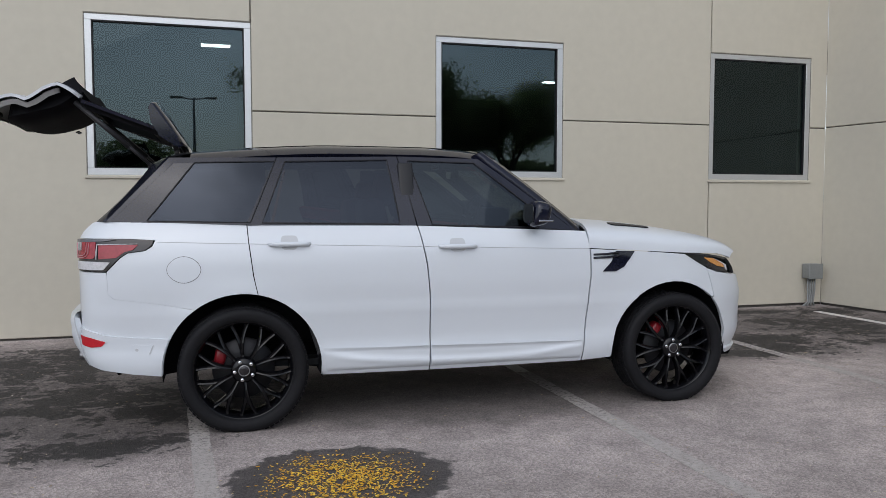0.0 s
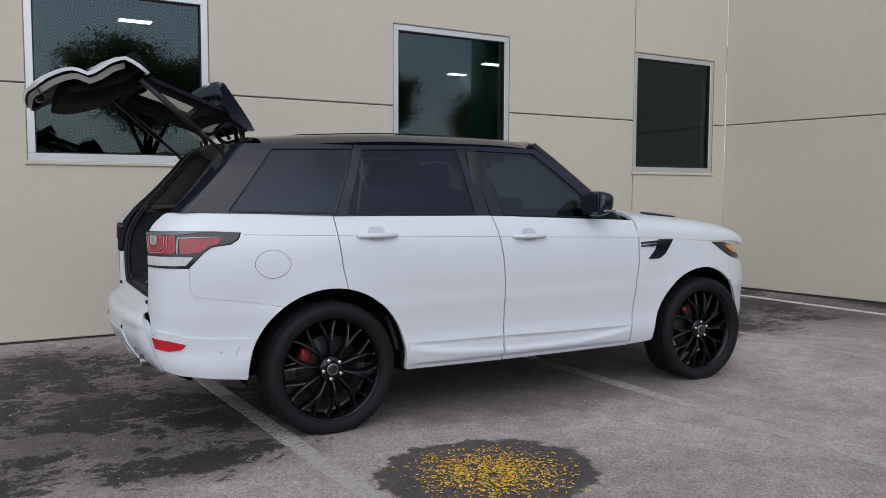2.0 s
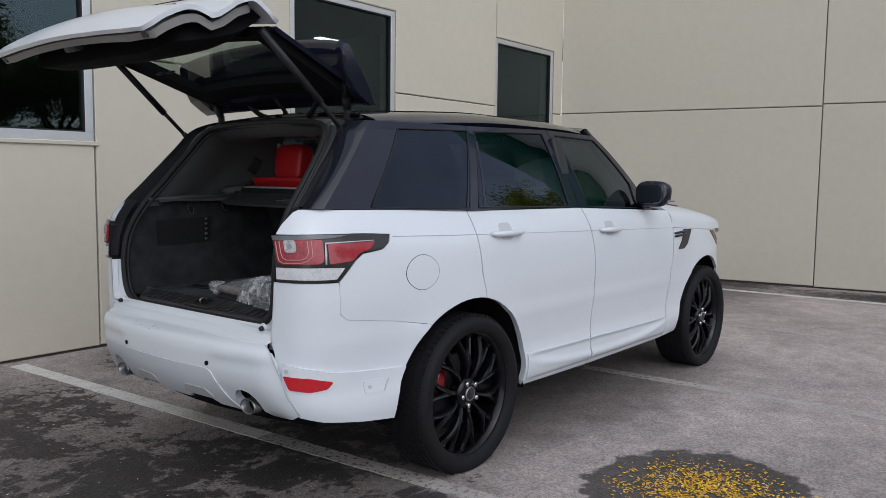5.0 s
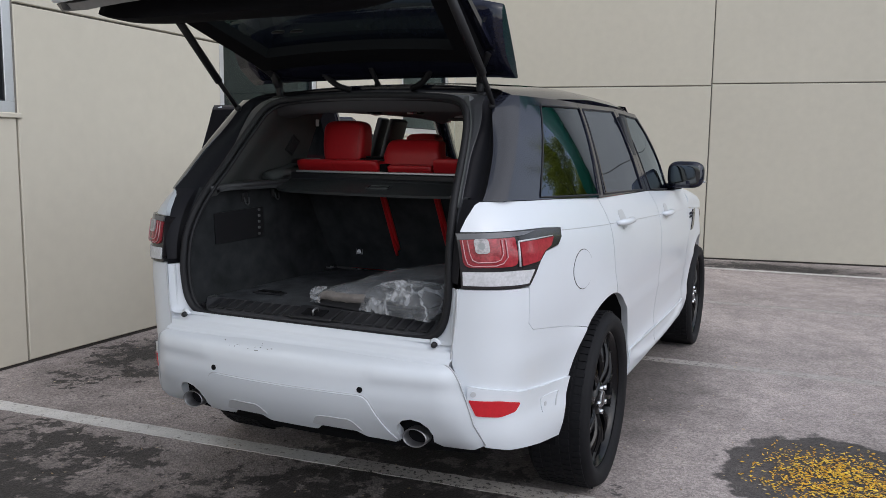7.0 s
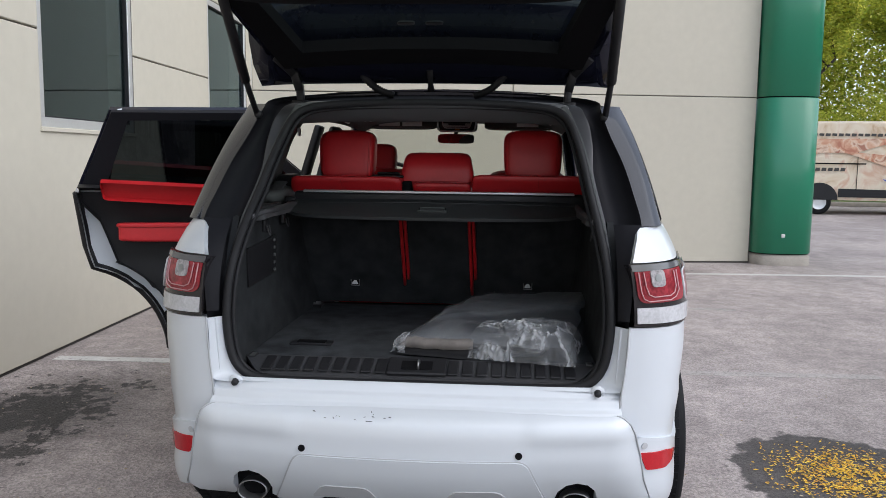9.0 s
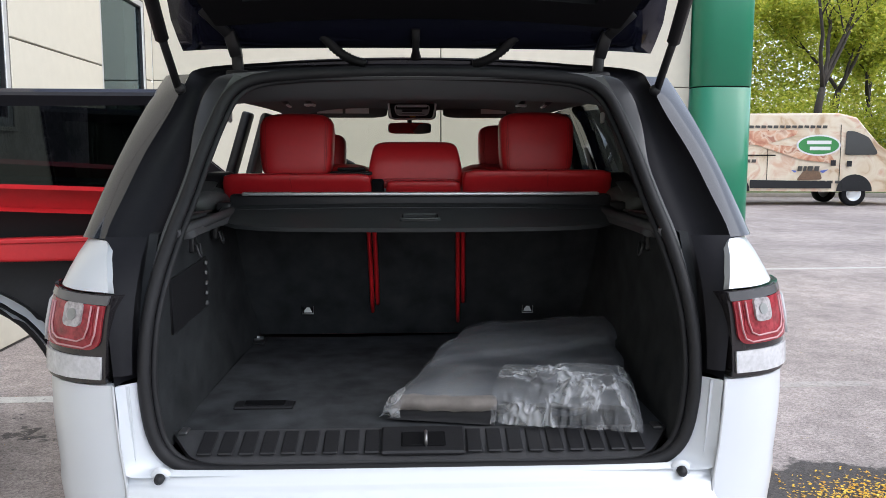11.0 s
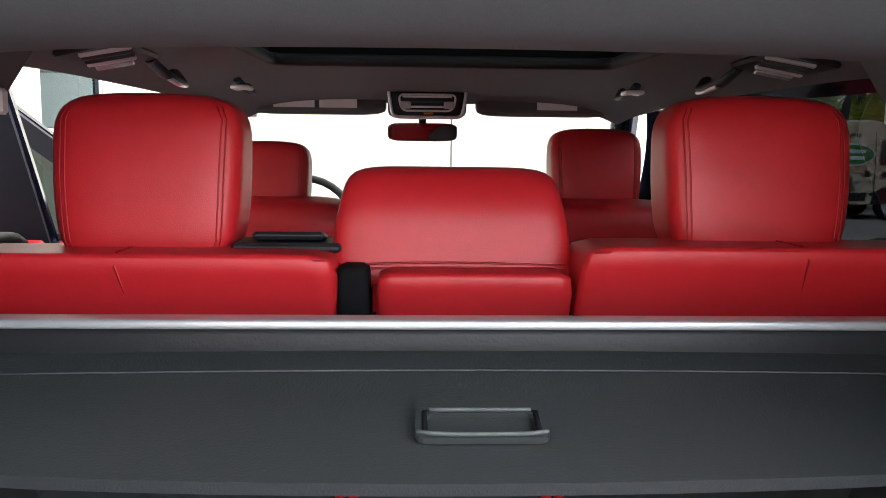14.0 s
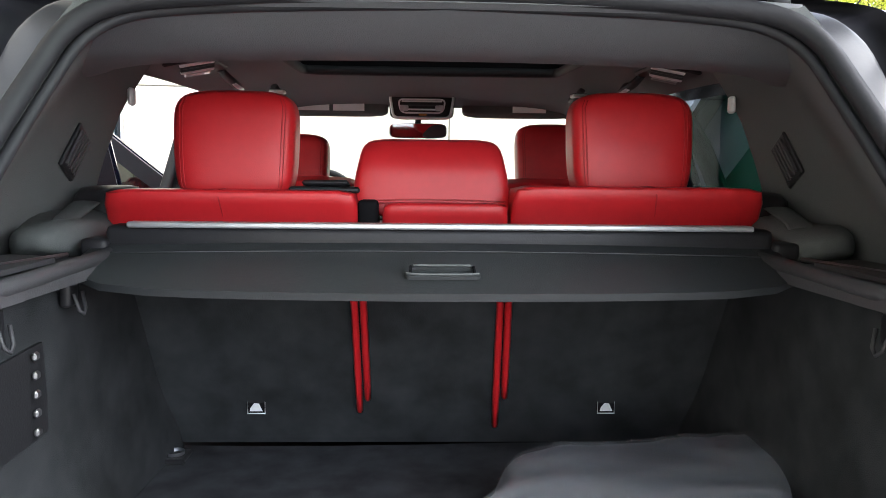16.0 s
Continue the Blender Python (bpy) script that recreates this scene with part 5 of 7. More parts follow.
for s in (-1, 1):
    A = [(x, s * y, z) for x, y, z in RING_A]
    B = [(x, s * y, z) for x, y, z in RING_B]
    face = [mid_ring(A, B, -.10, .012), A, mid_ring(A, B, .25, .004), mid_ring(A, B, .55, .006), mid_ring(A, B, .8, .003), mid_ring(A, B, .93, .0), B]
    part("opening_flange", loft([r[:28] for r in face]), M_WHITE, car, "white painted boot opening flange")
    # satin channel beside the seal, widening to the top corner, and the deep recess outside it
    def across(w, dx):
        out = []
        for k, (p, q) in enumerate(zip(A, B)):
            c = .20 + .34 * smoothstep(1.42, 1.60, p[2]) * (1 - .5 * smoothstep(.46, .30, abs(p[1])))
            v = w * c if w <= 1 else c + (1 - c) * (w - 1)
            out.append((p[0] * (1 - v) + q[0] * v + dx, p[1] * (1 - v) + q[1] * v, p[2] * (1 - v) + q[2] * v))
        return out
    part("opening_channel", loft([r[27:] for r in (mid_ring(A, B, -.10, .012), A, across(.5, .014), across(.9, .012), across(1.0, .016))]), M_CHANNEL, car, "satin dark grey boot opening channel")
    part("opening_edge", loft([r[27:] for r in (across(1.0, .016), across(1.04, .045), across(1.45, .055), across(1.85, .040), across(1.95, .010), across(2.0, 0))]), M_RECESS, car, "matt black boot opening recess")
    # outer pillar panel between the channel and the quarter window
    zb, rows = [p[2] for p in B[38:64]], []
    for k in range(15):
        z = 1.279 + (1.668 - 1.279) * k / 14
        q = Vector([float(np.interp(z, zb, [p[i] for p in B[38:64]])) for i in range(2)] + [z])
        p = Vector(house(s)(-2.245 + .36 * k / 14, z))
        c = (q + p) / 2 + Vector((-.010, s * .010, 0))
        rows.append([q * (1 - t) ** 2 + c * 2 * t * (1 - t) + p * t * t for t in (0, .12, .24, .36, .48, .6, .75, .88, 1.0)])
    part("rear_pillar_panel", loft(rows), M_PILLARGLOSS, car, "gloss black outer pillar panel")
    # lamp side cover between the lamp and the seal
    part("lamp_side_cover", loft([[mid_ring(A, B, w, -.001 - .012 * math.sin(3.14 * w))[k] for k in range(28, 41, 2)] for w in np.linspace(.35, 1.0, 6)]), M_RECESS, car)
ring = [(x, -y, z) for x, y, z in reversed(RING_A[1:-1])]
full = list(RING_A) + ring
part("boot_seal", tube([Vector(p) + Vector((-.008, 0, 0)) for p in full], 0.014, 10, closed=True), M_RUBBER, car, "black rubber boot seal")
part("seal_lip", tube([Vector((p[0] + .006, p[1] * .972, .80 + (p[2] - .80) * .985)) for p in full], 0.008, 8, closed=True), M_RUBBER, car)

# ---- tailgate, built shut and swung up ----
M_GATETRIM = shade("black_tailgate_trim", (0.010, 0.010, 0.0115), 0.85, var=0.1, bump=0.15, bump_scale=350, spec=0.05)
HINGE = (-1.79, 1.715)
UP = Matrix.Translation((HINGE[0], 0, HINGE[1])) @ Matrix.Rotation(radians(68.3), 4, "Y") @ Matrix.Translation((-HINGE[0], 0, -HINGE[1]))
gate_x = spline([.69, .74, .80, .88, .935, .965, .99, 1.05, 1.12, 1.175, 1.23, 1.285], [-2.446, -2.470, -2.488, -2.495, -2.484, -2.462, -2.440, -2.450, -2.466, -2.466, -2.425, -2.336])
inner_x = spline([.75, .81, .886, 1.0, 1.1, 1.164, 1.24, 1.30], [-2.365, -2.325, -2.285, -2.262, -2.255, -2.262, -2.285, -2.295])


def gate(d):
    return lambda y, z: (gate_x(z) + .04 * (y / .65) ** 2 + d, y, z)


def pane(d):
    return lambda y, t: (-2.325 + .36 * t + .03 * (y / .6) ** 2 + d * .74, y, 1.27 + .40 * t - d * .67)


AW = (-1.5, 0, 1.1)
wide = [(.652, 1.280), (.660, 1.20), (.658, 1.10), (.655, 1.01), (.645, .955), (.642, .90), (.638, .80), (.628, .74), (.600, .712), (.49, .702), (.25, .694)]
tg = part("tailgate", sheet(wide + [(-y, z) for y, z in reversed(wide)], gate(0), 0.07, 0.018, step_v=0.03, away=AW), M_WHITE, car, "white tailgate raised open", m=UP)
part("plate_recess", sheet(rounded([(-.30, 1.10, .03), (.30, 1.10, .03), (.30, .965, .03), (-.30, .965, .03)]), gate(0), 0.08, 0.004, away=AW, lift=0.003), M_TRIM, tg, m=UP)
part("black_band", sheet(rounded([(-.58, 1.248, .02), (.58, 1.248, .02), (.58, 1.165, .02), (-.58, 1.165, .02)]), gate(0), 0.08, 0.004, away=AW, lift=0.004), M_BLACK, tg, "gloss black band", m=UP)
part("badge", sheet([(-.36 + .05 * math.cos(a), 1.04 + .024 * math.sin(a)) for a in np.linspace(0, 6.2832, 21)[:-1]], gate(0), 0.05, 0.004, away=AW, lift=0.006), M_STEEL, tg, "small oval badge", m=UP)
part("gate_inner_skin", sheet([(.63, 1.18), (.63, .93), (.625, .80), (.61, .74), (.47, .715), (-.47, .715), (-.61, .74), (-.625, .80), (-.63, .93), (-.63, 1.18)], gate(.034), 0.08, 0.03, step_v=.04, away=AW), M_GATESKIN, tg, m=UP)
trim_o = [(.56, 1.295), (.575, 1.20), (.585, 1.05), (.585, .93), (.568, .86), (.51, .828), (.25, .815)]
part("gate_inner_trim", sheet(trim_o + [(-y, z) for y, z in reversed(trim_o)], lambda y, z: (inner_x(z) - .06 * (y / .6) ** 6, y, z), 0.06, 0.12, step_v=0.04, away=(-3.5, 0, 1.1)), M_GATETRIM, tg, "black tailgate trim", m=UP)
o, i = [(-.632, .02), (.632, .02), (.575, 1.0), (-.575, 1.0)], [(-.53, .10), (.53, .10), (.46, .86), (-.46, .86)]
part("gate_window_frame", surround(o, i, pane(0.0), 0.02, away=AW), M_BLACK, tg, m=UP)
part("gate_inner_frame", surround([(-.60, .0), (.60, .0), (.53, 1.0), (-.53, 1.0)], [(-.51, .07), (.51, .07), (.44, .80), (-.44, .80)], pane(.05), 0.045, away=(-3.5, 0, 2.2)), M_GATETRIM, tg, "black tailgate trim", m=UP)
part("rear_window", sheet([(-.56, .06), (.56, .06), (.50, .90), (-.50, .90)], pane(.006), 0.15, 0.004, away=AW), M_GREENGLASS, tg, m=UP)
rows = []
for k in range(17):
    y = -.635 + 1.27 * k / 16
    e = abs(y) / .635
    sh, dz, sc = .025 * e ** 2, -.018 * e ** 2 - .02 * e ** 10, 1 - .05 * e ** 4
    prof = [(-1.825, 1.742), (-1.90, 1.735), (-2.03, 1.712), (-2.16, 1.682), (-2.172, 1.668), (-2.15, 1.648), (-2.06, 1.630), (-1.95, 1.645), (-1.87, 1.690), (-1.83, 1.718)]
    rows.append([(-1.82 + (x + 1.82) * sc + sh * min(1, max(0, (-1.82 - x) / .2)), y, z + dz) for x, z in prof])
sp = loft(rows, closed=True)
for end in (0, -1):
    sp.verts.ensure_lookup_table()
    ids = range(10) if end == 0 else range(len(sp.verts) - 10, len(sp.verts))
    sp.faces.new([sp.verts[j] for j in ids])
part("roof_spoiler", sp, M_BLACK, tg, "gloss black roof spoiler", m=UP)
for y in (-.40, .40):
    part("latch_hole", box((.03, .085, .045), (-2.398, y, .765), 0.006, 1), M_GAP, tg, m=UP)
    part("gate_buffer", box((.05, .035, .03), (-2.405, y * 1.42, .745), 0.008, 2), M_GREYTRIM, tg, "grey rubber buffer", m=UP)
part("gate_latch_box", box((.05, .11, .04), (-2.40, .0, .765), 0.010, 2), M_TRIM, tg, "grey latch housing", m=UP)
for y in (-.05, .05):
    part("pull_grip", pillow((.010, .05, .026), (-2.186, y * .8 - .02, 1.11), 3.5, 5), M_TRIM, tg, "grey pull grip", m=UP)
for s in (-1, 1):
    arm = bmesh.new()
    for p, q, w in (((-1.848, .485, 1.668), (-1.848, .490, 1.735), .030), ((-1.848, .490, 1.725), (-1.875, .505, 1.790), .034), ((-1.875, .505, 1.780), (-1.93, .56, 1.835), .030)):
        tube([(x, s * y, z) for x, y, z in (p, q)], w / 2 * 1.25, 4, bm=arm)
    bmesh.ops.bevel(arm, geom=arm.edges[:], offset=.003, segments=1, affect="EDGES")
    part("gate_hinge", arm, M_TRIM, car, "black tailgate hinge")
    part("hinge_pad", box((.05, .06, .018), (-1.845, s * .487, 1.676), 0.006, 2), M_TRIM, car)
    st = part("gas_strut", tube([(-2.004, s * .605, 1.628), (-2.19, s * .607, 1.796)], 0.0105, 8), M_TRIM, car, "black gas strut")
    part("strut_barrel", tube([(-2.12, s * .6065, 1.732), (-2.425, s * .59, 2.000)], 0.0165, 10), M_TRIM, st)
    part("strut_ball", pillow((.028, .028, .028), (-2.004, s * .60, 1.626), 2.2, 3), M_TRIM, st)
    part("wiring_gaiter", tube([(-1.79 - .05 * t, s * (.15 + .13 * t), 1.712 + .09 * t - .02 * math.sin(3.14 * t)) for t in np.linspace(0, 1, 33)], [.0145 if k % 2 else .0115 for k in range(33)], 8), M_RUBBER, car)
part("washer_pipe", tube([(-1.80, .01, 1.728), (-1.81, .01, 1.745), (-1.83, .01, 1.765), (-1.86, .01, 1.80)], [.015, .01, .01, .014], 8), M_RUBBER, car)


# ---- boot ----
M_STICKER = shade("faded_red_sticker", (0.55, 0.28, 0.26), 0.6, var=0.05)
M_CARMIRROR = shade("rear_mirror_silver", (0.85, 0.85, 0.86), 0.03, metal=1.0, var=0.01)
FZ = 0.822


def wall_y(x, z):
    return .572 + .02 * smoothstep(.84, 1.0, z) - .02 * smoothstep(-1.6, -1.25, x)


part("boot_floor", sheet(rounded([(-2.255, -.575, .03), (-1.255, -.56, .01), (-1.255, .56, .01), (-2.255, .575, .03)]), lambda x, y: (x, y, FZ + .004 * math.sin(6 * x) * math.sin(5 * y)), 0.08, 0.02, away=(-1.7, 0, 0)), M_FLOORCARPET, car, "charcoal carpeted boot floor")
fh = part("floor_handle", box((.055, .15, .008), (-2.06, .40, FZ + .004), 0.003, 1), M_TRIM, car)
part("handle_recess", box((.034, .10, .004), (-2.06, .40, FZ + .0095)), M_GAP, fh)
plate = part("sill_plate", sheet(rounded([(-2.362, -.50, .06), (-2.245, -.585, .02), (-2.245, .585, .02), (-2.362, .50, .06)]), lambda x, y: (x, y, .792 + .034 * smoothstep(-2.362, -2.25, x)), 0.03, 0.02, step_v=.1, away=(-2.3, 0, 0)), M_GREYTRIM, car, "ribbed charcoal sill plate")
for k in range(22):
    y = -.485 + k * .0462
    if abs(y) > .11:
        part("rib", box((.085, .034, .006), (-2.302, y, .815), 0.0025, 1, m=Matrix.Translation((-2.3, 0, .813)) @ Matrix.Rotation(radians(-16), 4, "Y") @ Matrix.Translation((2.3, 0, -.813))), M_TRIM, plate)
lp = part("latch_panel", box((.10, .19, .012), (-2.302, -.0, .816), 0.004, 1, m=Matrix.Translation((-2.3, 0, .813)) @ Matrix.Rotation(radians(-16), 4, "Y") @ Matrix.Translation((2.3, 0, -.813))), M_TRIM, plate)
tilt = Matrix.Translation((-2.3, 0, .813)) @ Matrix.Rotation(radians(-16), 4, "Y") @ Matrix.Translation((2.3, 0, -.813))
part("latch_recess", box((.052, .10, .004), (-2.306, 0, .823), 0.003, 1, m=tilt), M_GAP, lp)
part("striker", tube([(-2.330, -.006, .812), (-2.334, -.006, .832), (-2.318, -.006, .838), (-2.300, -.006, .836), (-2.298, -.006, .82)], 0.0042, 6), M_STEEL, plate, "steel striker loop")
for s in (-1, 1):
    edge = [(-2.362, .80), (-1.26, .80), (-1.30, .9), (-1.48, 1.285), (-2.25, 1.285), (-2.31, 1.19), (-2.345, 1.1), (-2.36, 1.0)]
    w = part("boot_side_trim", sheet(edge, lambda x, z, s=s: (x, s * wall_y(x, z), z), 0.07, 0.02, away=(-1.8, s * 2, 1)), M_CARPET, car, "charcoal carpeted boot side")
    part("boot_ledge", sheet([(-2.20, .553), (-2.0, .54), (-1.40, .545), (-1.40, .735), (-2.0, .735), (-2.13, .655)], lambda x, y, s=s: (x, s * y, 1.288 + .012 * smoothstep(.56, .54, y)), 0.06, 0.03, away=(-1.8, 0, 0)), M_GREYTRIM, car)
    part("ledge_edge", tube([(-2.255, s * .556, 1.285), (-2.0, s * .545, 1.292), (-1.52, s * .548, 1.30)], 0.012, 8), M_GREYTRIM, car)
    hump = pillow((.34, .15, .085), (-1.55, s * .665, 1.315), 3.0, 10, shape=lambda a, b, c: (a, b * (1 - .25 * max(0, -a)), c * (.75 + .25 * math.cos(1.6 * a)) + .14 * math.sin(5 * a + 2 * b)))
    part("seat_side_pad", hump, M_PAD, car, "dark padded cloth beside the seat")
    part("seat_belt", tube([(-1.33, s * .69, 1.40), (-1.42, s * .672, 1.383), (-1.52, s * .655, 1.372), (-1.62, s * .645, 1.352), (-1.68, s * .64, 1.315)], [.024, .026, .026, .024, .022], 10, flat=.14), M_PAD, car, "dark grey seat belt webbing")
    part("ledge_lid", sheet(rounded([(-2.06, .60, .02), (-1.76, .60, .02), (-1.72, .70, .03), (-1.98, .71, .03)]), lambda x, y, s=s: (x, s * y, 1.300), 0.05, 0.008, away=(-1.8, 0, 0)), M_GREYTRIM, car)
    part("ledge_rail", tube([(-2.16, s * .665, 1.296), (-1.93, s * .655, 1.298), (-1.73, s * .60, 1.30)], 0.004, 6), M_STEEL, car)
    ya = spline([1.24, 1.37, 1.465, 1.55, 1.615, 1.66], [.570, .545, .528, .508, .482, .46])
    xa = spline([1.24, 1.37, 1.465, 1.55, 1.615, 1.66], [-2.28, -2.17, -2.09, -2.02, -1.975, -1.94])
    yb = spline([1.26, 1.35, 1.47, 1.56, 1.62, 1.68], [.745, .72, .69, .655, .615, .57])

    def dpost(x, z, s=s):
        w = smoothstep(0.0, .48, x - xa(z))
        return (x, s * (ya(z) * (1 - w) + yb(z) * w), z)
    bm = sheet([(-2.28, 1.245), (-2.17, 1.37), (-2.09, 1.465), (-2.02, 1.55), (-1.975, 1.615), (-1.94, 1.665), (-1.6, 1.672), (-1.32, 1.672), (-1.31, 1.60), (-1.305, 1.50), (-1.32, 1.40), (-1.35, 1.27), (-1.7, 1.262)], dpost, 0.03, 0.02, away=(-1.7, s * 2, 1.4))
    part("rear_pillar_trim", bm, M_PILLAR, car, "dark cloth rear pillar trim")
    vent = part("air_vent", box((.080, .008, .092), (0, 0, 0), 0.003, 1), M_TRIM, car, "black air extraction vent", m=Matrix.Translation((-1.475, s * .686, 1.468)) @ Matrix.Rotation(s * .30, 4, "X") @ Matrix.Rotation(.45, 4, "Y"))
    for k in range(5):
        part("vent_slat", box((.006, .010, .072), (-.026 + .013 * k, -s * .004, 0)), M_GREYTRIM, vent, m=Matrix.Translation((-1.475, s * .686, 1.468)) @ Matrix.Rotation(s * .30, 4, "X") @ Matrix.Rotation(.45, 4, "Y"))
    part("seat_side_trim", pillow((.22, .085, .20), (-1.39, s * .652, 1.305), 6, 6), M_TRIM, car, "black moulded seat side trim")
    part("coat_hook", box((.022, .012, .036), (-1.345, s * .622, 1.585), 0.004, 1), M_WLABEL, car)
    for x, y, z in (((-1.78, .570, 1.235), (-1.99, .580, 1.221)) if s > 0 else ((-2.01, .582, 1.224),)):
        hk = part("bag_hook", box((.035, .018, .045), (x, s * (y + .008), z + .012), 0.006, 2), M_TRIM, car)
        part("hook_wire", tube([(x - .016, s * (y - .006), z + .012), (x - .012, s * (y - .012), z - .014), (x, s * (y - .014), z - .022), (x + .012, s * (y - .012), z - .014), (x + .016, s * (y - .006), z + .012)], 0.003, 6), M_GREYTRIM, hk)
    an = part("lashing_eye", revolve([(.004, -.006), (.016, -.006), (.02, 0), (.02, .006)], 16), M_STEEL, car, "chrome lashing eye", m=Matrix.Translation((-1.35, s * .548, FZ + .014)) @ Matrix.Rotation(radians(90), 4, "X"))
    part("eye_mount", box((.07, .05, .012), (-1.35, s * .545, FZ + .006), 0.004, 1), M_TRIM, an)
    part("front_eye", box((.04, .02, .006), (-2.255, s * .55, FZ + .006), 0.002, 1), M_STEEL, car)
# storage net on the boot's left side
net = part("side_net_panel", sheet([(-2.19, 1.171), (-1.855, 1.185), (-1.85, 1.12), (-1.848, 1.049), (-2.184, 1.039)], lambda x, z: (x, wall_y(x, z) - .006, z), 0.06, 0.006, away=(-1.8, 2, 1)), M_TRIM, car, "black elastic net panel")
for k in range(5):
    part("net_clip", box((.016, .008, .012), (-1.893, wall_y(-1.893, 1.1) - .012, 1.172 - k * .0275), 0.003, 1), M_STEEL, net)


# ---- rear seats ----
LEAN_A, LEAN_B = (-1.275, .84), (-1.535, 1.335)


def back_x(z):
    return LEAN_A[0] + (LEAN_B[0] - LEAN_A[0]) * (z - LEAN_A[1]) / (LEAN_B[1] - LEAN_A[1])


def leather_block(y0, y1, z0, z1, depth, bulge=0.1, rake=True):
    w = y1 - y0
    def lean(x, y, z):
        return (x, y, z)
    bm = pillow((depth, w, z1 - z0), (0, (y0 + y1) / 2, (z0 + z1) / 2), 22, 14)
    for v in bm.verts:
        v.co.x += back_x(v.co.z) + depth / 2
    return bm


def seam(pts, parent, r=.0022, mat_=None):
    part("seam", tube(pts, r, 5), mat_ or M_STITCH, parent)


rear_seat = part("rear_seat", sheet([(-.635, .835), (.635, .835), (.625, 1.31), (-.64, 1.31)], lambda y, z: (back_x(z) - .004, y, z), 0.08, 0.03, away=(0, 0, 1)), M_CARPET, car, "carpet-backed rear seat")
cuts = [(.148, .608, 1.402), (-.132, .103, 1.380), (-.608, -.138, 1.414)]
for k, (a, b, top) in enumerate(cuts):
    sec = part("backrest", leather_block(a, b, 1.0, top, .13), M_RED, rear_seat, "red leather backrest top")
    if k != 1:
        y = .39 if k == 0 else -.41
        seam([(back_x(1.30) - .001, y, 1.31), (back_x(top - .014) - .001, y + .008, top - .014), (back_x(top) + .02, y + .01, top + .0003), (back_x(top) + .10, y + .012, top + .0003)], sec, .0014)
        seam([(back_x(top - .008) + .004, a + .012, top - .007), (back_x(top - .008) + .003, (a + b) / 2, top - .0045), (back_x(top - .008) + .004, b - .012, top - .007)], sec, .0012)
part("strap_slot", box((.10, .038, .10), (back_x(1.335) + .046, .130, 1.335), 0.008, 2), M_GAP, rear_seat, "black strap slot")
lb = part("release_latch", box((.085, .135, .012), (-1.45, .215, 1.402), 0.004, 1), M_TRIM, rear_seat, "black seat release latch")
part("latch_flap", box((.05, .09, .01), (-1.452, .215, 1.413), 0.004, 1, m=Matrix.Translation((-1.45, 0, 1.41)) @ Matrix.Rotation(.12, 4, "Y") @ Matrix.Translation((1.45, 0, -1.41))), M_TRIM, lb)
for y, (z0, z1) in ((.161, (.925, 1.26)), (.143, (.955, 1.26)), (-.125, (.885, 1.26)), (-.141, (.96, 1.26))):
    part("bolster_edge", tube([(back_x(z) - .012, y + .012 * (1 - (z - z0) / (z1 - z0)) * (-1 if y < 0 else -.3), z) for z in np.linspace(z0, z1, 8)], [.0065] + [.0075] * 7, 6, flat=1.6), M_RED, rear_seat, "red leather bolster edge")


def outer_headrest(y, x=-1.425, z=1.495, parent=None, w=.232, h=.205, front=False):
    def form(a, b, c):
        return (a * (1 - .22 * max(0, c)) + .10 * c, b * (1 + .03 * c - .05 * max(0, -c) ** 2), c - .05 * b * b * max(0, c))
    hr = part("headrest", pillow((.125, w, h), (x, y, z), 5.5, 14, shape=form), M_RED, parent, "red leather headrest")
    for s in (-1, 1):
        pts = []
        for t in np.linspace(-.86, .86, 13):
            q = (1 - abs(t) ** 5.5) ** (1 / 5.5)
            c, b = t, s * .80 * min(1, q * 1.03)
            a = -((max(0.0, 1 - abs(c) ** 5.5 - abs(b) ** 5.5)) ** (1 / 5.5))
            fx = form(a, b, c)
            pts.append((x + fx[0] * .0625 - .0005, y + fx[1] * w / 2, z + fx[2] * h / 2))
        seam(pts, hr, .0010)
        seam([(p[0] + .0003, p[1] + s * .006, p[2]) for p in pts], hr, .0008)
    part("headrest_stem", tube([(x, y, z - h / 2 - .06), (x, y, z - h / 2 + .02)], .007, 8), M_STEEL, hr)
    return hr


outer_headrest(.390, z=1.485, h=.214, parent=rear_seat)
outer_headrest(-.383, z=1.491, w=.238, h=.214, parent=rear_seat)


def dome(a, b, c):
    return (a * .9 + .55 * c * c * (1 if c > 0 else -.15) + .12 * c, b * (1 - .10 * (c + 1) / 2 - .05 * max(0, c)), c)


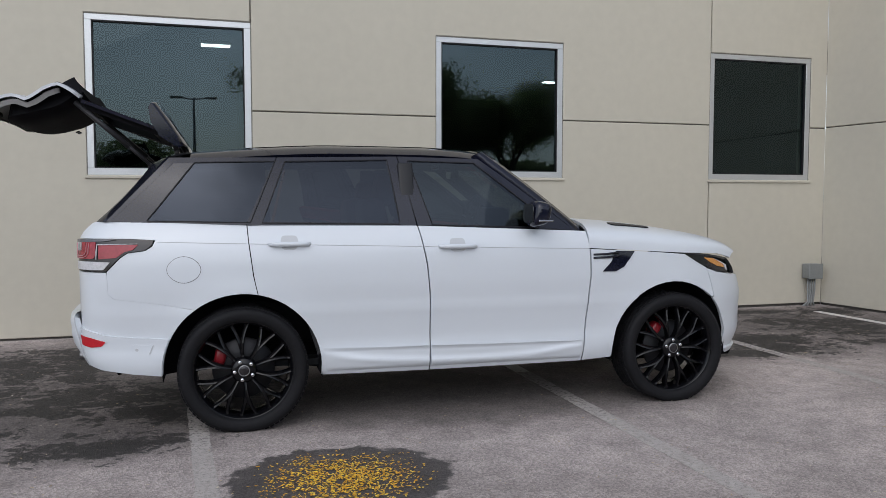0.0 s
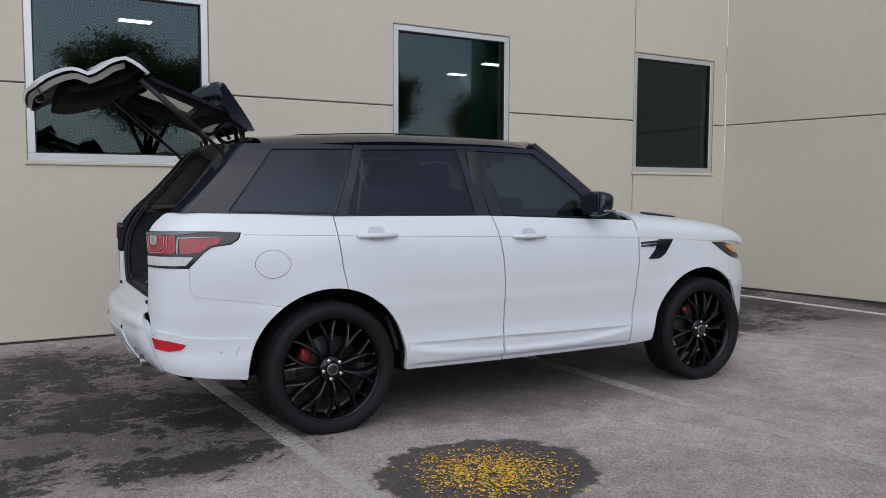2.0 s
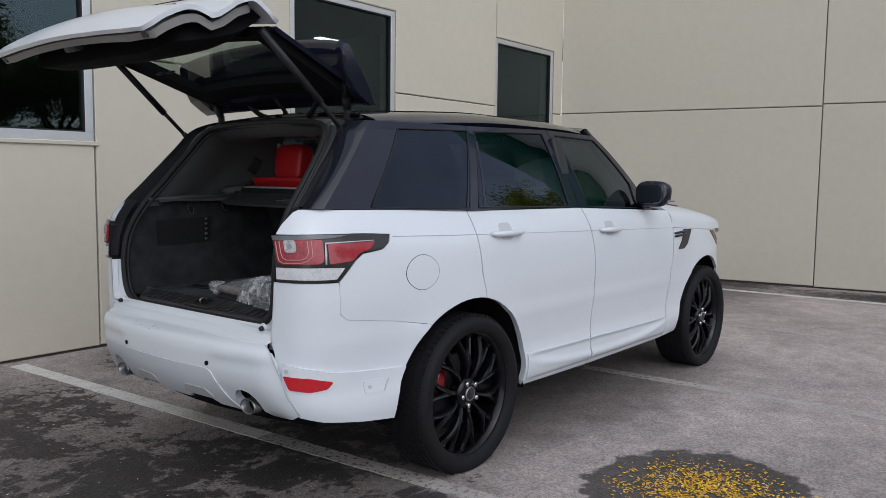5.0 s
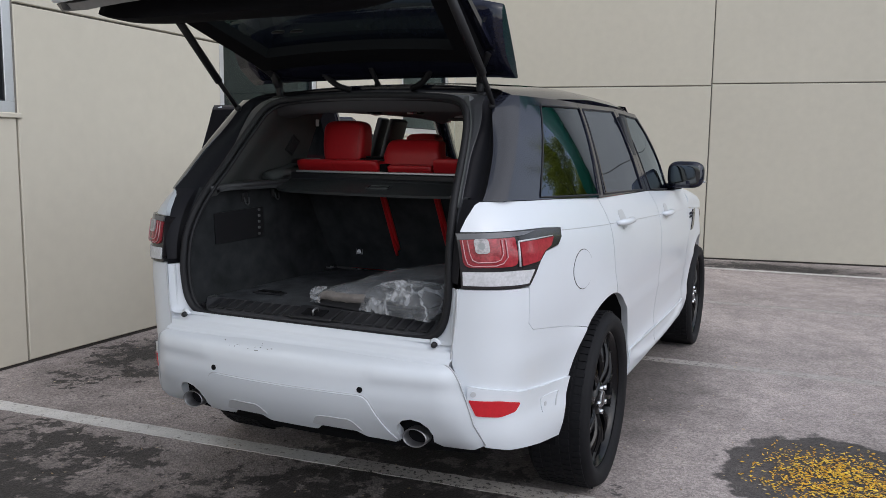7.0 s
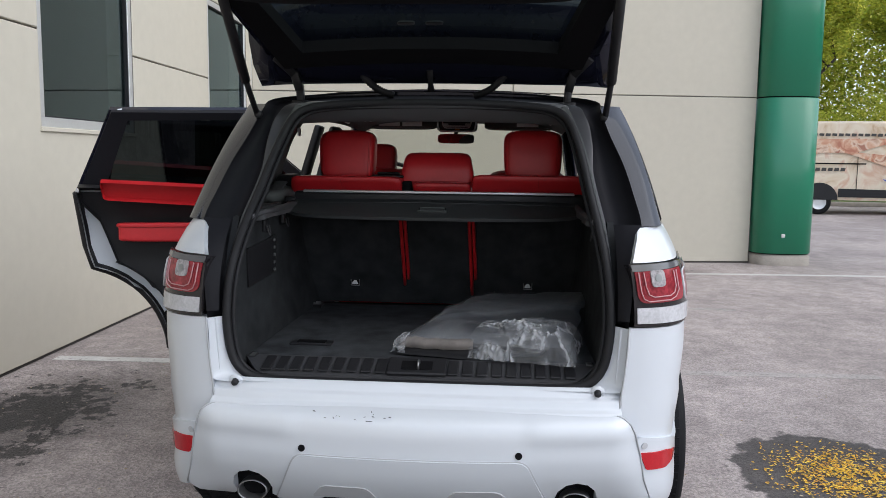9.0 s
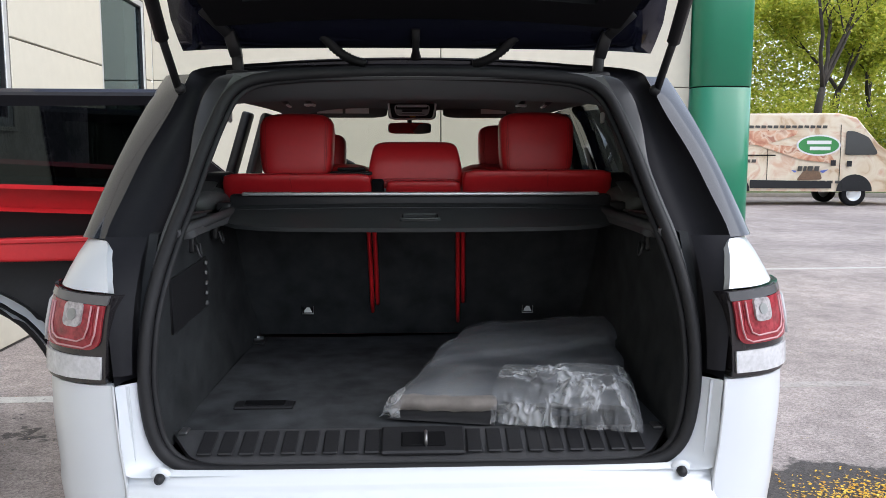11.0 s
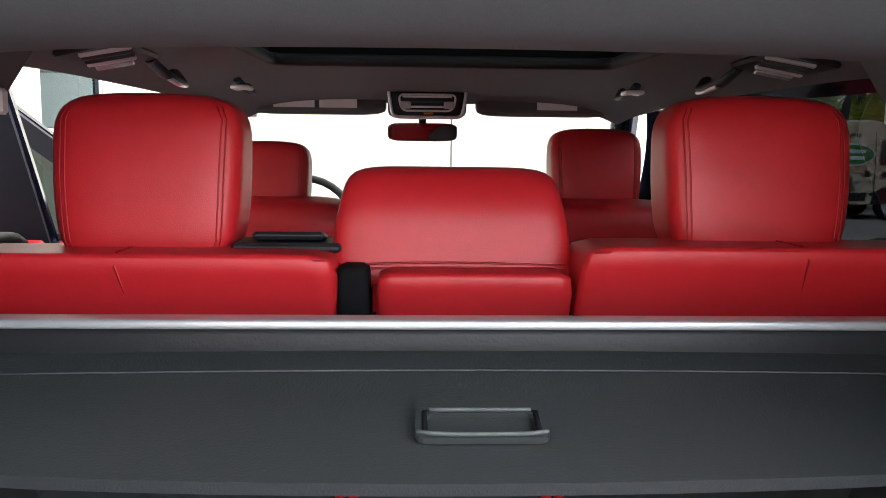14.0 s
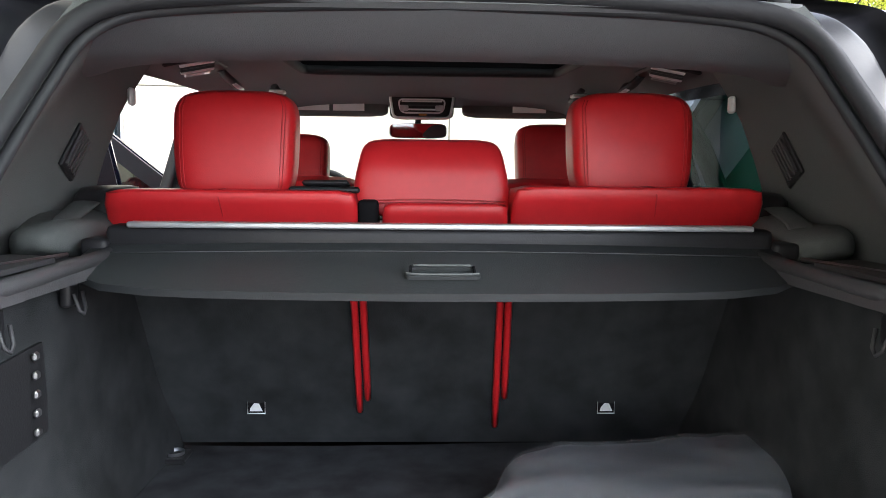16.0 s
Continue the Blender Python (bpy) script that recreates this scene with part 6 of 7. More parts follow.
mh = part("headrest", pillow((.11, .312, .150), (-1.437, .010, 1.4275), 8, 14, shape=dome), M_RED, rear_seat, "wide red leather centre headrest")
for dz, r in ((-.012, .0013), (-.006, .0012)):
    seam([(-1.4375 - .055 * .9 - .0035 + .055 * (.55 * .62 * -.15 - .12 * .78) + .010 * abs(t) ** 6, .010 + t * .142, 1.388 + dz + .004 * (1 - t * t)) for t in np.linspace(-1, 1, 15)], mh, r)
part("rear_cushion", pillow((.50, 1.28, .2), (-.93, .0, .90), 8, 8), M_RED, rear_seat, "red leather rear bench cushion")
for y in (.379, -.378):
    lab = part("anchor_label", box((.002, .040, .032), (back_x(.932) - .007, y, .932), m=None), M_GAP, rear_seat, "small black and white anchor label")
    part("label_rim", tube([(back_x(.932) - .0090, y + a, .932 + b) for a, b in ((-.0185, -.0145), (.0185, -.0145), (.0185, .0145), (-.0185, .0145))], .0016, 6, closed=True), M_WLABEL, lab)
    part("label_sign", loft([[(back_x(.932) - .0115, y + a, .932 + b) for a, b in ((-.014, -.009), (-.006, .008), (.004, .009))], [(back_x(.932) - .0115, y + a, .932 + b) for a, b in ((.014, -.009), (.012, -.001), (.004, .009))]], smooth=False), M_WLABEL, lab)

# ---- load cover ----
def shelf(x, y):
    return (x, y, 1.264 + (x + 1.875) * .27 - .006 * (y / .55) ** 2)


rear_edge = [(-1.882 + .035 * (y / .56) ** 2 + .04 * (abs(y) / .56) ** 10, y) for y in np.linspace(-.585, .585, 17)]
cv = part("load_cover", sheet([(-1.64, .575), (-1.64, -.575)] + rear_edge, shelf, 0.06, 0.012, away=(-1.7, 0, 0), closed=True), M_COVER, car, "charcoal retractable load cover pulled half out")
part("cover_rail", box((.032, 1.06, .010), (-1.668, -.008, 1.346), 0.003, 2), M_ALU, cv, "brushed aluminium rail")
part("cover_cassette", box((.06, 1.14, .052), (-1.645, -.008, 1.319), 0.012, 2), M_TRIM, cv)
seam([Vector(shelf(-1.715, y)) + Vector((0, 0, .001)) for y in np.linspace(-.57, .55, 9)], cv, .0012, M_GREYTRIM)
gr = part("cover_grip", surround(rounded([(-1.833, -.058, .012), (-1.833, .058, .012), (-1.772, .055, .012), (-1.772, -.055, .012)]), rounded([(-1.824, -.047, .006), (-1.824, .047, .006), (-1.796, .046, .006), (-1.796, -.046, .006)]), shelf, .006, lift=.007, away=(-1.7, 0, 0)), M_COVER, cv, "black grip")
part("grip_bowl", sheet([(-1.826, -.049), (-1.826, .049), (-1.794, .048), (-1.794, -.048)], shelf, .05, .002, away=(-1.7, 0, 0), lift=.0015), M_COVER, gr)
# Lighter tubes along the grip's lips stand in for their edge highlights.
for x, w, d in ((-1.796, .045, .0), (-1.832, .056, .004)):
    part("grip_lip", tube([Vector(shelf(x + d * (y / w) ** 4, y)) + Vector((0, 0, .009)) for y in np.linspace(-w, w, 9)], .0020, 6), M_PAD, gr)
for y in (-.049, .049):
    part("grip_slot", tube([Vector(shelf(x, y)) + Vector((0, 0, .0065)) for x in (-1.826, -1.796)], .0028, 6), M_GAP, gr)
for s in (-1, 1):
    part("cover_bracket", box((.07, .045, .03), (-1.655, s * .585 - .01, 1.308), 0.008, 2), M_TRIM, cv)
    part("cover_pin", tube([(-1.70, s * .555, 1.285), (-1.70, s * .585, 1.285)], .008, 8), M_CHROME, cv)

# ---- cabin ----
liner_z = spline([-1.95, -1.86, -1.78, -1.66, -1.60, -1.5, -1.40, -1.0, -.3, .0, .2], [1.664, 1.634, 1.616, 1.623, 1.634, 1.668, 1.694, 1.712, 1.720, 1.712, 1.690])


def liner(x, v):
    w = min(.64, roof_w(x) - .045)
    return (x, v * w, liner_z(x) - .012 * v * v - .05 * abs(v) ** 6 * (1 - .85 * smoothstep(-1.45, -1.72, x)))


bm = sheet([(-1.945, -.86), (-1.6, -1.0), (.19, -1), (.19, 1), (-1.6, 1.0), (-1.945, .86)], liner, 0.035, 0.02, step_v=.08, away=(-.8, 0, 2.5))
bmesh.ops.delete(bm, geom=[f for f in bm.faces if -1.28 < f.calc_center_median().x < -.84 and abs(f.calc_center_median().y) < .34], context="FACES")
hl = part("headliner", bm, M_LINER, car, "dark cloth headliner")
part("sunroof_frame", surround([(-1.33, -.395), (-.66, -.385), (-.66, .385), (-1.33, .395)], [(-1.28, -.35), (-.84, -.345), (-.84, .345), (-1.28, .35)], lambda x, y: (x, y, liner_z(x) - .004), .05, away=(-.6, 0, 2.5)), M_GAP, hl, "black sunroof frame")
part("sunroof_lip", tube([(x, y, liner_z(x) - .010) for x, y in rounded([(-1.275, -.345, .04), (-.845, -.34, .04), (-.845, .34, .04), (-1.275, .345, .04)])], .012, 8, closed=True), M_RUBBER, hl, "black sunroof seal")
for s in (-1, 1):
    gh = part("grab_handle", tube([(-1.09, s * .50, 1.672), (-1.06, s * .485, 1.652), (-.98, s * .487, 1.648), (-.91, s * .50, 1.652), (-.88, s * .52, 1.674)], [.011, .014, .015, .014, .011], 10, flat=.6), M_GREYTRIM, hl, "grey grab handle")
    part("handle_cap", tube([(-1.055, s * .478, 1.645), (-1.0, s * .477, 1.640), (-.95, s * .480, 1.642)], .006, 8, flat=.7), M_SATIN, gh, "chrome handle strip")
    tilt = Matrix.Translation((-1.19, s * .53, 1.668)) @ Matrix.Rotation(-s * .22, 4, "X")
    rl = part("reading_lamp", box((.19, .10, .010), (0, 0, 0), .004, 1), M_TRIM, hl, "roof reading lamp", m=tilt)
    for k in range(4):
        part("lamp_slat", box((.010, .075, .007), (-.07 + .030 * k, 0, -.007), .002, 1), M_SATIN if k in (0, 3) else M_GREYTRIM, rl, m=tilt @ Matrix.Rotation(s * .25, 4, "Z"))
    part("lamp_glass", box((.030, .060, .005), (.065, 0, -.006), .002, 1), M_LAMPCLEAR, rl, m=tilt @ Matrix.Rotation(s * .25, 4, "Z"))
    fhd = part("front_grab_handle", tube([(-.62, s * .455, 1.685), (-.60, s * .445, 1.668), (-.52, s * .445, 1.664), (-.45, s * .455, 1.668), (-.43, s * .47, 1.688)], .011, 8, flat=.7), M_GREYTRIM, hl, "grey grab handle")
    part("handle_cap", box((.05, .045, .010), (-.61, s * .447, 1.668), .004, 2), M_SATIN, fhd, "chrome handle cap")
    vz = part("sun_visor", pillow((.05, .44, .075), (.16, s * .364, 1.690), 6, 6, m=Matrix.Translation((.16, 0, 1.69)) @ Matrix.Rotation(.3, 4, "Y") @ Matrix.Translation((-.16, 0, -1.69))), M_PILLAR, car, "dark cloth sun visor")
    for y0, y1 in (((.236, .356), (.371, .501)) if s > 0 else ((-.469, -.339),)):
        part("visor_label", box((.003, y1 - y0, .028), (.126, (y0 + y1) / 2, 1.684)), M_WLABEL, vz, "white warning label")
    part("centre_pillar_trim", box((.21 if s > 0 else .12, .04, .46), (-.375 if s > 0 else -.42, s * .70, 1.43), .02, 2, m=Matrix.Translation((0, s * .74, 1.5)) @ Matrix.Rotation(s * -.28 * -1, 4, "X") @ Matrix.Translation((0, -s * .74, -1.5))), M_GREYTRIM if s > 0 else M_RECESS, car)
    # seat, front
    y = s * .385
    fs = part("front_seat", pillow((.17, .52, .74), (-.50, y, 1.07), 6, 10, m=Matrix.Translation((-.40, 0, .8)) @ Matrix.Rotation(-.16, 4, "Y") @ Matrix.Translation((.40, 0, -.8)), shape=lambda a, b, c: (a, b * (1 - .12 * max(0, c)), c)), M_RED, car, "red leather front seat")
    part("seat_cushion", pillow((.55, .52, .18), (-.15, y, .72), 6, 8), M_RED, fs)
    outer_headrest(.418 if s > 0 else -.385, -.50, 1.445 if s > 0 else 1.477, fs, .22, .212 if s > 0 else .225)
con = part("overhead_console", pillow((.10, .240, .088), (.035, .0155, 1.678), 6, 8, m=None), M_TRIM, car, "overhead console with chrome trim")
for dy, z0, z1, rad in ((.119, 1.636, 1.721, .0055), (.088, 1.655, 1.704, .0035)):
    part("console_ring", tube([(-.018, .0155 + y, z) for y, z in rounded([(-dy * .88, z0, .02), (dy * .88, z0, .02), (dy, z1, .02), (-dy, z1, .02)])], rad, 6, closed=True), M_SATIN, con, "chrome ring")
for k in range(3):
    part("console_switch", box((.006, .15 - .02 * k, .006), (-.020, .0155, 1.697 - .015 * k), .002, 1), M_SATIN if k != 1 else M_GREYTRIM, con)
for y in (-.05, .081):
    part("map_lamp", box((.006, .032, .022), (-.022, y, 1.672), .004, 2), M_LAMPCLEAR, con)
part("console_button", box((.012, .03, .008), (-.022, .012, 1.648), .003, 1), M_AMBER, con)
rm = part("rear_view_mirror", pillow((.03, .222, .058), (.13, .028, 1.596), 5, 8), M_GREYTRIM, car, "rear-view mirror")
part("mirror_glass", sheet(rounded([(-.078, 1.570, .02), (.134, 1.570, .02), (.134, 1.622, .02), (-.078, 1.622, .02)]), lambda y, z: (.112 + (y - .028) * -.10 - (z - 1.596) * .09, y, z), .1, .002, away=(.5, 0, 1.6)), M_CARMIRROR, rm)
part("mirror_stalk", tube([(.14, .028, 1.615), (.16, .028, 1.70)], .012, 8), M_TRIM, rm)
dash = part("dashboard", sheet([(.45, -.72), (1.0, -.72), (1.05, 0), (1.0, .72), (.45, .72)], lambda x, y: (x, y, 1.14 - .35 * max(0, .62 - x) ** 1.2 + .02 * math.exp(-((y - .38) / .2) ** 2)), .08, .25, away=(.7, 0, .5)), M_TRIM, car, "black dashboard")
sw = [(.38 + .07 * math.sin(a) * 1.0, .45 + .185 * math.cos(a), 1.262 + .175 * math.sin(a)) for a in np.linspace(0, 6.2832, 33)[:-1]]
stw = part("steering_wheel", tube(sw, .014, 8, closed=True), M_TRIM, car, "black steering wheel")
part("wheel_boss", pillow((.06, .15, .12), (.40, .45, 1.25), 4, 5), M_TRIM, stw)
for a in (0.1, 3.04, 4.71):
    part("wheel_spoke", tube([(.40, .45, 1.25), (.38 + .07 * math.sin(a), .45 + .18 * math.cos(a), 1.262 + .17 * math.sin(a))], .014, 6, flat=.5), M_STEEL, stw)
part("instrument_hood", pillow((.22, .40, .16), (.58, .44, 1.27), 4, 6), M_TRIM, dash)
part("windscreen_sticker", box((.002, .055, .036), (.225, .60, 1.66)), M_STICKER, car, "small faded red windscreen sticker")
part("cabin_floor", box((2.1, 1.5, .04), (-.25, 0, .37)), M_CARPET, car)
part("centre_console", box((1.1, .24, .42), (.1, 0, .62), .04, 3), M_TRIM, car)
for s in (-1,):
    part("inner_door_lining", sheet([(-1.45, 1.25), (.78, 1.19), (.78, .42), (-1.0, .42), (-1.1, .75), (-1.45, .9)], lambda x, z, s=s: (x, s * (.80 + .03 * (1.2 - z)), z), .2, .03, away=(0, 0, .9)), M_GREYTRIM, car)
    part("inner_door_pad", box((.78, .03, .10), (-.88, s * .785, 1.19), .012, 2), M_RED, car, "red leather door pad")
part("firewall", box((.03, 1.5, .75), (.92, 0, .75)), M_GAP, car)
part("wheel_box", box((.60, 1.30, .30), (-1.20, 0, .62), .05, 2), M_GAP, car)


# ---- things outside ----
M_MATEDGE = shade("pale_mat_binding", (0.165, 0.148, 0.138), 0.7, var=0.3, scale=14, fine=40)
M_MAT = shade("grey_rubber_mat", (0.050, 0.055, 0.066), 0.6, var=0.15, bump=0.3, bump_scale=200)


def film_material(name, low, high, size):
    """Clear crinkled film: see-through, with a milky gloss on the creases."""
    m = bpy.data.materials.new(name)
    m.use_nodes = True
    n, l = m.node_tree.nodes, m.node_tree.links
    p = n["Principled BSDF"]
    p.inputs["Base Color"].default_value = (.56, .575, .60, 1)
    p.inputs["Roughness"].default_value = .22
    p.inputs["Specular IOR Level"].default_value = .8
    co, v, b, w = n.new("ShaderNodeTexCoord"), n.new("ShaderNodeTexNoise"), n.new("ShaderNodeBump"), n.new("ShaderNodeTexNoise")
    v.inputs["Scale"].default_value, v.inputs["Detail"].default_value, v.inputs["Distortion"].default_value = 11, 5, 1.2
    l.new(co.outputs["Object"], v.inputs["Vector"])
    b.inputs["Strength"].default_value, b.inputs["Distance"].default_value = .8, .012
    l.new(v.outputs["Fac"], b.inputs["Height"])
    l.new(b.outputs[0], p.inputs["Normal"])
    w.inputs["Scale"].default_value, w.inputs["Detail"].default_value, w.inputs["Distortion"].default_value = size, 2.5, 1.2
    l.new(co.outputs["Object"], w.inputs["Vector"])
    r = n.new("ShaderNodeMapRange")
    for k, x in zip(("From Min", "From Max", "To Min", "To Max"), (.0, .085, high, low)):
        r.inputs[k].default_value = x
    off, fold = n.new("ShaderNodeMath"), n.new("ShaderNodeMath")
    off.operation, fold.operation = "SUBTRACT", "ABSOLUTE"
    off.inputs[1].default_value = .5
    l.new(w.outputs["Fac"], off.inputs[0])
    l.new(off.outputs[0], fold.inputs[0])
    l.new(fold.outputs[0], r.inputs["Value"])
    t, x = n.new("ShaderNodeBsdfTransparent"), n.new("ShaderNodeMixShader")
    l.new(r.outputs[0], x.inputs[0])
    l.new(t.outputs[0], x.inputs[1])
    l.new(p.outputs[0], x.inputs[2])
    l.new(x.outputs[0], n["Material Output"].inputs["Surface"])
    return m


bag = thing("plastic_bag", "clear plastic bag with folded grey floor mats in the boot", "bag", at=(-1.93, -.28, FZ + .006))
for k, (sx, sy, dz, tilt) in enumerate(((.50, .36, .012, 0.0), (.48, .35, .030, .0), (.44, .33, .048, .015))):
    def wavy(a, b, c, k=k):
        return (a, b, c + .5 * math.sin(2.2 * a + k) * math.cos(1.7 * b + k))
    part("floor_mat", pillow((sx, sy, .018), (0, 0, dz), 9, 12, shape=wavy, m=Matrix.Rotation(-tilt, 4, "X") @ Matrix.Rotation(-.22 + .04 * k, 4, "Z")), M_MAT, bag, "folded grey floor mat")

def film_at(a, b):
    """A point of the bag's film: a runs from the tailgate inwards, b across."""
    h = (1 - abs(a) ** 16) * (1 - abs(b) ** 16)
    u, w = (a + 1) / 2, (b + 1) / 2
    px = (-.39 * (1 - w) - .25 * w) * (1 - u) + (.43 * (1 - w) + .37 * w) * u + .016 * noise.noise(Vector((b * 3, 7, 0)))
    py = (-.23 * (1 - w) + .38 * w) * (1 - u) + (-.375 * (1 - w) + .15 * w) * u + .016 * noise.noise(Vector((a * 3, 1, 4)))
    cr = noise.fractal(Vector((a * 3.2, b * 3.2, 1.3)), 1.0, 2.0, 4) * .005 + abs(noise.noise(Vector((a * 4 + b * 2, b * 4, 5.1)))) * .006
    tier = .012 * smoothstep(-.12, .02, a + .25 * b + .06 * noise.noise(Vector((b * 4, 3, 0))))
    return Vector((px, py, h * (.096 + .018 * a - .012 * b + tier) + cr * (max(h, 0) ** .3) + .002))


def film_part(name, label, nu, nv, a0, a1, b0, b1, crush, material, drop=0.0):
    bm = bmesh.new()
    bmesh.ops.create_grid(bm, x_segments=nu, y_segments=nv, size=1.0)
    for v in bm.verts:
        s, t = (v.co.x + 1) / 2, (v.co.y + 1) / 2
        a, b = a0 + (a1 - a0) * s, b0 + (b1 - b0) * t
        p = film_at(a, b) + Vector((0, 0, drop))
        if crush:
            e = min(1, 5 * s * (1 - s)) * min(1, 5 * t * (1 - t))
            k = 1 - 2.4 * abs(noise.noise(Vector((a * 9 + b * 5, b * 6 - a * 5, 2.2))))
            k2 = .5 - abs(noise.noise(Vector((a * 26 + b * 9, b * 15 - a * 12, 6.0))))
            p += Vector((-.020 * k2 - .03 * e - .02 * k * e, .012 * k2, .004 + e * (.010 + crush * k + crush * .55 * k2)))
            p.z = max(p.z, .004)
        v.co = p
    for f in bm.faces:
        f.smooth = True
    part(name, bm, material, bag, label)


film_part("folded_mat", "folded grey floor mat", 50, 46, -.93, .93, -.90, .95, 0.0, M_MAT, -.007)
rim, under = [], []
for b in np.linspace(.12, .95, 24):
    p, q = film_at(-.93, b), film_at(-1, b)
    d = .030 + .010 * noise.noise(Vector((b * 5, 9, 2)))
    rim.append([p + Vector((.030, 0, .003)), p + Vector((-.006, 0, .003)), p + Vector((-.018, 0, -.004)), p + Vector((-.020, 0, -d * .6)), p + Vector((-.010, 0, -d))])
    under.append([p + Vector((-.004, 0, -d + .004)), Vector((p.x - .002, p.y, .006)), Vector((q.x - .004, q.y, .005)), Vector((q.x - .006, q.y, .001))])
part("mat_edge", loft(rim), M_MATEDGE, bag, "pale brown-grey mat edge")
# Dark strip put in as the shade of the gap below the mat edge.
part("mat_underside", loft(under), M_RUBBER, bag, "dark strip giving the shade in the gap under the mat edge")
film_part("film", "clear crinkled film", 110, 100, -.955, 1, -1, 1, 0.0, film_material("clear_crinkled_film", .09, .24, 2.2))
film_part("crumpled_fold", "crumpled milky fold of film", 120, 140, -1.0, -.45, -.98, .14, 0.020, film_material("milky_crumpled_film", .16, .58, 5.0))
film_part("film_corner", "crumpled corner of film", 30, 30, -1.0, -.85, .84, 1.0, 0.012, bpy.data.materials["milky_crumpled_film"])

# fallen leaves in the damp patch
def leaf_material(name, c1, c2, c3, thin=False):
    m = bpy.data.materials.new(name)
    m.use_nodes = True
    n, l = m.node_tree.nodes, m.node_tree.links
    g, r = n.new("ShaderNodeNewGeometry"), n.new("ShaderNodeValToRGB")
    r.color_ramp.elements[0].color, r.color_ramp.elements[1].color = (*c1, 1), (*c3, 1)
    r.color_ramp.elements.new(.5).color = (*c2, 1)
    l.new(g.outputs["Random Per Island"], r.inputs[0])
    l.new(r.outputs[0], n["Principled BSDF"].inputs["Base Color"])
    n["Principled BSDF"].inputs["Roughness"].default_value = .6
    if thin:
        t, x = n.new("ShaderNodeBsdfTranslucent"), n.new("ShaderNodeMixShader")
        x.inputs[0].default_value = .55
        l.new(r.outputs[0], t.inputs["Color"])
        l.new(n["Principled BSDF"].outputs[0], x.inputs[1])
        l.new(t.outputs[0], x.inputs[2])
        l.new(x.outputs[0], n["Material Output"].inputs["Surface"])
    return m


def litter(name, label, count, place, size, material, seed, lift=.004):
    rng = random.Random(seed)
    bm = bmesh.new()
    for _ in range(count):
        x, y = place(rng)
        a, s = rng.uniform(0, 6.28), rng.uniform(*size)
        ca, sa, t = math.cos(a) * s, math.sin(a) * s, rng.uniform(-.35, .35) * s
        z = lift + rng.random() * .006
        w = rng.uniform(.32, .55)
        pts = [(x - ca, y - sa, z + max(0, t)), (x + sa * w, y - ca * w, z + .3 * s * rng.random()), (x + ca, y + sa, z + max(0, -t)), (x - sa * w, y + ca * w, z)]
        vs = [bm.verts.new(p) for p in pts]
        bm.faces.new(vs[:3])
        bm.faces.new((vs[0], vs[2], vs[3]))
    return tagged(part(name, bm, material), label, name.replace("_", " "), kind="stuff")


def in_pile(rng):
    while True:
        x, y = rng.gauss(0, .42), rng.gauss(0, .42)
        r = math.hypot(x, y)
        if r < 1 + .25 * noise.noise(Vector((x * 4, y * 4, 0))) and noise.noise(Vector((x * 5, y * 5, 3))) > -.38:
            return LEAF_PATCH[0] + x * .47, LEAF_PATCH[1] - .03 + y * .45


litter("fallen_leaves", "yellow fallen leaves lying in a damp patch", 2100, in_pile, (.006, .013), leaf_material("yellow_leaf", (.48, .22, .012), (.70, .40, .02), (.80, .58, .07)), 5)
litter("ground_litter", "small dry leaf bits scattered over the asphalt", 2600, lambda r: (r.uniform(-5, 7), r.uniform(-4.5, 2.7)), (.004, .011), leaf_material("dry_bits", (.20, .13, .06), (.42, .32, .18), (.5, .46, .38)), 6)

# van
M_VAN = shade("cream_van_wrap", (0.64, 0.52, 0.36), 0.4, var=0.14, scale=1.2, fine=9, coat=.3)


def wrap_colours(m, bands, scale):
    """Gives a vinyl wrap soft drifting colours."""
    n, l = m.node_tree.nodes, m.node_tree.links
    co, v, c = n.new("ShaderNodeTexCoord"), n.new("ShaderNodeTexNoise"), n.new("ShaderNodeValToRGB")
    v.inputs["Scale"].default_value, v.inputs["Detail"].default_value, v.inputs["Distortion"].default_value = scale, 6, 1.4
    l.new(co.outputs["Object"], v.inputs["Vector"])
    l.new(v.outputs["Fac"], c.inputs[0])
    c.color_ramp.elements[0].position, c.color_ramp.elements[0].color = bands[0][0], (*bands[0][1], 1)
    c.color_ramp.elements[1].position, c.color_ramp.elements[1].color = bands[-1][0], (*bands[-1][1], 1)
    for at, col in bands[1:-1]:
        c.color_ramp.elements.new(at).color = (*col, 1)
    l.new(c.outputs[0], n["Principled BSDF"].inputs["Base Color"])


wrap_colours(M_VAN, ((.34, (.50, .33, .20)), (.44, (.66, .53, .38)), (.56, (.72, .62, .48)), (.66, (.62, .40, .28))), 1.3)
M_VANORANGE = shade("orange_van_graphic", (0.52, 0.17, 0.07), 0.4, var=0.4, scale=3, coat=.3)
wrap_colours(M_VANORANGE, ((.36, (.42, .15, .08)), (.48, (.58, .30, .18)), (.58, (.68, .50, .36)), (.68, (.36, .14, .08))), 2.4)
M_VANDARK = shade("brown_van_graphic", (0.16, 0.09, 0.05), 0.45, var=0.5, scale=9)
M_LOGO = shade("green_oval_graphic", (0.03, 0.22, 0.05), 0.4, var=.05)
M_VANBAR = shade("dark_lettering_bar", (0.05, 0.045, 0.04), 0.5, var=.1)
M_BLUE = shade("blue_van_graphic", (0.10, 0.14, 0.45), 0.45, var=.1)
van = thing("van", "cream delivery van with orange graphics parked by trees", "van")
van.matrix_world = pose(19.75, -9.6, 0, 0, 0, -94)
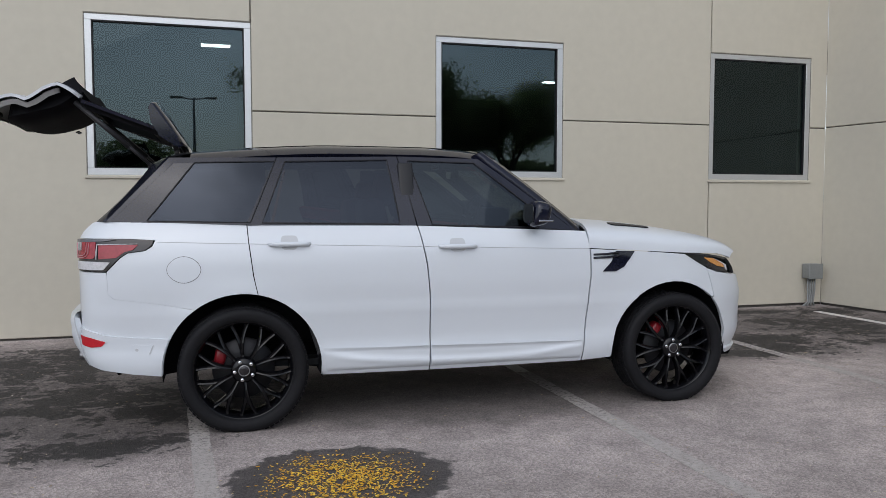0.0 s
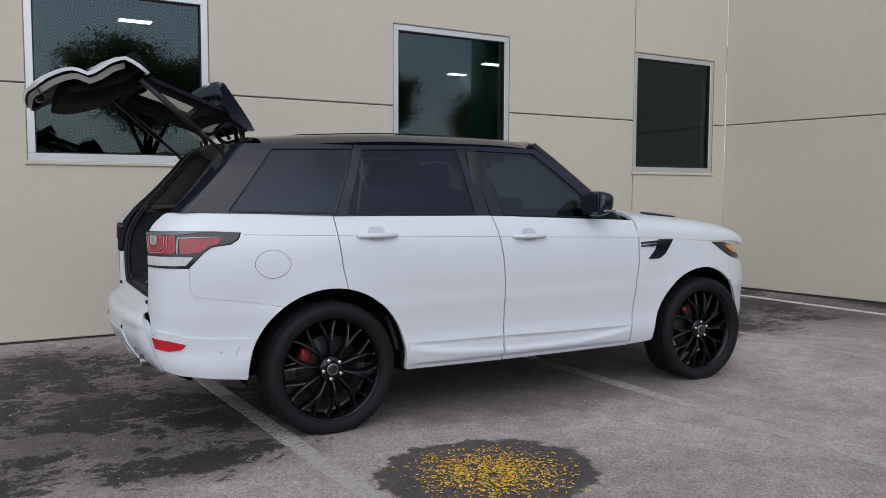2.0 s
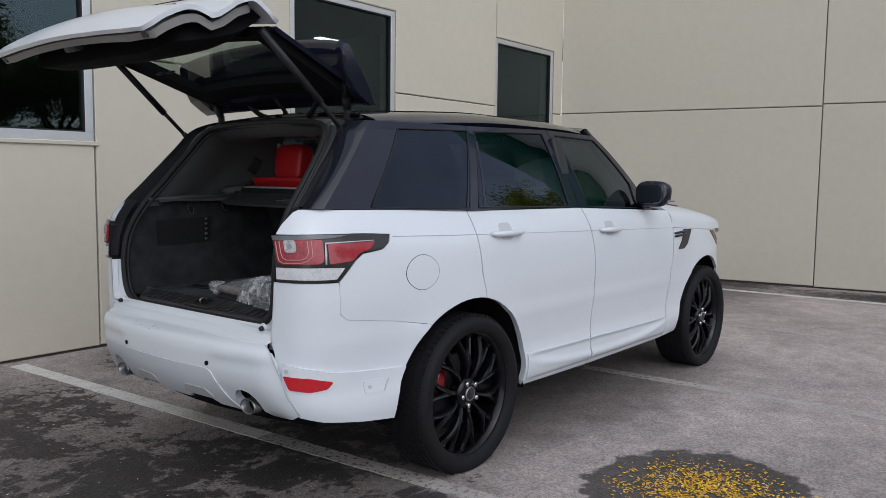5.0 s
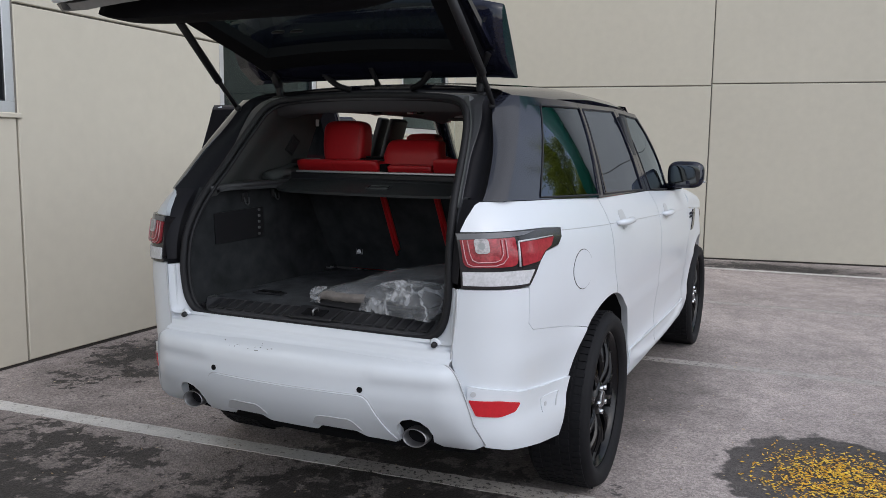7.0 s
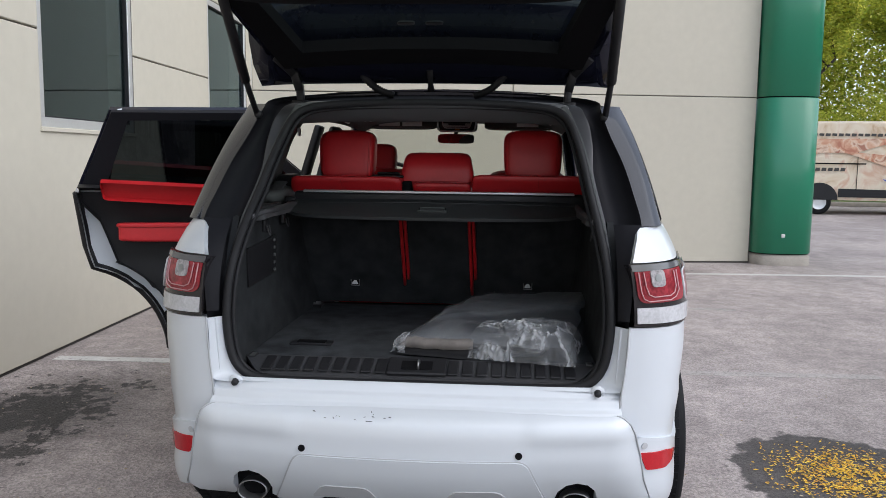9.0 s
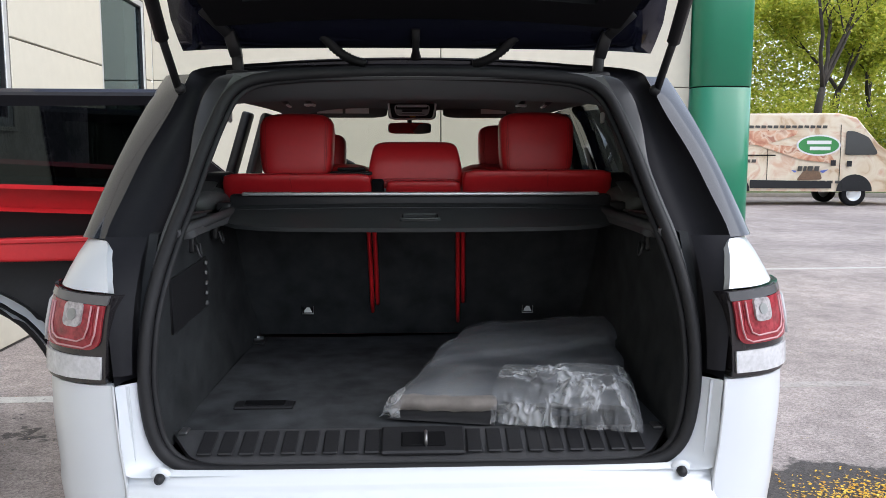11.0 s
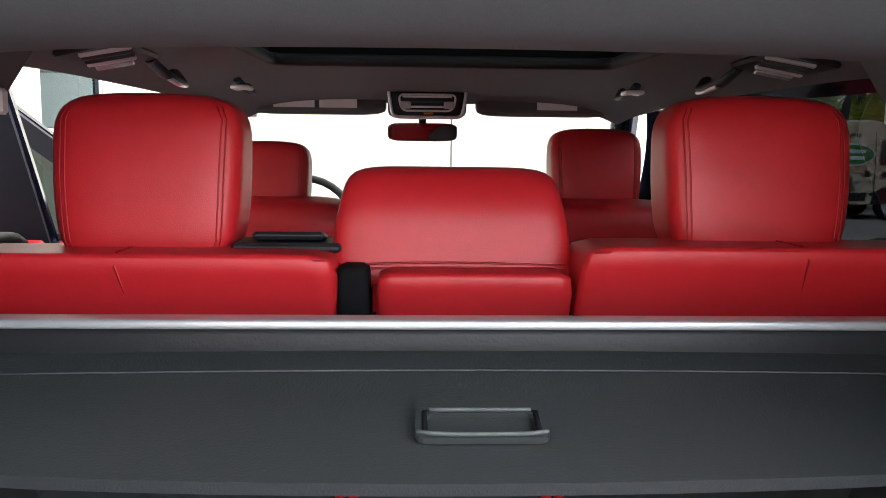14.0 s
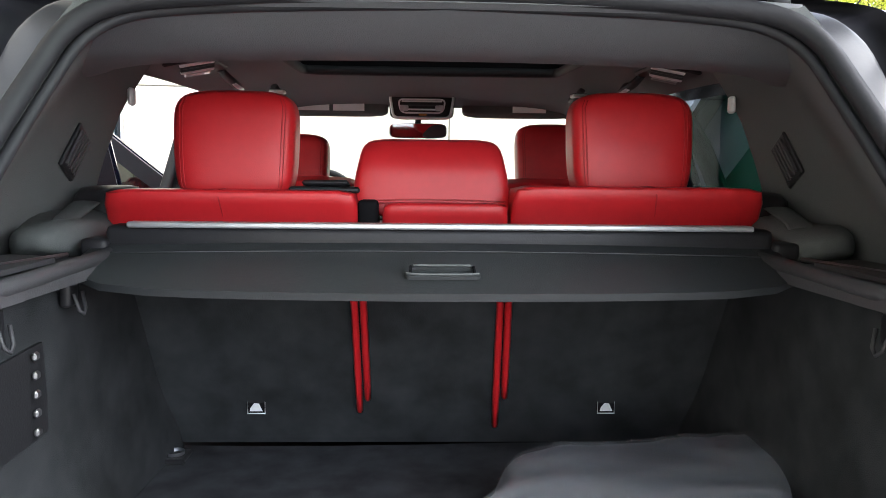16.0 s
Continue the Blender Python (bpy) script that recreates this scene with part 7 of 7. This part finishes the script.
# local: x runs to the van's nose, y to its left; the side seen is y = +-1
prof = [(-1.15, .42), (-1.2, .75), (-1.18, 2.35), (-1.05, 2.60), (2.6, 2.62), (3.1, 2.50), (3.75, 1.75), (4.15, 1.45), (4.75, 1.15), (4.85, .75), (4.8, .40)]
rows = []
for y, sc in ((-1.02, .965), (-1.03, .985), (-1.0, 1.0), (-.6, 1.012), (0, 1.016), (.6, 1.012), (1.0, 1.0), (1.03, .985), (1.02, .965)):
    rows.append([(x if abs(y) < 1.01 else x * .995, y * (1 - .045 * smoothstep(1.2, 2.6, z)), .40 + (z - .40) * sc) for x, z in prof])
body = loft(rows, closed=True)
for k in (0, len(rows) - 1):
    body.verts.ensure_lookup_table()
    body.faces.new([body.verts[k * len(prof) + j] for j in range(len(prof))])
part("body", body, M_VAN, van)


def van_skin(x, z):
    return (x, -1.031 * (1 - .045 * smoothstep(1.2, 2.6, z)) - .0, z)


def decal(name, pts, material, label="", lift=.012):
    part(name, sheet(pts, lambda x, z: van_skin(x, z), .3, .01, away=(2, 0, 1.2), lift=lift), material, van, label)


decal("side_graphic", rounded([(-1.0, 1.35, .2), (-.4, 1.75, .2), (.5, 1.72, .2), (1.4, 2.0, .2), (1.5, 2.15, .1), (-.2, 2.12, .2), (-1.1, 2.1, .1)]), M_VANORANGE, "orange swirl graphic", .008)
decal("side_graphic", rounded([(.1, 1.80, .2), (1.6, 1.3, .2), (2.6, 1.2, .2), (2.3, 1.55, .2), (1.2, 1.7, .2)]), M_VANORANGE, "orange swirl graphic", .009)
decal("side_graphic", rounded([(1.45, .72, .1), (2.2, .75, .1), (2.1, 1.0, .1), (1.7, 1.05, .1)]), M_VANDARK, "dark brown graphic", .01)
decal("oval_graphic", [(2.05 + .62 * math.cos(a), 1.72 + .30 * math.sin(a)) for a in np.linspace(0, 6.2832, 29)[:-1]], M_WLABEL, "green oval graphic with a white rim", .012)
decal("oval_graphic", [(2.05 + .57 * math.cos(a), 1.72 + .255 * math.sin(a)) for a in np.linspace(0, 6.2832, 29)[:-1]], M_LOGO, "green oval graphic", .015)
for z, x0, x1 in ((1.80, 1.72, 2.40), (1.63, 1.80, 2.38)):
    decal("lettering_bar", [(x0, z - .05), (x1, z - .05), (x1, z + .05), (x0, z + .05)], M_WLABEL, "", .018)
for k in range(19):
    x0 = -.95 + k * .172
    decal("lettering_bar", [(x0, 2.20 + .02 * (k % 2)), (x0 + .125, 2.20), (x0 + .135, 2.275), (x0 + .01, 2.28)], M_VANBAR)
for k in range(8):
    x0 = -1.0 + k * .168
    decal("lettering_bar", [(x0, 1.23), (x0 + .12, 1.23), (x0 + .135, 1.32), (x0 + .015, 1.32)], M_VANBAR)
for x0, x1 in ((1.48, 1.60), (1.64, 1.72), (1.76, 1.90), (1.95, 2.08)):
    decal("lettering_bar", [(x0, .99), (x1, .99), (x1 + .02, 1.13), (x0 + .02, 1.13)], M_VANBAR)
decal("side_graphic", rounded([(1.30, 1.02, .03), (1.46, 1.00, .03), (1.42, .94, .03)]), M_BLUE, "blue swoosh graphic")
decal("side_graphic", rounded([(2.10, 1.00, .03), (2.36, 1.04, .03), (2.20, .93, .03)]), M_BLUE, "blue swoosh graphic")
for k in range(4):
    decal("lettering_bar", [(1.9 + k * .22, .64), (2.05 + k * .22, .64), (2.05 + k * .22, .72), (1.9 + k * .22, .72)], M_VANBAR)
decal("rub_strip", [(.15, .50), (2.45, .50), (2.45, .70), (.15, .74)], M_TRIM, "black rub strip", .03)
decal("rub_strip", [(2.75, .50), (3.35, .50), (3.35, .70), (2.75, .70)], M_TRIM, "black rub strip", .03)
decal("door_handle", [(2.40, 1.14), (2.54, 1.14), (2.54, 1.30), (2.40, 1.30)], M_TRIM, "", .035)
decal("door_handle", [(2.85, 1.12), (2.99, 1.12), (2.99, 1.28), (2.85, 1.28)], M_TRIM, "", .035)
decal("door_gap", [(2.66, .45), (2.675, .45), (2.675, 2.3), (2.66, 2.3)], M_GAP, "", .006)
decal("door_gap", [(.62, .72), (.635, .72), (.635, 2.15), (.62, 2.15)], M_GAP, "", .006)
decal("slide_rail", [(-.9, 1.42), (.85, 1.42), (.85, 1.455), (-.9, 1.455)], M_GAP, "", .012)
decal("cab_window", rounded([(2.80, 1.45, .05), (3.75, 1.45, .15), (3.45, 1.95, .1), (3.05, 2.12, .1), (2.82, 2.12, .05)]), M_LAMPDARK, "dark cab window", .010)
for x in (-.35, 3.10 + .0):
    decal("wheel_arch", [(x + .50 * math.cos(a), .42 + .48 * math.sin(a)) for a in np.linspace(0, 3.1416, 15)] , M_TRIM, "", .02)
    for s in (-1, 1):
        w = part("wheel", revolve([(.0, -.03), (.06, -.035), (.13, -.02), (.19, -.05), (.205, -.055), (.21, -.02)], 24), M_ALU, van, "silver steel wheel", m=Matrix.Translation((x, s * .93, .345)) @ Matrix.Rotation(0 if s < 0 else math.pi, 4, "Z") @ Matrix.Translation((0, -.06, 0)))
        part("tyre", revolve([(.20, -.10), (.30, -.115), (.34, -.09), (.345, 0), (.34, .09), (.30, .11), (.20, .10)], 32), M_TYRE, w, m=Matrix.Translation((x, s * .93, .345)))

# kerb and planted bank beyond the van
M_GRASS = shade("rough_grass", (0.09, 0.12, 0.03), 0.9, var=.4, scale=.6, fine=12, bump=.5, bump_scale=30)
tagged(part("kerb", box((.18, 46, .15), (0, 0, .075), .02, 2), M_CONC, m=pose(23.0, -16, 0, 0, 0, -4)), "pale concrete kerb along the car park", "kerb", kind="structure")
bank = loft([[(23.2 + d + .07 * (y + 16), y, h + .25 * noise.noise(Vector((d * .3, y * .2, 0)))) for y in np.linspace(-44, 12, 50)] for d, h in ((0, .10), (2, .35), (6, 1.0), (12, 1.9), (22, 2.6), (40, 2.7))])
tagged(part("planted_bank", bank, M_GRASS), "rough grass bank behind the car park", "bank", kind="structure")

M_BARK = shade("grey_brown_bark", (0.040, 0.032, 0.026), 0.9, var=.35, scale=8, bump=.8, bump_scale=30)
M_LEAF_A = leaf_material("light_green_foliage", (.30, .38, .05), (.50, .54, .07), (.72, .66, .12), True)
M_LEAF_B = leaf_material("mid_green_foliage", (.22, .28, .13), (.32, .38, .18), (.38, .42, .21), True)


def tree(x, y, h, spread, seed, leaves, material, label, z0=0.0, fork=.30, leaf=(.05, .11)):
    """A tapered trunk, forked limbs and twigs, and a ragged crown of small leaves."""
    rng = random.Random(seed)
    t = thing("tree", label, "tree", "trees", at=(x, y, z0))
    wood, tips = bmesh.new(), []

    def grow(p, d, length, r, depth):
        pts, rad = [p], [r]
        n = 5
        for i in range(n):
            d = (d + Vector((rng.uniform(-.16, .16), rng.uniform(-.16, .16), rng.uniform(-.05, .10)))).normalized()
            p = p + d * length / n
            pts.append(p)
            rad.append(r * (1 - .45 * (i + 1) / n))
            if depth >= 2:
                tips.append((p, depth))
        tube(pts, rad, 7 if depth < 2 else 5, bm=wood)
        if depth < 4:
            for k in range(3 if depth else 4):
                a = rng.uniform(0, 6.28)
                out = Vector((math.cos(a), math.sin(a), rng.uniform(.15, .9) if depth else rng.uniform(.5, 1.1)))
                nd = (d * .55 + out.normalized() * .75).normalized()
                grow(pts[-1 - (k % 2 if depth else 0)], nd, length * rng.uniform(.58, .78) * (1 if depth else spread / h * 1.7), rad[-1] * .72, depth + 1)
    grow(Vector((0, 0, -.05)), Vector((rng.uniform(-.05, .05), rng.uniform(-.05, .05), 1)), h * fork, .021 * h, 0)
    part("trunk", wood, M_BARK, t, "grey-brown bark")
    vs, fs = [], []
    for _ in range(leaves):
        p, dep = rng.choice(tips)
        q = p + Vector((rng.gauss(0, 1), rng.gauss(0, 1), rng.gauss(0, .7))) * (.10 + .032 * h * rng.random())
        s = rng.uniform(*leaf)
        a = Vector((rng.gauss(0, 1), rng.gauss(0, 1), rng.gauss(0, .6))).normalized() * s
        b = a.cross(Vector((rng.gauss(0, 1), rng.gauss(0, 1), rng.gauss(0, 1)))).normalized() * s * .45
        i = len(vs)
        vs += [q - a, q + b, q + a, q - b]
        fs.append((i, i + 1, i + 2, i + 3))
    data = bpy.data.meshes.new("crown")
    data.from_pydata(vs, [], fs)
    data.materials.append(material)
    o = new("crown", data)
    o.parent = t
    tagged(o, kind="stuff")
    return t


tree(24.6, -14.6, 10.5, 8.0, 11, 26000, M_LEAF_A, "honey locust tree with light yellow-green leaves", .4, .34, (.04, .09))
tree(29.5, -11.8, 11.0, 6.5, 12, 32000, M_LEAF_A, "honey locust tree with light yellow-green leaves", 1.0, .28, (.06, .115))
tree(31.0, -18.5, 11.0, 6.5, 13, 32000, M_LEAF_A, "honey locust tree with light yellow-green leaves", 1.2, .28, (.06, .115))
tree(37.0, -15.0, 12.0, 7.5, 14, 32000, M_LEAF_A, "honey locust tree with light yellow-green leaves", 1.8, .22, (.07, .14))
tree(35.0, -22.5, 11.0, 7.5, 15, 32000, M_LEAF_A, "honey locust tree with light yellow-green leaves", 1.6, .22, (.07, .14))
tree(36.0, -9.0, 11.0, 7.5, 21, 32000, M_LEAF_A, "honey locust tree with light yellow-green leaves", 1.6, .22, (.07, .14))
# across the car park, seen in the panes
for k, (x, y, h) in enumerate(((3.6, -22, 14.0), (7.8, -22, 15.0), (12.6, -23, 13.0), (17, -22, 13.0), (21.5, -24, 13.0), (26.5, -23, 13.0), (-16, -34, 9.0), (6.0, -24, 14.0), (10.2, -24, 12.5))):
    tree(x, y, h, h * .62, 30 + k, 26000 if k in (3, 4, 5, 6) else 52000, M_LEAF_B, "leafy green tree across the car park", 0, .18, (.05, .10))


def shrub_row(x0, y0, x1, y1, n, h, seed, material, label, leaf=(.12, .26)):
    rng = random.Random(seed)
    vs, fs = [], []
    for _ in range(n):
        t = rng.random()
        base = Vector((x0 + (x1 - x0) * t, y0 + (y1 - y0) * t, 0))
        hh = h * (.65 + .5 * abs(noise.noise(Vector((t * 14, seed, 0)))))
        q = base + Vector((rng.gauss(0, .7), rng.gauss(0, .7), hh * rng.random() ** .7))
        s = rng.uniform(*leaf)
        a = Vector((rng.gauss(0, 1), rng.gauss(0, 1), rng.gauss(0, .6))).normalized() * s
        b = a.cross(Vector((rng.gauss(0, 1), rng.gauss(0, 1), rng.gauss(0, 1)))).normalized() * s * .5
        i = len(vs)
        vs += [q - a, q + b, q + a, q - b]
        fs.append((i, i + 1, i + 2, i + 3))
    data = bpy.data.meshes.new("hedge")
    data.from_pydata(vs, [], fs)
    data.materials.append(material)
    return tagged(new("hedge", data), label, "hedge", kind="stuff")


shrub_row(40, -38, 46, 6, 120000, 14, 3, M_LEAF_A, "light green shrubs on the bank", (.09, .18))
shrub_row(29.5, -36, 29.0, -2, 60000, 4.4, 7, M_LEAF_A, "yellow-green shrubs behind the kerb", (.05, .11))
shrub_row(-24, -27, 28, -27, 90000, 4.4, 4, M_LEAF_B, "green hedge across the car park", (.09, .18))

# lamp post across the car park
M_POST = shade("grey_painted_steel", (0.5, 0.51, 0.52), .5, metal=.3, var=.05)


def lamp_post(x, y, h, turn=0):
    t = thing("street_lamp", "grey steel car park lamp with two heads", "street lamp", "street lamps", at=(x, y, 0))
    t.rotation_euler = (0, 0, radians(turn))
    part("base", tube([(0, 0, 0), (0, 0, .7)], .25, 20), M_CONC, t, "concrete footing")
    part("pole", tube([(0, 0, .7), (0, 0, h)], [.09, .06], 12), M_POST, t)
    for s in (-1, 1):
        a = part("arm", tube([(0, 0, h - .1), (s * .5, 0, h - .02)], .03, 8), M_POST, t)
        part("lamp_head", box((.6, .3, .09), (s * .8, 0, h), .02, 2), M_POST, a)


lamp_post(-1.05, -30.0, 6.4)
lamp_post(25.5, -18.2, 8.0, 60)
